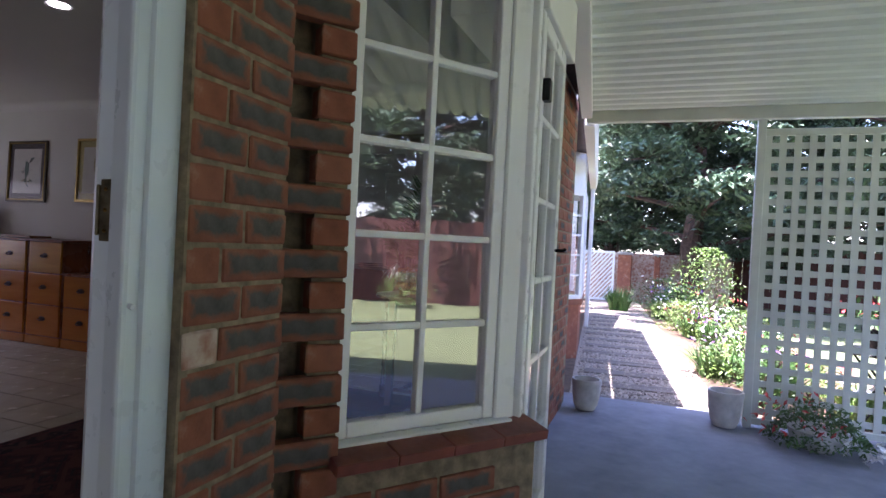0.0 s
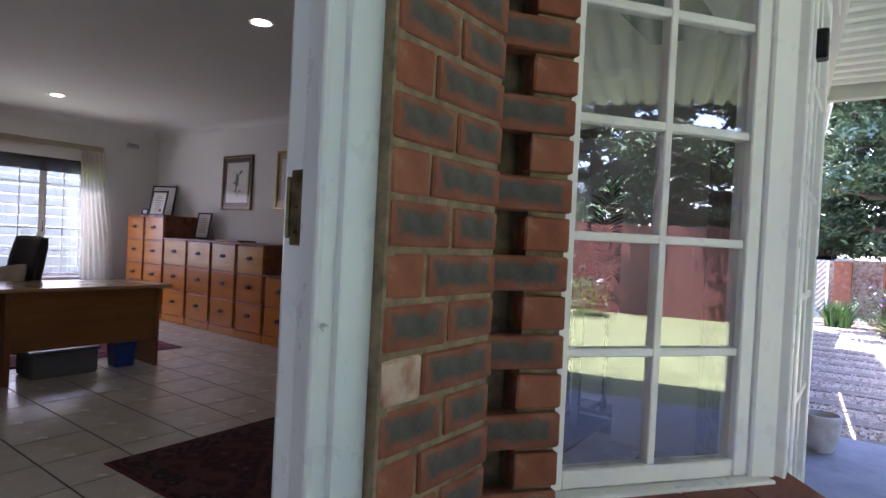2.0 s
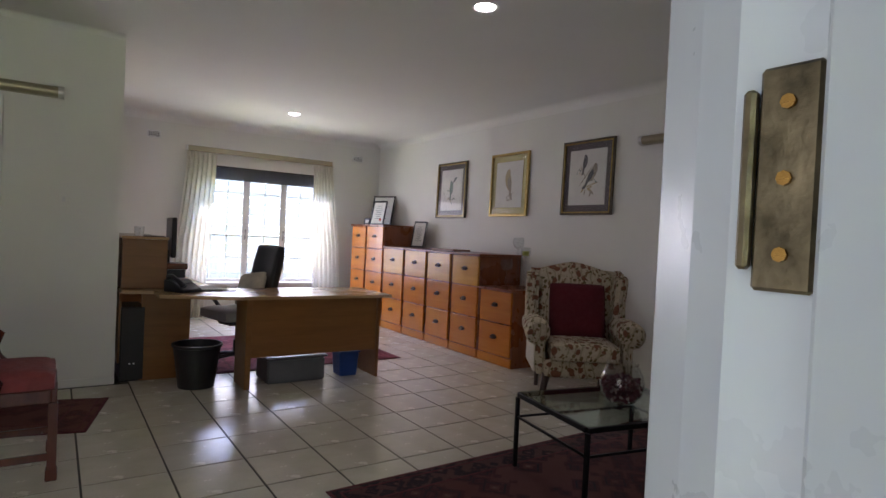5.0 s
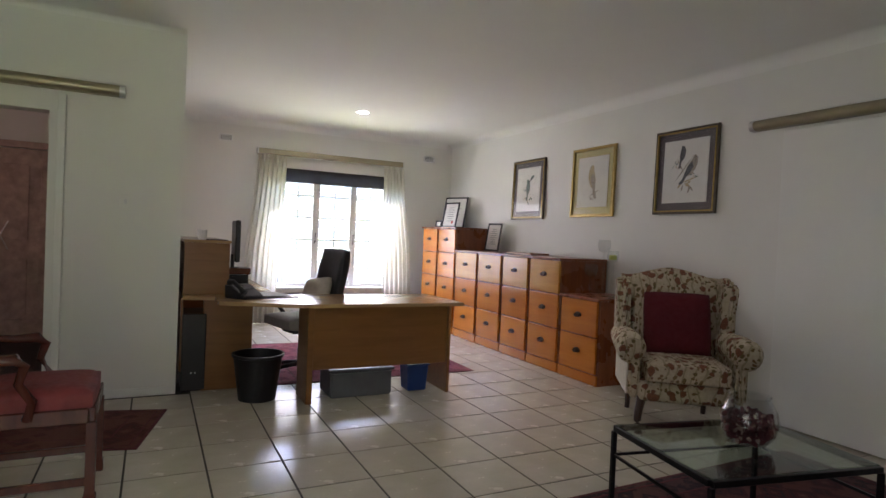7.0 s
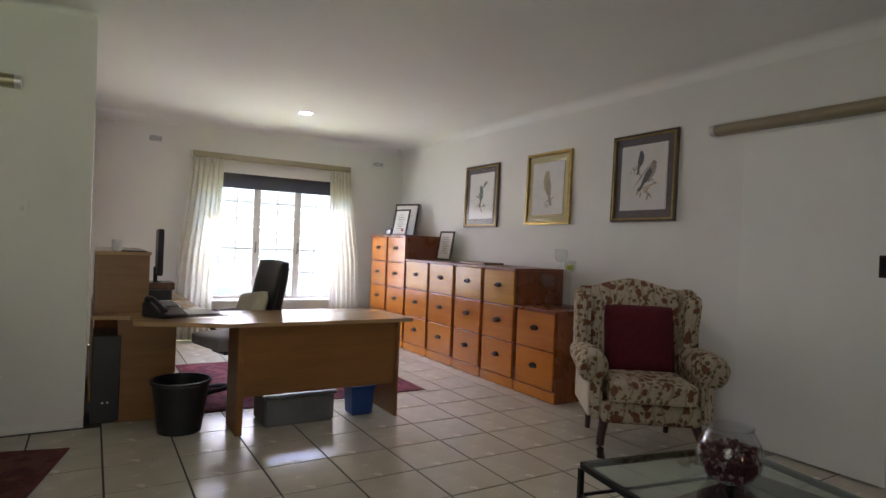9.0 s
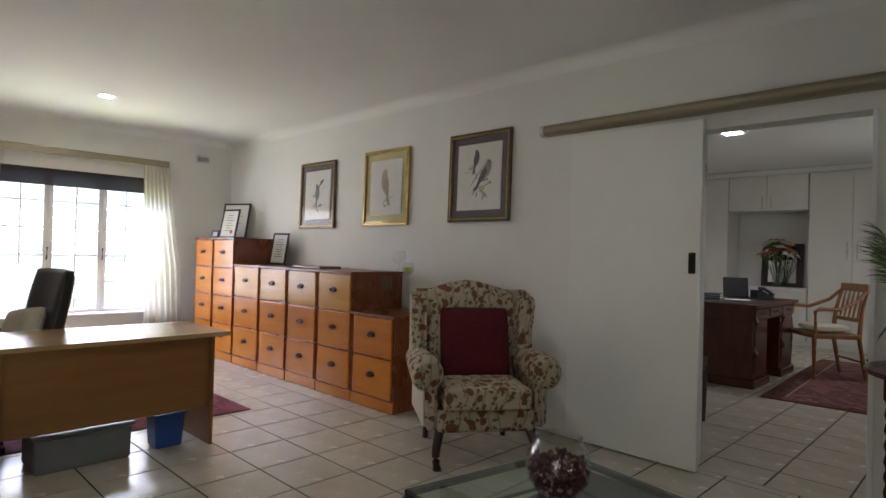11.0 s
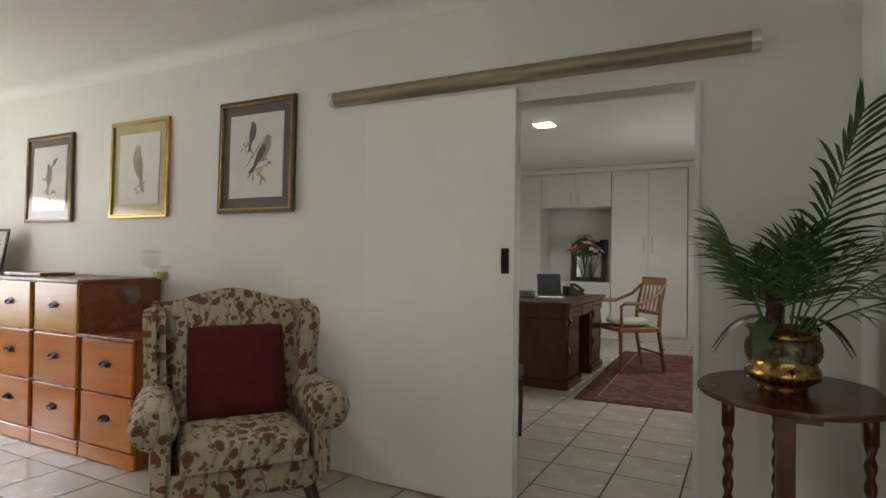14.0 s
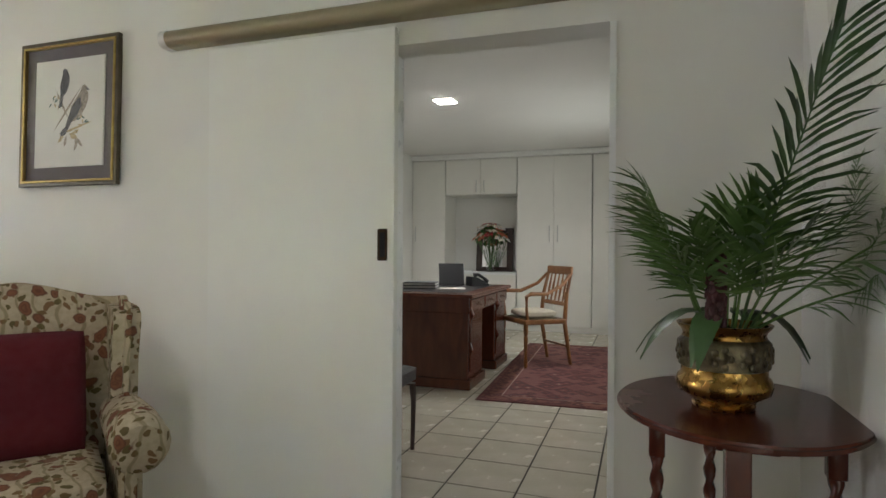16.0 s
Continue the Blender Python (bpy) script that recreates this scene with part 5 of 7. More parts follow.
smooth(part("cup", lathe([(0.03, 0.0), (0.036, 0.02), (0.038, 0.08), (0.035, 0.08), (0.033, 0.015)], 18), M["ceramic"], mu), 60)
part("handle", tube([(0.036, 0, 0.065), (0.058, 0, 0.055), (0.056, 0, 0.03), (0.036, 0, 0.02)], 0.005, 6), M["ceramic"], mu)
tagged(part("coaster", box(-5.60, -5.51, 2.24, 2.40, 1.1712, 1.179, 0.002), M["dark_wood"]), "thin dark coaster on the hutch", "coaster")
mp = thing("desk_papers", "white papers and folder on the desk", "papers", pose(-5.45, 2.72, 0.743, 0, 0, 8))
for i in range(3):
    part("sheet", box(-0.15, 0.15, -0.105, 0.105, 0.001 + i * 0.003, 0.003 + i * 0.003), M["paper"], mp).matrix_basis = pose(0.02 * i, 0.01 * i, 0, 0, 0, 6 * i)
ms = tagged(smooth(part("computer_mouse", moved(cushion(0.06, 0.10, 0.035, 0.6, 6), pose(-5.60, 2.60, 0.762)), M["ceramic"]), 80), "white computer mouse on the desk", "mouse")

# office chair
oc = thing("office_chair", "black leather swivel office chair with a pale seat cover", "office chair", pose(-5.66, 3.06, 0.008, 0, 0, 195))
for i in range(5):
    a = i * 2 * math.pi / 5 + 0.3
    c, s = math.cos(a), math.sin(a)
    lg = part("base_leg", tube([(0.03 * c, 0.03 * s, 0.11), (0.16 * c, 0.16 * s, 0.095), (0.28 * c, 0.28 * s, 0.07)], [0.022, 0.019, 0.014], 8), M["black_plastic"], oc)
    part("castor", moved(lathe([(0.010, -0.022), (0.028, -0.018), (0.028, 0.018), (0.010, 0.022)], 12), pose(0.285 * c, 0.285 * s, 0.029, 90, 0, math.degrees(a))), M["black_plastic"], lg)
part("gas_lift", lathe([(0.034, 0.09), (0.034, 0.24), (0.02, 0.245), (0.02, 0.40)], 14), M["black_plastic"], oc)
part("mechanism", box(-0.11, 0.11, -0.12, 0.14, 0.385, 0.43, 0.01), M["black_plastic"], oc)
smooth(part("seat", moved(cushion(0.50, 0.48, 0.12, 0.4), pose(0, 0.02, 0.485)), M["grey_seat"], oc, "pale grey seat cover"), 80)
bk = moved(cushion(0.43, 0.60, 0.11, 0.55, 12), pose(0, -0.25, 0.83, 102, 0, 0))
for v in bk.verts:
    v.co.y += 0.9 * v.co.x ** 2 - 0.05
    v.co.x *= 1.0 - 0.9 * max(0.0, v.co.z - 0.9) ** 1.5
smooth(part("backrest", bk, M["black_leather"], oc), 80)
part("back_bar", tube([(0, -0.05, 0.40), (0, -0.30, 0.42), (0, -0.37, 0.55), (0, -0.37, 0.75)], 0.018, 8), M["black_plastic"], oc)
for sx in (-1, 1):
    part("armrest", tube([(sx * 0.16, -0.02, 0.41), (sx * 0.28, -0.02, 0.44), (sx * 0.29, 0.10, 0.60), (sx * 0.285, 0.06, 0.675), (sx * 0.28, -0.18, 0.68)], [0.016, 0.018, 0.02, 0.024, 0.022], 8), M["black_plastic"], oc)
tagged(smooth(part("small_cushion", moved(cushion(0.34, 0.32, 0.13, 0.8), pose(-5.66, 3.06, 0.008, 0, 0, 195) @ pose(0.02, -0.13, 0.705, 112, 8, 6)), M["cream_cloth"]), 80), "small cream cushion propped on the office chair", "cushion")

# bins and box under the desk
wbn = thing("waste_bin", "round black plastic waste bin", "waste bin", pose(-5.07, 2.60, 0))
smooth(part("bucket", lathe([(0.135, 0.0), (0.178, 0.32), (0.190, 0.325), (0.190, 0.345), (0.175, 0.345), (0.132, 0.012)], 26), M["black_plastic"], wbn), 50)
stb = thing("storage_box", "low grey plastic storage box under the desk", "storage box", pose(-5.04, 3.36, 0))
part("tub", prism([(-0.16, -0.25), (0.16, -0.25), (0.16, 0.25), (-0.16, 0.25)], 0.0, 0.20, 0.012), M["grey_plastic"], stb)
part("lid", box(-0.175, 0.175, -0.268, 0.268, 0.201, 0.222, 0.006), M["grey_plastic"], stb)
blb = thing("blue_bin", "small square blue plastic bin under the desk", "waste bin", pose(-4.99, 3.85, 0))
b = box(-0.09, 0.09, -0.095, 0.095, 0, 0.21, 0.01)
for v in b.verts:
    k = 0.85 + 0.15 * v.co.z / 0.21
    v.co.x *= k
    v.co.y *= k
part("bucket", b, M["blue_plastic"], blb)
part("rim", box(-0.098, 0.098, -0.103, 0.103, 0.2105, 0.222, 0.003), M["blue_plastic"], blb)


# ---- dining chair with a rose seat ----
def dining_chair(m):
    c = thing("dining_chair", "dark mahogany carver chair with a worn rose seat", "chair", m)
    smooth(part("seat", moved(cushion(0.48, 0.46, 0.13, 0.45), pose(0, 0, 0.475)), M["rose_seat"], c, "worn rose upholstered seat"), 80)
    part("seat_rail", box(-0.235, 0.235, -0.23, -0.205, 0.385, 0.45, 0.004), M["mahogany"], c)
    part("seat_rail", box(-0.235, 0.235, 0.205, 0.23, 0.385, 0.45, 0.004), M["mahogany"], c)
    for sx in (-1, 1):
        part("seat_rail", box(sx * 0.235 - 0.012, sx * 0.235 + 0.012, -0.203, 0.203, 0.385, 0.45, 0.004), M["mahogany"], c)
        part("leg", prism([(sx * 0.22 - 0.02, -0.235), (sx * 0.22 + 0.02, -0.235), (sx * 0.22 + 0.02, -0.195), (sx * 0.22 - 0.02, -0.195)], 0, 0.384, 0.004), M["mahogany"], c)
        part("foot", box(sx * 0.22 - 0.025, sx * 0.22 + 0.025, -0.24, -0.19, 0, 0.06, 0.004), M["mahogany"], c)
        part("leg", tube([(sx * 0.21, 0.26, 0), (sx * 0.21, 0.22, 0.40), (sx * 0.21, 0.25, 0.7), (sx * 0.20, 0.31, 0.98)], [0.018, 0.024, 0.020, 0.016], 8), M["mahogany"], c)
        part("stretcher", box(sx * 0.22 - 0.010, sx * 0.22 + 0.010, -0.195, 0.235, 0.10, 0.135, 0.003), M["mahogany"], c)
    for sx in (-1, 1):
        arm = tube([(sx * 0.245, 0.02, 0.42), (sx * 0.262, 0.00, 0.50), (sx * 0.27, 0.05, 0.58), (sx * 0.272, 0.03, 0.655), (sx * 0.27, 0.06, 0.685), (sx * 0.265, 0.16, 0.68), (sx * 0.225, 0.262, 0.70)], [0.022, 0.02, 0.018, 0.022, 0.026, 0.02, 0.016], 10)
        smooth(part("arm", arm, M["mahogany"], c, "scrolled dark wooden arm"), 60)
    part("crest_rail", tube([(-0.23, 0.30, 0.95), (-0.1, 0.325, 0.99), (0.1, 0.325, 0.99), (0.23, 0.30, 0.95)], [0.022, 0.03, 0.03, 0.022], 10), M["mahogany"], c)
    part("splat", prism([(-0.05, 0.45), (0.05, 0.45), (0.07, 0.65), (0.04, 0.75), (0.08, 0.97), (-0.08, 0.97), (-0.04, 0.75), (-0.07, 0.65)], 0.262, 0.276, axis="y"), M["mahogany"], c)


dining_chair(pose(-3.77, 1.43, 0, 0, 0, 180))

# ---- corner table with a palm in a brass pot ----
TZ = 0.855
st = thing("gateleg_table", "oval dark mahogany gateleg table with barley-twist legs", "side table", pose(-1.19, 5.56, 0))
o = [(0.305 * math.cos(a), 0.36 * math.sin(a)) for a in [2 * math.pi * i / 48 for i in range(48)]]
smooth(part("tabletop", prism(o, TZ - 0.02, TZ, 0.007), M["mahogany"], st), 40)
part("apron", box(-0.07, 0.07, -0.20, 0.22, TZ - 0.07, TZ - 0.021, 0.003), M["mahogany"], st)


def twist(x, y):
    b = bmesh.new()
    rows = []
    for i in range(61):
        z = 0.10 + (TZ - 0.22) * i / 60
        rr = []
        for k in range(12):
            a = 2 * math.pi * k / 12
            r = 0.0145 + 0.004 * math.cos(2 * a - z * 95)
            rr.append(b.verts.new((x + r * math.cos(a), y + r * math.sin(a), z)))
        rows.append(rr)
    for lo, hi in zip(rows, rows[1:]):
        for k in range(12):
            b.faces.new((lo[k], lo[(k + 1) % 12], hi[(k + 1) % 12], hi[k]))
    b.faces.new(rows[0][::-1])
    b.faces.new(rows[-1])
    b = box(x - 0.02, x + 0.02, y - 0.02, y + 0.02, 0, 0.105, 0.003, b)
    b = box(x - 0.02, x + 0.02, y - 0.02, y + 0.02, TZ - 0.13, TZ - 0.021, 0.003, b)
    smooth(part("leg", b, M["mahogany"], st), 50)


for x, y in ((-0.20, -0.10), (0.20, -0.12), (-0.04, 0.22)):
    twist(x, y)
part("leg", box(-0.066, -0.014, -0.34, -0.295, 0.0, TZ - 0.021, 0.003), M["mahogany"], st)
part("stretcher", box(-0.178, 0.178, -0.125, -0.095, 0.06, 0.09, 0.003), M["mahogany"], st)
part("stretcher", box(-0.055, -0.025, -0.094, 0.198, 0.06, 0.09, 0.003), M["mahogany"], st)

PX, PY = -1.225, 5.52
bp = thing("brass_planter", "round embossed brass planter on the oval table", "planter", pose(PX, PY, TZ + 0.001) @ Matrix.Diagonal((0.88, 0.88, 1.0, 1)))
prof = [(0.085, 0.0), (0.088, 0.008), (0.082, 0.014), (0.105, 0.03), (0.128, 0.042), (0.134, 0.062), (0.129, 0.078), (0.120, 0.086), (0.119, 0.1045)]
smooth(part("belly", lathe(prof, 40), M["brass"], bp, "polished brass belly"), 50)
smooth(part("band", lathe([(0.117, 0.1045), (0.126, 0.108), (0.129, 0.14), (0.128, 0.172), (0.118, 0.182)], 40), M["brass_dark"], bp, "tarnished embossed band"), 50)
rng = random.Random(9)
for i in range(11):
    a = i * 2 * math.pi / 11
    ro = bmesh.new()
    for q in range(3):
        bmesh.ops.create_icosphere(ro, subdivisions=1, radius=0.020 - 0.005 * q, matrix=Matrix.Translation((0.126 + 0.003 * q, 0, 0.141)) @ Matrix.Diagonal((0.4, 1, 1, 1)))
    for q in range(5):
        bb = q * 1.26
        bmesh.ops.create_icosphere(ro, subdivisions=1, radius=0.011, matrix=Matrix.Translation((0.128, 0.022 * math.cos(bb), 0.141 + 0.022 * math.sin(bb))) @ Matrix.Diagonal((0.4, 1, 1, 1)))
    smooth(part("rosette", moved(ro, Matrix.Rotation(a, 4, "Z")), M["brass_dark"], bp), 80)
smooth(part("rim", lathe([(0.117, 0.1825), (0.114, 0.19), (0.118, 0.20), (0.130, 0.212), (0.133, 0.218), (0.126, 0.218), (0.112, 0.203), (0.108, 0.187)], 40, cap=False), M["brass"], bp, "flared brass rim"), 50)
part("soil", lathe([(0.108, 0.188), (0.108, 0.195)], 24), M["soil"], bp)


def frond(parent, base, az, length, rise, droop, leaflets, ll, mat, seed, width=0.011):
    """One palm frond: an arching rib with paired narrow leaflets."""
    rng = random.Random(seed)
    pts = []
    n = 20
    d = Vector((math.cos(az), math.sin(az), 0))
    for i in range(n + 1):
        f = i / n
        out = length * math.cos(rise) * f * (1 + 0.15 * f)
        up = length * math.sin(rise) * f - droop * f * f
        pts.append(Vector(base) + d * out + Vector((0, 0, up)))
    b = tube(pts, [0.0045 * (1 - 0.75 * i / n) for i in range(n + 1)], 5)
    side = Vector((-d.y, d.x, 0))
    for k in range(leaflets):
        f = 0.28 + 0.72 * (k + 0.5) / leaflets
        x = f * n
        i = min(n - 1, int(x))
        p = pts[i].lerp(pts[i + 1], x - i)
        t = (pts[i + 1] - pts[i]).normalized()
        up = side.cross(t).normalized()
        for sgn in (-1, 1):
            L = ll * (0.55 + 0.6 * math.sin(math.pi * (0.15 + 0.8 * (f - 0.28) / 0.72))) * rng.uniform(0.85, 1.1)
            ang = radians(54 - 29 * (f - 0.28) / 0.72) + rng.uniform(-0.08, 0.08)
            dirv = (t * math.cos(ang) + side * sgn * math.sin(ang) + up * rng.uniform(0.10, 0.35)).normalized()
            wv = dirv.cross(up).normalized()
            sag = rng.uniform(0.02, 0.08) * L / 0.2
            ms = []
            for q, wd in ((0, 0.35), (0.3, 1.0), (0.65, 0.75), (1.0, 0.03)):
                c = p + dirv * L * q - Vector((0, 0, sag * q * q))
                ms.append((b.verts.new(c - wv * width * wd * 0.5), b.verts.new(c + up * width * 0.12 * wd), b.verts.new(c + wv * width * wd * 0.5)))
            for a0, a1 in zip(ms, ms[1:]):
                b.faces.new((a0[0], a0[1], a1[1], a1[0]))
                b.faces.new((a0[1], a0[2], a1[2], a1[1]))
    for v in b.verts:
        v.co.y = min(v.co.y, NY - PY - 0.015)
        v.co.x = min(v.co.x, -0.945 - PX)
    smooth(part("frond", b, mat, parent), 60)


pl = thing("palm_plant", "green feathery palm fronds in the brass planter", "palm plant", pose(PX, PY, TZ + 0.19))
FR = [  # azimuth, length, rise, droop, leaflet pairs, leaflet length, dark, width
    (-58, 0.76, 70, 0.02, 22, 0.22, 1, 0.014), (-32, 0.66, 46, 0.10, 26, 0.22, 0, 0.011), (-8, 0.60, 60, 0.08, 22, 0.18, 0, 0.010), (199, 0.46, 72, 0.04, 30, 0.17, 0, 0.010), (216, 0.42, 68, 0.06, 24, 0.16, 0, 0.010),
    (180, 0.42, 74, 0.05, 22, 0.16, 0, 0.010), (240, 0.36, 70, 0.06, 20, 0.17, 0, 0.010), (-90, 0.36, 78, 0.04, 18, 0.18, 0, 0.011), (-70, 0.40, 76, 0.04, 18, 0.20, 0, 0.011), (-45, 0.40, 66, 0.07, 18, 0.18, 0, 0.010),
    (150, 0.40, 70, 0.08, 20, 0.14, 0, 0.010), (60, 0.40, 76, 0.06, 20, 0.13, 0, 0.010), (100, 0.38, 70, 0.08, 18, 0.13, 0, 0.010), (-22, 0.52, 38, 0.15, 14, 0.17, 0, 0.009)]
for i, (az, L, ri, dr, nl, ll, dk_, wd) in enumerate(FR):
    a = radians(az)
    frond(pl, (0.05 * math.cos(a), 0.05 * math.sin(a), 0.0), a, L, radians(ri), dr, nl, ll, M["palm_dark"] if dk_ else M["palm"], 30 + i, wd)
rng = random.Random(12)
for i in range(9):
    a = rng.uniform(0, 6.28)
    L = rng.uniform(0.12, 0.2)
    b = bmesh.new()
    rows = []
    for q in range(7):
        f = q / 6
        w = 0.030 * math.sin(math.pi * min(1, f * 0.9 + 0.08))
        c = Vector((0.05 + L * f, 0, 0.05 + 0.08 * f - 0.20 * f * f))
        rows.append((b.verts.new(c + Vector((0, -w, 0.006))), b.verts.new(c), b.verts.new(c + Vector((0, w, 0.006)))))
    for lo, hi in zip(rows, rows[1:]):
        b.faces.new((lo[0], lo[1], hi[1], hi[0]))
        b.faces.new((lo[1], lo[2], hi[2], hi[1]))
    smooth(part("broad_leaf", moved(b, Matrix.Rotation(a, 4, "Z")), M["palm_dark"], pl), 60)
sp = bmesh.new()
for i in range(40):
    f = i / 40
    bmesh.ops.create_icosphere(sp, subdivisions=1, radius=0.012, matrix=Matrix.Translation((-0.03 + 0.016 * math.cos(i * 2.4), -0.10 + 0.016 * math.sin(i * 2.4), 0.04 + 0.17 * f)) @ Matrix.Diagonal((1, 1, 1.8, 1)))
part("flower_spike", sp, M["dark_flower"], pl, "dark red dried flower spike")

# ---- north study ----
def cupboard(x0, x1, z0, z1, doors, label, handles="mid"):
    c = thing("wall_cupboard", label, "cupboard", pose(x0, R2Y, z0), "built-in study cupboards")
    w, h = x1 - x0, z1 - z0
    part("body", box(0.002, w - 0.002, 0.022, 0.58, 0, h), M["cupboard"], c)
    for i in range(doors):
        a, b = w * i / doors + 0.003, w * (i + 1) / doors - 0.003
        d = part("door", box(a, b, 0.0, 0.02, 0.004, h - 0.004, 0.002), M["cupboard"], c)
        near = b - 0.06 if i % 2 == 0 else a + 0.06
        if doors == 1:
            near = a + 0.06
        zc = {"mid": 1.51 - z0, "low": 0.13, "top": h - 0.1}[handles]
        hh = 0.12 if handles == "mid" else 0.09
        part("handle", tube([(near, 0.0, zc - hh), (near, -0.028, zc - hh), (near, -0.028, zc + hh), (near, 0.0, zc + hh)], 0.007, 6), M["chrome"], d, "brushed steel bar handle")


cupboard(-5.04, -4.47, 0.08, R2C - 0.09, 1, "tall off-white laminate cupboard")
cupboard(-4.46, -3.29, 2.14, R2C - 0.09, 2, "off-white wall cupboard above the niche", "low")
cupboard(-4.46, -3.29, 0.08, 0.86, 2, "low off-white cupboard under the niche", "top")
cupboard(-3.28, -2.14, 0.08, R2C - 0.09, 2, "tall off-white two-door cupboard")
cupboard(-2.13, -0.99, 0.08, R2C - 0.09, 2, "tall off-white two-door cupboard")
slab("baseboard_room", "white plinth under the cupboards", "cupboard", -5.04, -0.99, R2Y + 0.03, R2Y + 0.5, 0, 0.079, category="plinth")
tagged(part("worktop", box(-4.465, -3.285, R2Y - 0.02, R2Y + 0.58, 0.861, 0.90, 0.004), M["white"]), "white worktop in the niche", "worktop")
mi = thing("niche_mirror", "mirror in a dark wooden frame leaning in the niche", "mirror", pose(-3.75, R2Y + 0.44, 0.901, -6))
fr = box(-0.31, 0.31, -0.02, 0.02, 0, 0.07, 0.004)
fr = box(-0.31, 0.31, -0.02, 0.02, 0.65, 0.72, 0.004, fr)
fr = box(-0.31, -0.21, -0.02, 0.02, 0.07, 0.65, 0.004, fr)
fr = box(0.21, 0.31, -0.02, 0.02, 0.07, 0.65, 0.004, fr)
part("mirror_frame", fr, M["dark_wood"], mi)
part("mirror_glass", box(-0.21, 0.21, -0.004, 0.004, 0.07, 0.65), M["mirror"], mi)
va = thing("flower_vase", "clear glass vase of cream and orange lilies in the niche", "vase of flowers", pose(-3.76, R2Y + 0.22, 0.9015))
smooth(part("vase", lathe([(0.06, 0), (0.07, 0.02), (0.075, 0.2), (0.11, 0.36), (0.105, 0.36), (0.07, 0.2), (0.062, 0.02)], 20), M["vessel"], va), 60)
rng = random.Random(3)
for k in range(40):
    a, e = rng.uniform(0, 6.28), rng.uniform(0.0, 1.25)
    R = 0.25
    p = Vector((R * math.cos(a) * math.sin(e + 0.2), 0.6 * R * math.sin(a) * math.sin(e + 0.2), 0.40 + 0.36 * math.cos(e)))
    if k % 3 == 0:
        part("stem", tube([(0, 0, 0.02), tuple(p * 0.6), tuple(p)], 0.005, 5), M["leaf"], va)
    b = bmesh.new()
    turn = Vector((0, 0, 1)).rotation_difference(p - Vector((0, 0, 0.3))).to_matrix().to_4x4()
    for i in range(6):
        aa = i * math.pi / 3
        L = rng.uniform(0.07, 0.115)
        c, s = math.cos(aa), math.sin(aa)
        v = [b.verts.new((0.01 * c, 0.01 * s, 0)), b.verts.new((L * 0.5 * c - 0.028 * s, L * 0.5 * s + 0.028 * c, 0.03)), b.verts.new((L * c, L * s, 0.012)), b.verts.new((L * 0.5 * c + 0.028 * s, L * 0.5 * s - 0.028 * c, 0.03))]
        b.faces.new(v)
    moved(b, Matrix.Translation(p) @ turn)
    part("bloom", b, M[("petal_white", "petal_orange", "petal_cream", "petal_white", "petal_red")[k % 5]], va)
b = bmesh.new()
for k in range(110):
    a, e = rng.uniform(0, 6.28), rng.uniform(0.1, 1.4)
    p = Vector((0.26 * math.cos(a) * math.sin(e), 0.16 * math.sin(a) * math.sin(e), 0.40 + 0.32 * math.cos(e)))
    mm = Matrix.Translation(p) @ Euler((rng.uniform(0, 6), rng.uniform(0, 6), rng.uniform(0, 6))).to_matrix().to_4x4()
    b.faces.new([b.verts.new(mm @ Vector(q)) for q in ((-0.05, 0, 0), (0, -0.018, 0.006), (0.05, 0, 0), (0, 0.018, 0.006))])
part("leaves", b, M["leaf"], va)

DH = 0.86
sd = thing("pedestal_desk", "carved mahogany pedestal desk with brass-handled drawers", "desk", pose(0, 0, 0))
part("desktop", box(-4.40, -2.84, 8.76, 10.36, DH - 0.035, DH, 0.01, seg=2), M["mahogany_desk"], sd)
part("leather_inset", box(-4.28, -2.98, 8.90, 10.22, DH, DH + 0.002), M["black_leather"], sd, "dark leather writing surface")
part("frieze", box(-4.36, -2.885, 8.80, 10.32, DH - 0.17, DH - 0.036, 0.004), M["mahogany_desk"], sd)
for a, b_ in ((8.82, 9.32), (9.80, 10.30)):
    pd = part("pedestal", box(-4.34, -2.90, a, b_, 0.09, DH - 0.171, 0.005), M["mahogany_desk"], sd)
    part("plinth", box(-4.36, -2.87, a - 0.02, b_ + 0.02, 0, 0.089, 0.012, seg=2), M["mahogany_desk"], pd)
    part("door_panel", box(-2.899, -2.89, a + 0.06, b_ - 0.06, 0.15, DH - 0.24, 0.004), M["mahogany_desk"], pd)
    part("carved_corbel", tube([(-2.885, a + 0.02, 0.30), (-2.87, a + 0.02, 0.36), (-2.885, a + 0.02, 0.42)], [0.012, 0.022, 0.012], 8), M["mahogany_desk"], pd)
    part("carved_corbel", tube([(-2.885, a + 0.02, 0.60), (-2.868, a + 0.02, 0.68), (-2.885, a + 0.02, 0.74)], [0.012, 0.026, 0.012], 8), M["mahogany_desk"], pd)
for a, b_ in ((8.84, 9.30), (9.33, 9.79), (9.82, 10.28)):
    dr = part("drawer", box(-2.886, -2.872, a, b_, DH - 0.155, DH - 0.05, 0.004), M["mahogany_desk"], sd)
    part("handle", tube([(-2.87, (a + b_) / 2 - 0.04, DH - 0.095), (-2.845, (a + b_) / 2, DH - 0.11), (-2.87, (a + b_) / 2 + 0.04, DH - 0.095)], 0.006, 6), M["handle"], dr)
bk2 = thing("paper_stack", "stack of files and papers on the mahogany desk", "papers", pose(-3.55, 9.35, DH + 0.0025, 0, 0, 12))
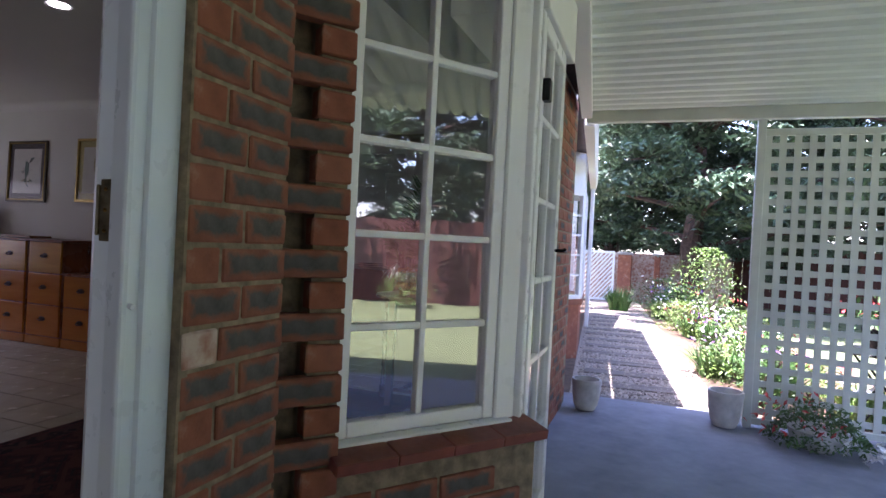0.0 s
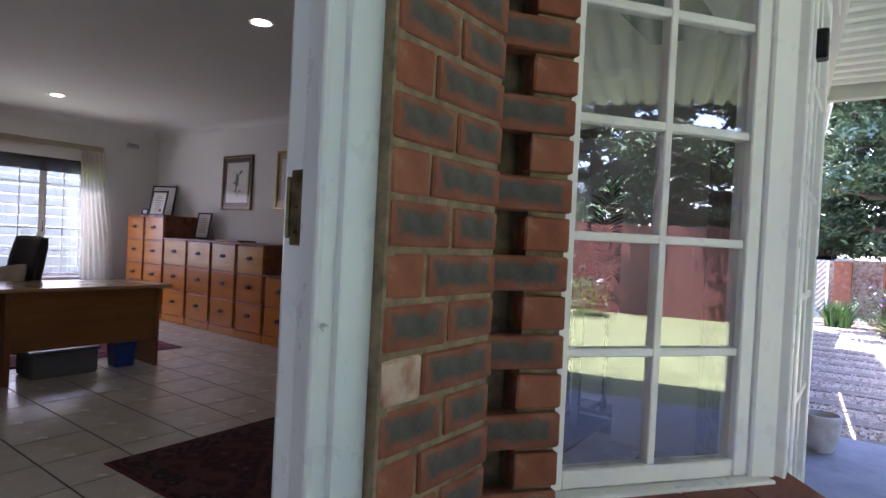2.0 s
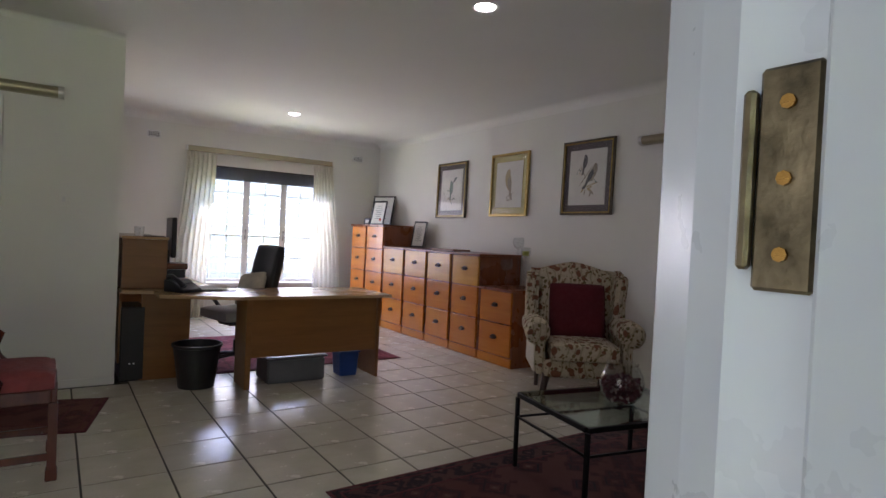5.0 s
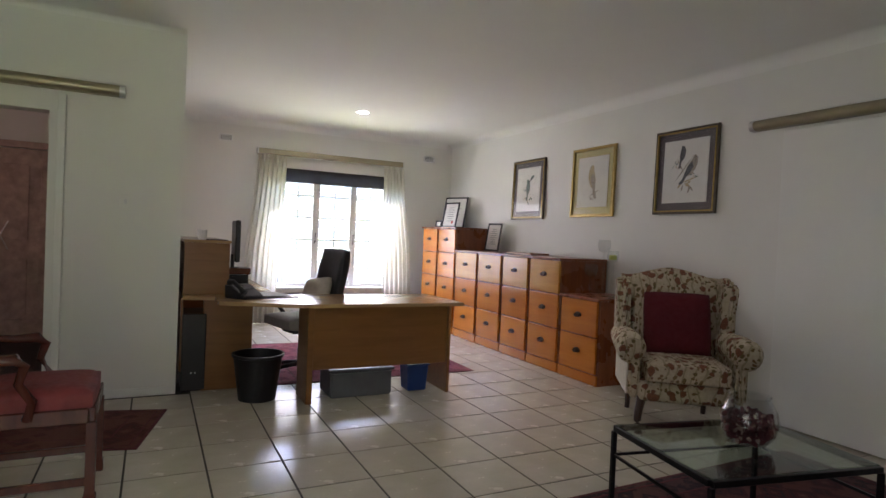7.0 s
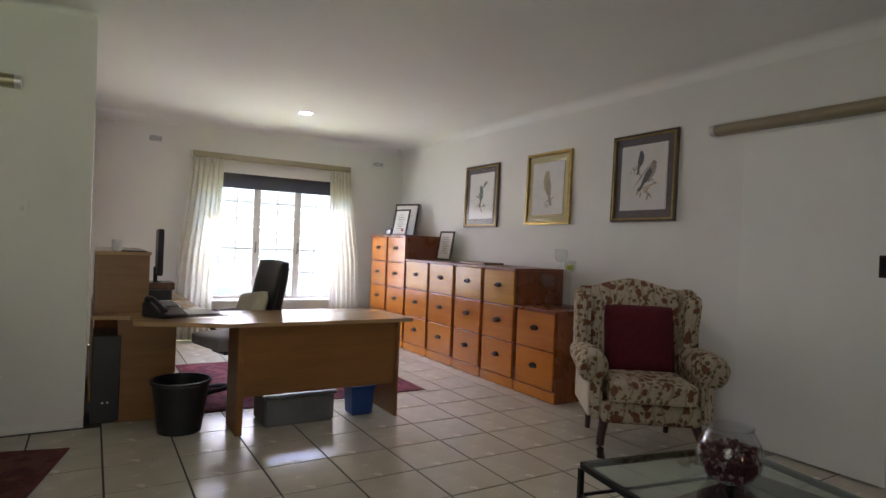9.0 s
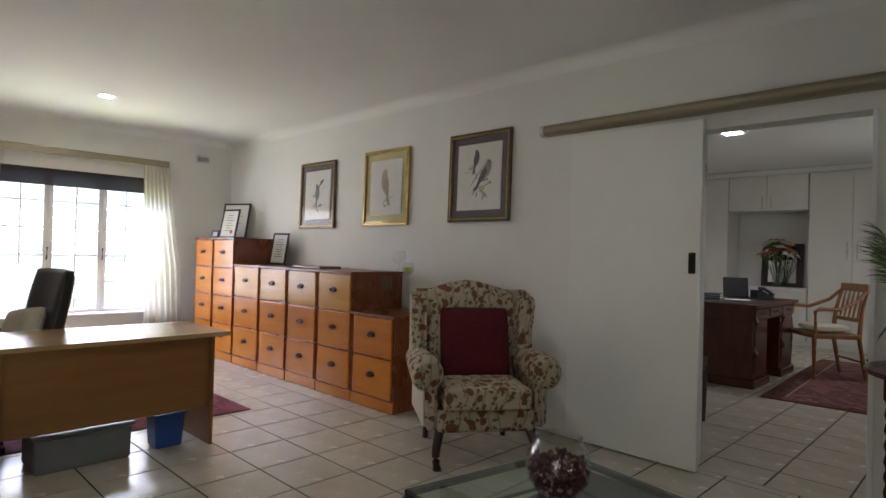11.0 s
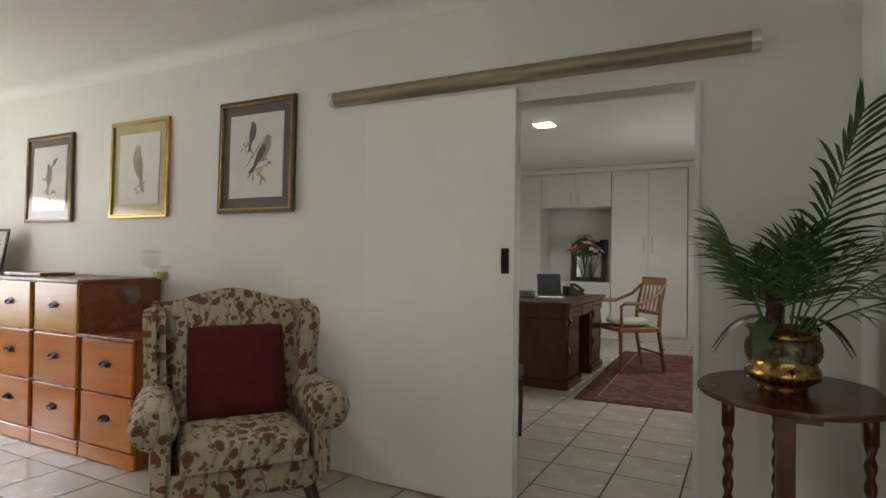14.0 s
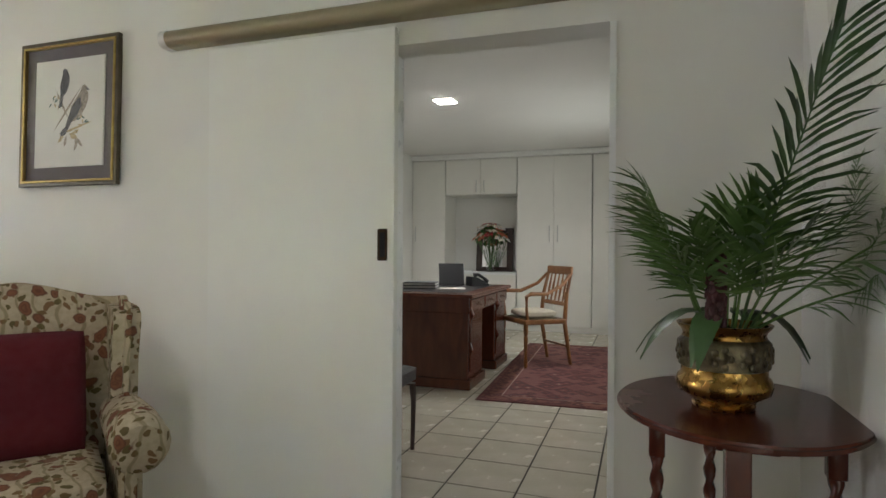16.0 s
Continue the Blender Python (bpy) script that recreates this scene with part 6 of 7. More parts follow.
for i in range(5):
    part("file", box(-0.16, 0.16, -0.12, 0.12, i * 0.014, i * 0.014 + 0.012, 0.002), M["paper"] if i % 2 else M["grey_plastic"], bk2)
tagged(part("loose_sheet", moved(box(-0.13, 0.13, -0.10, 0.10, 0, 0.004), pose(-3.25, 9.45, DH + 0.003, 0, 0, 20)), M["paper"]), "loose white papers on the desk", "papers")
lp = thing("laptop_stand", "dark tablet on a stand beside a telephone", "tablet", pose(-3.42, 9.95, DH + 0.0025, 0, 0, 25))
part("panel", moved(box(-0.14, 0.14, -0.006, 0.006, 0.0, 0.25, 0.004), pose(0, 0, 0.005, -20)), M["black_plastic"], lp)
part("foot", box(-0.10, 0.10, 0.0, 0.12, 0, 0.012, 0.003), M["black_plastic"], lp)
p2 = thing("study_phone", "black desk telephone in the study", "telephone", pose(-3.15, 10.02, DH + 0.0025, 0, 0, 40))
part("body", prism([(-0.10, 0.0), (0.11, 0.0), (0.11, 0.02), (-0.04, 0.10), (-0.10, 0.10)], -0.09, 0.09, 0.006, axis="y"), M["black_plastic"], p2)
part("handset", tube([(-0.07, -0.065, 0.115), (-0.02, -0.075, 0.125), (0.05, -0.075, 0.085), (0.09, -0.065, 0.045)], [0.028, 0.017, 0.017, 0.028], 10), M["black_plastic"], p2)

c2 = thing("elbow_chair", "honey-coloured wooden elbow chair with cane seat and spindle back", "armchair", pose(-2.57, 10.27, 0.009, 0, 0, -50) @ Matrix.Scale(1.14, 4))
W = M["oak_chair"]
part("seat_frame", box(-0.25, 0.25, -0.23, 0.22, 0.40, 0.445, 0.008), W, c2)
part("cane_seat", box(-0.21, 0.21, -0.19, 0.18, 0.4455, 0.449), M["brass_dark"], c2, "woven cane seat")
for sx in (-1, 1):
    part("leg", lathe([(0.014, 0), (0.018, 0.05), (0.014, 0.12), (0.020, 0.28), (0.014, 0.30), (0.022, 0.33), (0.022, 0.40)], 12, (sx * 0.225, -0.205)), W, c2)
    part("leg", tube([(sx * 0.21, 0.29, 0), (sx * 0.215, 0.22, 0.40), (sx * 0.21, 0.24, 0.65), (sx * 0.20, 0.31, 0.93)], [0.017, 0.022, 0.02, 0.016], 8), W, c2)
    part("arm", tube([(sx * 0.225, -0.19, 0.445), (sx * 0.228, -0.20, 0.55), (sx * 0.24, -0.21, 0.665), (sx * 0.255, -0.17, 0.69), (sx * 0.25, 0.0, 0.685), (sx * 0.225, 0.18, 0.76), (sx * 0.205, 0.28, 0.86)], [0.016, 0.014, 0.018, 0.02, 0.018, 0.017, 0.016], 8), W, c2)
part("crest_rail", box(-0.215, 0.215, 0.285, 0.315, 0.86, 0.94, 0.008), W, c2)
part("lower_rail", box(-0.20, 0.20, 0.23, 0.255, 0.56, 0.60, 0.005), W, c2)
for i in range(5):
    x = -0.14 + 0.07 * i
    part("spindle", tube([(x, 0.243, 0.60), (x, 0.27, 0.73), (x, 0.298, 0.86)], [0.008, 0.012, 0.008], 8), W, c2)
part("stretcher", box(-0.205, 0.205, 0.24, 0.256, 0.17, 0.19), W, c2)
tagged(smooth(part("seat_cushion", moved(cushion(0.40, 0.38, 0.09, 0.6), pose(-2.57, 10.27, 0.566, 0, 0, -50)), M["cream_cloth"]), 80), "pale floral seat cushion on the elbow chair", "cushion")
ck = thing("side_chair", "dark wooden chair by the doorway", "chair", pose(-3.06, 7.02, 0))
for sx in (-1, 1):
    for sy in (-1, 1):
        part("leg", tube([(sx * 0.21 + 0.06, sy * 0.21, 0), (sx * 0.215 + 0.06, sy * 0.21, 0.30), (sx * 0.21 + 0.06, sy * 0.205, 0.42)], [0.013, 0.017, 0.022], 8), M["dark_wood"], ck)
smooth(part("seat", moved(cushion(0.48, 0.48, 0.12, 0.4), pose(0.06, 0, 0.48)), M["black_leather"], ck), 80)
part("stretcher", box(-0.15, 0.27, -0.215, -0.2, 0.22, 0.24), M["dark_wood"], ck)
# window out of view, added where the study lamp stands
sash("window_study", "unseen white steel study window, added beside the fill lamp", 2.0, 1.4, 6, 4, pose(-1.31, 9.4, 0.7), mats=("steel_paint", "pane"), rail=0.035, bar=0.018)

# ---- passage: limed door ----
pdoor = thing("door_limed", "limed panelled wooden door with iron security bar", "door", pose(-8.148, 0.72, 0), kind="structure")
part("leaf", box(0.0, 0.045, -0.40, 0.40, 0.02, 2.02, 0.004), M["distressed"], pdoor)
for a, b_, z0, z1 in ((-0.30, -0.05, 0.2, 0.85), (0.05, 0.30, 0.2, 0.85), (-0.30, -0.05, 1.05, 1.85), (0.05, 0.30, 1.05, 1.85)):
    part("panel", box(0.046, 0.056, a, b_, z0, z1, 0.006), M["distressed"], pdoor)
fr = box(0.0, 0.06, -0.48, -0.41, 0, 2.10, 0.004)
fr = box(0.0, 0.06, 0.41, 0.48, 0, 2.10, 0.004, fr)
part("door_lining", box(0.0, 0.06, -0.41, 0.41, 2.03, 2.10, 0.004, fr), M["distressed"], pdoor)
part("iron_bar", tube([(0.075, -0.36, 0.95), (0.075, -0.22, 1.25)], 0.007, 6), M["chrome"], pdoor)
part("iron_bar", tube([(0.075, -0.36, 1.25), (0.075, -0.22, 0.95)], 0.007, 6), M["chrome"], pdoor)
part("lock_box", box(0.057, 0.09, -0.42, -0.33, 1.02, 1.16, 0.004), M["handle"], pdoor)
tagged(part("hall_cabinet", box(-8.14, -7.70, -0.9, 0.05, 0.0, 0.95, 0.01), M["distressed"]), "low limed wooden hall cabinet", "cabinet")

# ---- veranda and garden ----
def stone_pot(x, y, r, h):
    p = thing("stone_pot", "round whitewashed concrete pot on the veranda", "plant pot", pose(x, y, -0.019), "whitewashed pots by the path")
    b = lathe([(r * 0.62, 0), (r * 0.80, h * 0.15), (r * 0.95, h * 0.5), (r * 0.99, h * 0.8), (r * 1.03, h * 0.86), (r * 1.03, h * 0.97), (r, h), (r * 0.88, h), (r * 0.84, h * 0.7), (r * 0.7, h * 0.55)], 30)
    rng = random.Random(int(x * 100))
    for v in b.verts:
        k = 1 + 0.018 * noise.noise(v.co * 14)
        v.co.x *= k
        v.co.y *= k
    smooth(part("pot", b, M["stone_pot"], p), 50)
    part("soil", lathe([(r * 0.8, h * 0.62), (r * 0.82, h * 0.68)], 20), M["soil"], p)


stone_pot(0.19, 6.06, 0.118, 0.25)
stone_pot(1.24, 6.14, 0.128, 0.275)

lat = thing("lattice_screen", "grey-white timber lattice screen at the veranda edge", "lattice screen", pose(1.40, 6.20, -0.02))
LW, LH = 2.2, 2.27
for sx in (0.0, LW):
    part("post", box(sx - 0.03, sx + 0.03, -0.03, 0.03, 0, 2.395, 0.004), M["lattice"], lat)
part("top_rail", box(0.03, LW - 0.03, -0.022, 0.022, LH, LH + 0.05, 0.003), M["lattice"], lat)
part("bottom_rail", box(0.03, LW - 0.03, -0.022, 0.022, 0.03, 0.08, 0.003), M["lattice"], lat)
nv = 22
for i in range(nv):
    x = 0.05 + i * (LW - 0.1) / (nv - 1)
    part("slat", box(x - 0.024, x + 0.024, -0.010, -0.001, 0.08, LH), M["lattice"], lat)
for i in range(21):
    z = 0.13 + i * (LH - 0.10) / 20
    part("slat", box(0.03, LW - 0.03, 0.001, 0.010, z - 0.024, z + 0.024), M["lattice"], lat)


def leaf_cloud(rng, count, spread, size, up=0.6):
    """Many small leaves as bent quads inside a lumpy volume."""
    b = bmesh.new()
    for i in range(count):
        p = spread()
        mm = Matrix.Translation(p) @ Euler((rng.uniform(-1.0, 1.0), rng.uniform(-1.0, 1.0), rng.uniform(0, 6.28))).to_matrix().to_4x4()
        s = size * rng.uniform(0.6, 1.3)
        b.faces.new([b.verts.new(mm @ Vector(q)) for q in ((-s, 0, 0), (0, -s * 0.38, s * 0.1), (s, 0, -s * 0.15), (0, s * 0.38, s * 0.1))])
    return b


def flower_bowl(x, y, name="flower_bowl"):
    f = thing(name, "low bowl of red and white flowers on the veranda", "potted flowers", pose(x, y, -0.019))
    smooth(part("bowl", lathe([(0.10, 0), (0.17, 0.06), (0.19, 0.14), (0.175, 0.14), (0.15, 0.1)], 20), M["stone_pot"], f), 50)
    rng = random.Random(21)

    def sp():
        a, r = rng.uniform(0, 6.28), 0.30 * math.sqrt(rng.random())
        return Vector((r * math.cos(a) * 1.15, r * math.sin(a), 0.10 + 0.24 * (1 - (r / 0.3) ** 2) * rng.uniform(0.3, 1.05) - 0.05 * (r > 0.22)))
    part("foliage", leaf_cloud(rng, 1300, sp, 0.022), M["leaf"], f)
    part("flowers_red", leaf_cloud(rng, 70, lambda: sp() + Vector((-0.12, 0, 0.07)), 0.028), M["petal_red"], f)["kind"] = "stuff"
    part("flowers_white", leaf_cloud(rng, 46, lambda: Vector((rng.uniform(0.08, 0.40), rng.uniform(-0.3, -0.08), rng.uniform(0.02, 0.12))), 0.04), M["petal_white"], f)["kind"] = "stuff"


flower_bowl(1.80, 5.86)
tb = thing("garden_table", "small folding metal garden table with a potted plant", "garden table", pose(2.45, 6.75, -0.09))
part("tabletop", lathe([(0.30, 0.66), (0.31, 0.675), (0.30, 0.69)], 28), M["black_metal"], tb)
for s in (-1, 1):
    part("leg", tube([(s * 0.25, -0.12, 0), (-s * 0.2, -0.12, 0.66)], 0.010, 6), M["black_metal"], tb)
    part("leg", tube([(s * 0.25, 0.12, 0), (-s * 0.2, 0.12, 0.66)], 0.010, 6), M["black_metal"], tb)
tpot = thing("potted_plant", "potted red geranium on the garden table", "potted plant", pose(2.40, 6.75, 0.601))
smooth(part("pot", lathe([(0.08, 0), (0.12, 0.16), (0.125, 0.18), (0.11, 0.18)], 18), M["soil"], tpot), 50)
rng = random.Random(5)
part("foliage", leaf_cloud(rng, 260, lambda: Vector((rng.gauss(0, 0.12), rng.gauss(0, 0.12), 0.26 + rng.gauss(0, 0.08))), 0.04), M["leaf"], tpot)
part("flowers", leaf_cloud(rng, 40, lambda: Vector((rng.gauss(0, 0.16), rng.gauss(0, 0.12), 0.36 + rng.gauss(0, 0.05))), 0.03), M["petal_red"], tpot)["kind"] = "stuff"

# path sleepers and pebbles
for i in range(17):
    y = 6.52 + i * 0.62
    rng = random.Random(i)
    leaned(tagged(part("path_sleeper", moved(box(-0.60, 0.60, -0.12, 0.12, -0.06, 0.012, 0.012, seg=2), pose(0.70 + rng.uniform(-0.03, 0.03), y, -0.043, 0, 0, rng.uniform(-1.5, 1.5))), M["sleeper"]), "weathered timber sleeper set in the gravel path", "sleeper", "sleepers of the path"))
b = bmesh.new()
rng = random.Random(77)
for i in range(4200):
    y = 6.35 + 9.0 * rng.random() ** 1.6
    x = rng.uniform(0.05, 1.36)
    s = rng.uniform(0.012, 0.024)
    mm = pose(x, y, -0.045 + s * 0.3, rng.uniform(0, 360), rng.uniform(0, 360), 0)
    vs = [b.verts.new(mm @ Vector(q)) for q in ((s, 0, 0), (-s, 0, 0), (0, s * 0.8, 0), (0, -s * 0.8, 0), (0, 0, s * 0.6), (0, 0, -s * 0.6))]
    for q in ((0, 2, 4), (2, 1, 4), (1, 3, 4), (3, 0, 4), (2, 0, 5), (1, 2, 5), (3, 1, 5), (0, 3, 5)):
        b.faces.new([vs[k] for k in q])
leaned(tagged(part("gravel", b, M["pebble"]), "loose pale gravel between the sleepers", "gravel", kind="stuff"))

# flower bed
def clump(name, label, x, y, h, r, leafmat, flowermat, blade, seed, nl=160, nf=24):
    c = thing(name, label, "garden plant", LEAN_T @ pose(x, y, -0.05), "plants of the flower bed")
    rng = random.Random(seed)
    b = bmesh.new()
    if blade:
        for i in range(nl):
            a, d = rng.uniform(0, 6.28), rng.uniform(0.1, 1.0)
            L = h * rng.uniform(0.6, 1.05)
            base = Vector((r * 0.4 * rng.uniform(-1, 1), r * 0.4 * rng.uniform(-1, 1), 0))
            o = Vector((math.cos(a), math.sin(a), 0))
            s = Vector((-o.y, o.x, 0)) * 0.010
            pts = [base + o * (r * d * f ** 1.6) + Vector((0, 0, L * (f - 0.3 * d * f * f))) for f in (0, 0.4, 0.75, 1.0)]
            vs = [(b.verts.new(p - s * w), b.verts.new(p + s * w)) for p, w in zip(pts, (1, 1.1, 0.7, 0.1))]
            for lo, hi in zip(vs, vs[1:]):
                b.faces.new((lo[0], lo[1], hi[1], hi[0]))
    else:
        def sp():
            a, e = rng.uniform(0, 6.28), rng.random()
            rr = r * math.sqrt(rng.random()) * math.sin(math.pi * (0.15 + 0.75 * e)) * (1 + 0.25 * math.sin(3 * a + seed))
            return Vector((rr * math.cos(a), rr * math.sin(a), h * e))
        b.free()
        b = leaf_cloud(rng, nl * 3, sp, 0.028)
        st_ = None
        for i in range(5):
            a = rng.uniform(0, 6.28)
            st_ = tube([(0, 0, 0), (0.3 * r * math.cos(a), 0.3 * r * math.sin(a), h * 0.5), (0.6 * r * math.cos(a), 0.6 * r * math.sin(a), h * 0.85)], [0.012, 0.008, 0.004], 5, st_)
        part("stems", st_, M["bark"], c)
    part("foliage", b, M[leafmat], c)
    if flowermat:
        part("flowers", leaf_cloud(rng, nf, lambda: Vector((rng.gauss(0, r * 0.5), rng.gauss(0, r * 0.5), h * rng.uniform(0.85, 1.1))), 0.04), M[flowermat], c)["kind"] = "stuff"


rng = random.Random(8)
SP = [("leaf_light", "petal_white", True), ("leaf", "petal_violet", True), ("leaf_light", None, False), ("leaf", "petal_white", False), ("leaf_light", "petal_red", False)]
for i in range(34):
    y = 6.75 + i * 0.30 + rng.uniform(-0.1, 0.1)
    lm, fm, bl = SP[(i * 3 + i // 5) % 5]
    clump("border_plant", "leafy flowering border plant beside the path", 1.48 + rng.uniform(0, 1.0), y, rng.uniform(0.32, 0.68), rng.uniform(0.3, 0.5), lm, fm, bl, 100 + i, 240)
clump("shrub", "light green leafy shrub in the flower bed", 2.0, 11.6, 1.5, 0.6, "leaf_light", None, False, 300, 700)
clump("shrub", "green shrub at the end of the path", 1.7, 15.6, 0.8, 0.7, "leaf", "petal_white", False, 301, 500)
clump("shrub", "dark strap-leaved clump at the end of the path", 0.75, 15.2, 0.6, 0.5, "leaf", None, True, 302, 300)


# trees
def tree(m, seed, H=9.0, R=3.6, count=9000, label="large dark-leaved evergreen garden tree"):
    t = thing("tree", label, "tree", m, "garden trees")
    rng = random.Random(seed)
    tr_ = tube([(0, 0, -0.2), (0.05, 0.0, 0.6), (-0.05, 0.06, 1.6), (0.1, 0.0, 3.0), (0.0, 0.1, 5.2), (0.1, 0, H * 0.85)], [0.36, 0.28, 0.25, 0.21, 0.13, 0.04], 12)
    tips = []
    for i in range(30):
        a = i * 2.4 + rng.uniform(-0.3, 0.3)
        z = 1.7 + (H - 2.2) * i / 30
        L = R * (0.55 + 0.5 * math.sin(math.pi * min(1, 0.25 + 0.75 * i / 30))) * rng.uniform(0.75, 1.1)
        o = Vector((math.cos(a), math.sin(a), 0))
        e = Vector((0, 0, z)) + o * L + Vector((0, 0, rng.uniform(-0.3, 0.9)))
        mid = Vector((0, 0, z)) + o * L * 0.5 + Vector((0, 0, 0.35))
        tr_ = tube([(0, 0, z - 0.1), tuple(mid), tuple(e)], [0.08, 0.05, 0.015], 6, tr_)
        for k in range(14):
            f = rng.uniform(0.3, 1.1)
            c = Vector((0, 0, z)).lerp(e, f) + Vector((rng.gauss(0, 0.45), rng.gauss(0, 0.45), rng.gauss(0.1, 0.35)))
            tips.append((c, rng.uniform(0.3, 0.6)))
    part("trunk", tr_, M["bark"], t)
    b = bmesh.new()
    for i in range(count):
        c, r = tips[rng.randrange(len(tips))]
        v = Vector((rng.gauss(0, 1), rng.gauss(0, 1), rng.gauss(0, 0.6)))
        p = c + v * r * 0.42
        mm = Matrix.Translation(p) @ Euler((rng.uniform(-0.9, 0.9), rng.uniform(-0.9, 0.9), rng.uniform(0, 6.28))).to_matrix().to_4x4()
        s = rng.uniform(0.06, 0.13)
        b.faces.new([b.verts.new(mm @ Vector(q)) for q in ((-s, 0, 0), (0, -s * 0.4, s * 0.12), (s, 0, -s * 0.2), (0, s * 0.4, s * 0.12))])
    part("crown", b, M["tree_leaf"], t)
    return t


t1 = tree(pose(1.55, 17.4, -0.1), 1, 9.5, 4.2, 105000)
t2 = tree(pose(7.5, 19.5, -0.1, 0, 0, 130), 2, 8.5, 4.2, 60000)
copy_thing(t2, pose(-4.0, 24.0, -0.1, 0, 0, 40))
copy_thing(t2, pose(3.6, 21.5, -0.1, 0, 0, 250))
copy_thing(t2, pose(-0.8, 22.0, -0.1, 0, 0, 160))
copy_thing(t2, pose(15.0, 9.0, -0.1, 0, 0, 75))
copy_thing(t2, pose(16.0, 1.0, -0.1, 0, 0, 200))
copy_thing(t2, pose(14.0, -7.0, -0.1, 0, 0, 300))
copy_thing(t2, pose(12.5, 15.5, -0.1, 0, 0, 10))
copy_thing(t2, pose(13.6, 5.0, -0.1, 0, 0, 110))
copy_thing(t2, pose(13.4, -3.0, -0.1, 0, 0, 20))

# boundary: board fence, gate, piers
def board_fence(x0, y0, x1, y1, h, n, label):
    d = Vector((x1 - x0, y1 - y0, 0))
    f = thing("board_fence", label, "fence", pose(x0, y0, -0.1, 0, 0, math.degrees(math.atan2(d.y, d.x))))
    w = d.length / n
    for i in range(n):
        part("board", box(i * w + 0.002, (i + 1) * w - 0.002, -0.012 + 0.006 * (i % 2), 0.012 + 0.006 * (i % 2), 0.0, h + 0.02 * ((i * 7) % 3)), M["fence"], f)
    for z in (0.4, h - 0.3):
        part("rail", box(0, d.length, 0.02, 0.06, z, z + 0.08), M["fence"], f)


board_fence(11.5, 16.0, 11.5, -9.0, 1.9, 90, "dark red-brown board fence behind the lawn")
board_fence(0.9, 20.3, 11.5, 19.5, 1.7, 44, "dark brown board fence at the end of the garden")
clump("lawn_shrub", "white-flowering shrub on the lawn", 9.2, 4.6, 0.8, 0.7, "leaf", "petal_white", False, 400, 500, 90)
clump("lawn_shrub", "white-flowering shrub on the lawn", 9.8, 0.5, 0.7, 0.6, "leaf_light", "petal_white", False, 401, 400, 60)
gate = thing("garden_gate", "white diagonal-slatted garden gate", "gate", pose(-1.75, 18.0, -0.05, 0, 0, 2))
gw, gh = 1.35, 1.38
part("gate_frame", box(0, gw, -0.02, 0.02, 0, 0.06, 0.003), M["white"], gate)
part("gate_frame", box(0, gw, -0.02, 0.02, gh - 0.06, gh, 0.003), M["white"], gate)
part("gate_frame", box(0, 0.06, -0.02, 0.02, 0.06, gh - 0.06, 0.003), M["white"], gate)
part("gate_frame", box(gw - 0.06, gw, -0.02, 0.02, 0.06, gh - 0.06, 0.003), M["white"], gate)
for i in range(-11, 14):
    a = Vector((0.06 + i * 0.11, 0, 0.06))
    L = gh - 0.12
    x0, x1 = a.x, a.x + L * 0.85
    z0, z1 = 0.06, gh - 0.06
    if x1 < 0.08 or x0 > gw - 0.08:
        continue
    sl = (z1 - z0) / (x1 - x0)
    if x0 < 0.06:
        z0 += (0.06 - x0) * sl
        x0 = 0.06
    if x1 > gw - 0.06:
        z1 -= (x1 - gw + 0.06) * sl
        x1 = gw - 0.06
    d = Vector((x1 - x0, 0, z1 - z0))
    part("slat", moved(box(0, d.length, -0.008, 0.008, -0.018, 0.018), Matrix.Translation((x0, 0.0, z0)) @ Matrix.Rotation(-math.atan2(d.z, d.x), 4, "Y")), M["white"], gate)
for x, w in ((-0.33, 0.36), (0.52, 0.16)):
    pr = thing("gate_pier", "brick gate pier with a plastered face", "gate pier", pose(x + 0.2, 18.2, -0.1))
    part("shaft", box(-w / 2, w / 2, -0.2, 0.2, 0, 1.35, 0.01), M["brick_red"], pr)
    part("cap", box(-w / 2 - 0.04, w / 2 + 0.04, -0.24, 0.24, 1.351, 1.42, 0.012), M["plaster_out"], pr)
gwall = tagged(part("backdrop_far_wall", box(-12, 2.6, 18.6, 18.8, -0.1, 1.3), M["brick_pale"]), "pinkish brick far garden wall", "garden wall", kind="structure")

# second bay of the house, beyond the veranda
b2 = thing("window_far_bay", "white bay window on a brick base further along the house", "bay window", pose(0.0, 8.10, 0, 0, 0, 5.3), kind="structure")
o = [(-0.9, 0.0), (-0.52, 0.0), (-0.16, 0.42), (-0.16, 1.6), (-0.52, 2.02), (-0.9, 2.02)]
part("brick_base", prism(o, -0.1, 0.62), M["brick_red"], b2)
part("sill", prism([(x + (0.04 if x > -0.6 else 0), y) for x, y in o], 0.621, 0.69, 0.004), M["sill_tile"], b2)
part("head", prism(o, 2.02, 2.5), M["white"], b2)
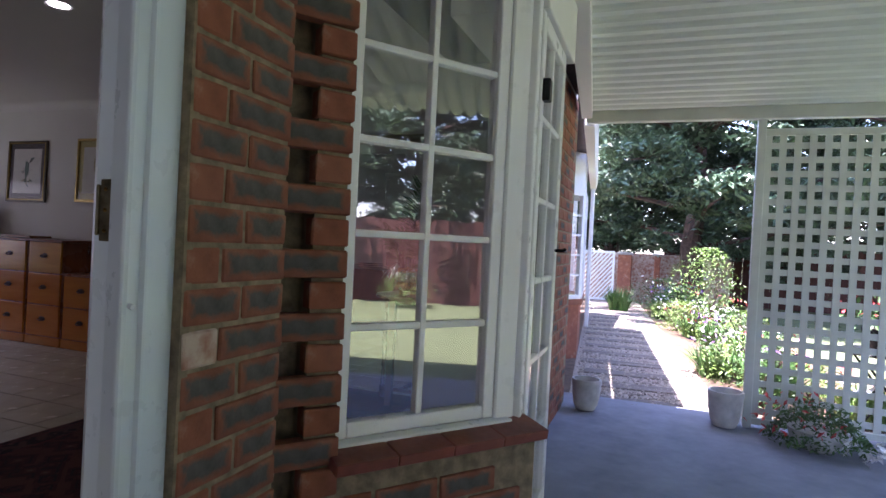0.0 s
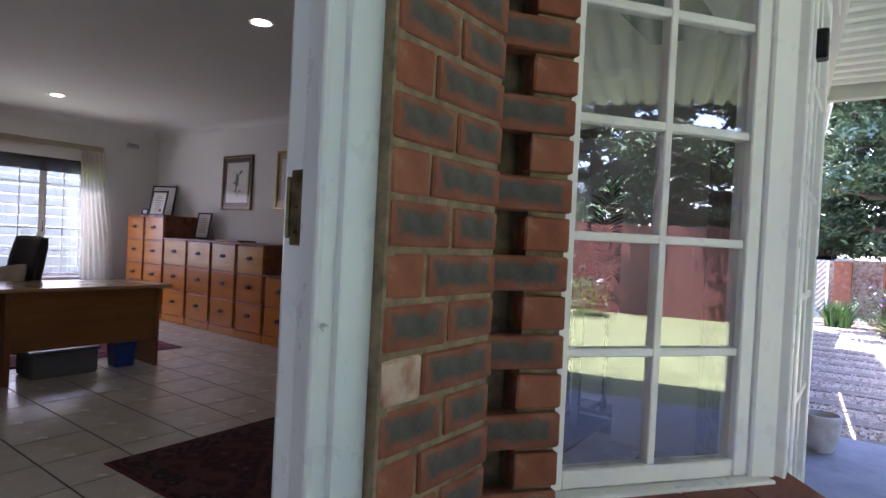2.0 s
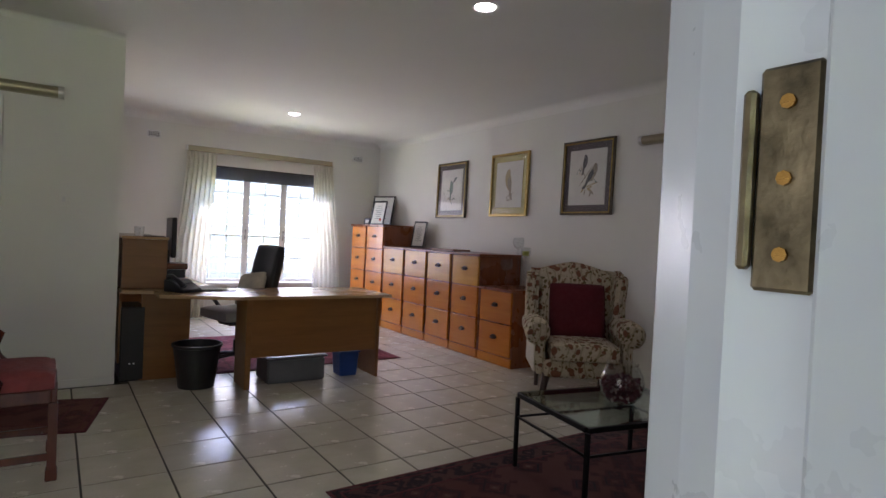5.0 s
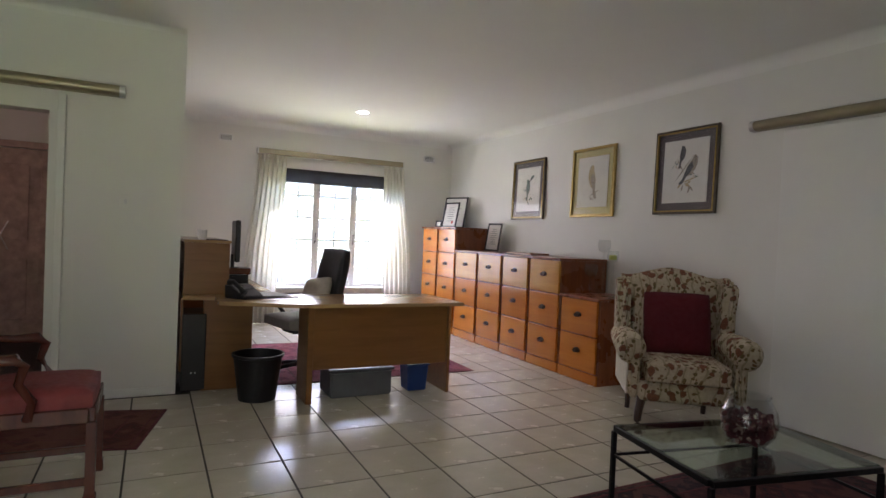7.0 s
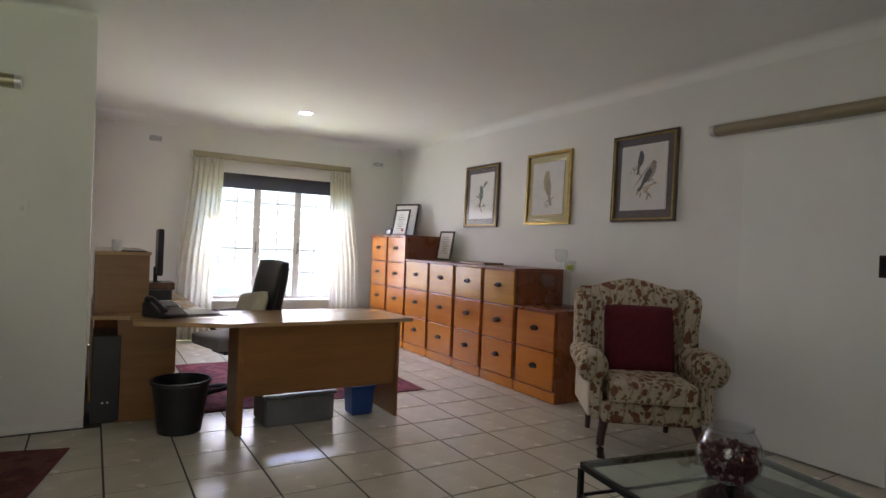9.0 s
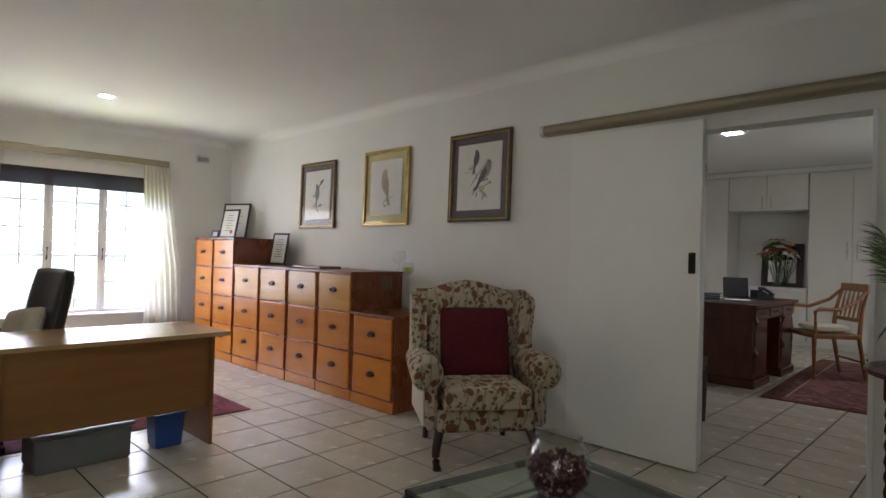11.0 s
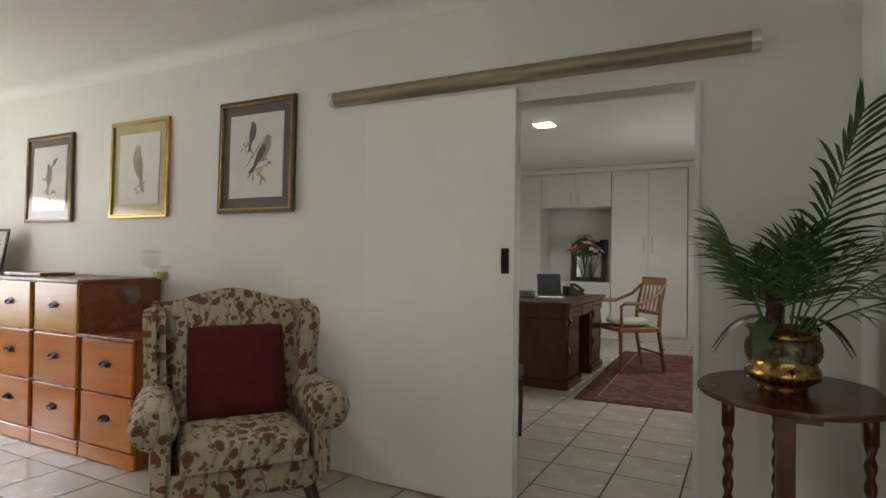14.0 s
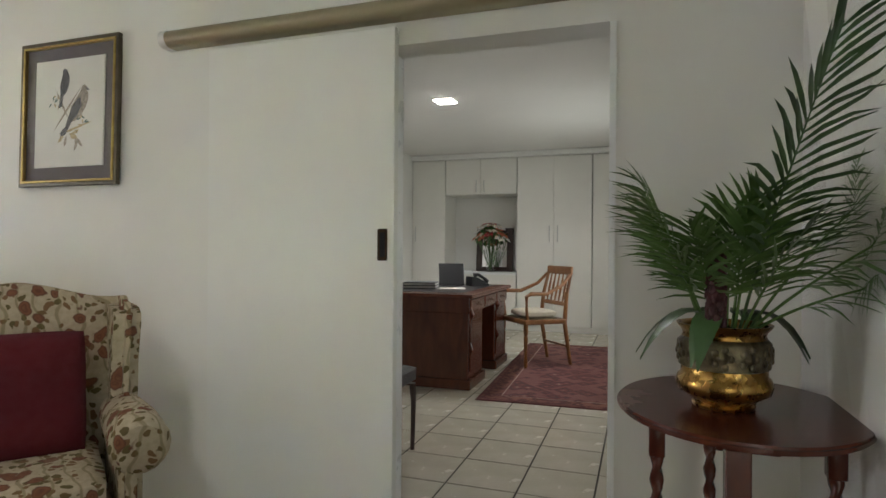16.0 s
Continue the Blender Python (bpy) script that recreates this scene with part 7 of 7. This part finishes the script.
for (x0, y0), (x1, y1) in (((-0.52, 0.0), (-0.16, 0.42)), ((-0.16, 0.42), (-0.16, 1.01)), ((-0.16, 1.01), (-0.16, 1.6))):
    L = math.hypot(x1 - x0, y1 - y0)
    base = pose(x0, y0, 0.69, 0, 0, math.degrees(math.atan2(y1 - y0, x1 - x0)) - 90)
    fr = box(-0.03, 0.03, 0, 0.045, 0, 1.33)
    fr = box(-0.03, 0.03, L - 0.045, L, 0, 1.33, bm=fr)
    fr = box(-0.029, 0.029, 0.045, L - 0.045, 0, 0.05, bm=fr)
    fr = box(-0.029, 0.029, 0.045, L - 0.045, 1.28, 1.33, bm=fr)
    fr = box(-0.02, 0.02, L / 2 - 0.011, L / 2 + 0.011, 0.05, 1.28, bm=fr)
    for k in range(1, 5):
        z = 0.05 + 1.23 * k / 5
        fr = box(-0.018, 0.018, 0.045, L - 0.045, z - 0.011, z + 0.011, bm=fr)
    part("window_frame", moved(fr, base), M["white"], b2)
    part("pane", moved(box(-0.002, 0.002, 0.045, L - 0.045, 0.05, 1.28), base), M["pane"], b2)
# solid block, coloured dark for the unlit room
part("interior", box(-0.95, -0.8, 0.02, 2.0, 0.69, 2.02), M["eave_dark"], b2, "dark block standing in for the unlit room behind the glass")
wall_far = leaned(tagged(part("wall_brick_far", box(-0.62, -0.46, 6.2, 14.0, -0.1, 2.52), M["mortar"]), "red face brick house wall along the path", "brick wall", kind="structure"))
wall_mid = tagged(part("wall_brick_mid", box(-0.93, -0.012, 5.16, 6.20, -0.1, 2.56), M["mortar"]), "red face brick wall beside the pot", "brick wall", kind="structure")

# ---- pieces of walls and floors ----
def brick_mesh(length, depth, height, seed):
    b = box(-depth / 2, depth / 2, -length / 2, length / 2, -height / 2, height / 2, 0.004)
    rng = random.Random(seed)
    for v in b.verts:
        v.co += Vector((rng.uniform(-1, 1), rng.uniform(-1, 1), rng.uniform(-1, 1))) * 0.0013
    me = bpy.data.meshes.new("brick")
    b.to_mesh(me)
    b.free()
    return me


_bricks = {}


def lay(parent, mat, length, m, depth=0.05, height=0.0745, variant=0):
    key = (mat, round(length, 3), depth, variant % 4)
    if key not in _bricks:
        me = brick_mesh(length, depth, height, int(length * 1000) + variant % 4)
        me.materials.append(M[mat])
        _bricks[key] = me
    ob = new("brick", _bricks[key])
    ob.parent = parent
    ob.matrix_basis = m
    return ob


COURSE, TOP0 = 0.0863, 1.077
rng = random.Random(2)
k = -13
while TOP0 + k * COURSE < 2.60:
    z = TOP0 + k * COURSE - 0.0745 / 2
    j = lambda: rng.uniform(-0.002, 0.002)
    even = k % 2 == 0
    if even:
        lay(wall_pier, "brick_pale" if k == 0 else "brick_red", 0.097, pose(EX - 0.025 + j(), 2.0785, z, 0, 0, j() * 200), variant=k)
        lay(wall_pier, "brick_flash", 0.222, pose(EX - 0.025 + j(), 2.247, z, 0, 0, j() * 200), variant=k)
        if z < 2.55:
            lay(wall_slant, "brick_flash", 0.215, slant(0.018, -0.025 + j(), z), variant=k)
    else:
        lay(wall_pier, "brick_flash", 0.165, pose(EX - 0.025 + j(), 2.1125, z, 0, 0, j() * 200), variant=k)
        lay(wall_pier, "brick_flash", 0.150, pose(EX - 0.025 + j(), 2.282, z, 0, 0, j() * 200), variant=k)
        lay(wall_slant, "brick_red", 0.106, slant(0.072, -0.025 + j(), z), variant=k)
    if TOP0 + k * COURSE < 0.64:
        s = 0.135 + (0.11 if even else 0.0)
        if even:
            lay(wall_dado, "brick_red", 0.10, slant(0.185, -0.022, z), variant=k)
        while s + 0.222 < 0.90:
            lay(wall_dado, "brick_flash" if rng.random() < 0.7 else "brick_red", 0.212, slant(s + 0.111, -0.022 + j(), z), variant=k)
            s += 0.222
    k += 1

# brick courses on the walls beyond the bay
for k in range(-12, 18):
    z = TOP0 + k * COURSE - 0.0745 / 2
    off = 0.111 if k % 2 else 0.0
    for i in range(5):
        y = 5.18 + off + i * 0.222
        if y + 0.21 < 6.2:
            lay(wall_mid, "brick_red" if (i + k) % 3 else "brick_flash", 0.212, pose(-0.032, y + 0.106, z), variant=i)
for k in range(-12, 8):
    z = TOP0 + k * COURSE - 0.0745 / 2
    off = 0.111 if k % 2 else 0.0
    for i in range(8):
        lay(wall_far, "brick_red" if (i + k) % 3 else "brick_flash", 0.212, pose(-0.48, 6.22 + off + i * 0.222 + 0.106, z), variant=i)

# floor tiles
PITCH, GX, GY = 0.388, -3.794, 2.152
_tile = {}


def tile_mesh(w, d):
    key = (round(w, 2), round(d, 2))
    if key not in _tile:
        b = box(-w / 2, w / 2, -d / 2, d / 2, -0.010, 0.0, 0.0015)
        me = bpy.data.meshes.new("tile")
        b.to_mesh(me)
        b.free()
        me.materials.append(M["tile"])
        _tile[key] = me
    return _tile[key]


def lay_tiles(parent, x0, x1, y0, y1, gx, gy, skip=None):
    i0, i1 = math.floor((x0 - gx) / PITCH), math.ceil((x1 - gx) / PITCH)
    j0, j1 = math.floor((y0 - gy) / PITCH), math.ceil((y1 - gy) / PITCH)
    rng = random.Random(6)
    g = 0.005
    for i in range(i0, i1):
        for jj in range(j0, j1):
            a, b_ = max(x0, gx + i * PITCH + g), min(x1, gx + (i + 1) * PITCH - g)
            c, d = max(y0, gy + jj * PITCH + g), min(y1, gy + (jj + 1) * PITCH - g)
            if b_ - a < 0.02 or d - c < 0.02:
                continue
            if skip and skip((a + b_) / 2, (c + d) / 2):
                continue
            ob = new("tile", tile_mesh(b_ - a, d - c))
            ob.parent = parent
            ob.matrix_basis = pose((a + b_) / 2, (c + d) / 2, rng.uniform(-0.0004, 0.0004), rng.uniform(-0.06, 0.06), rng.uniform(-0.06, 0.06), 0)


lay_tiles(floor, WX + 0.005, -0.43, 0.05, NY + 0.08, GX, GY, lambda x, y: (x < -5.5 and y < 2.0) or (x > -0.95 and y > 5.2))
lay_tiles(floor_room, -5.04, -0.99, NY + 0.084, R2Y + 0.02, GX - 0.187, GY)
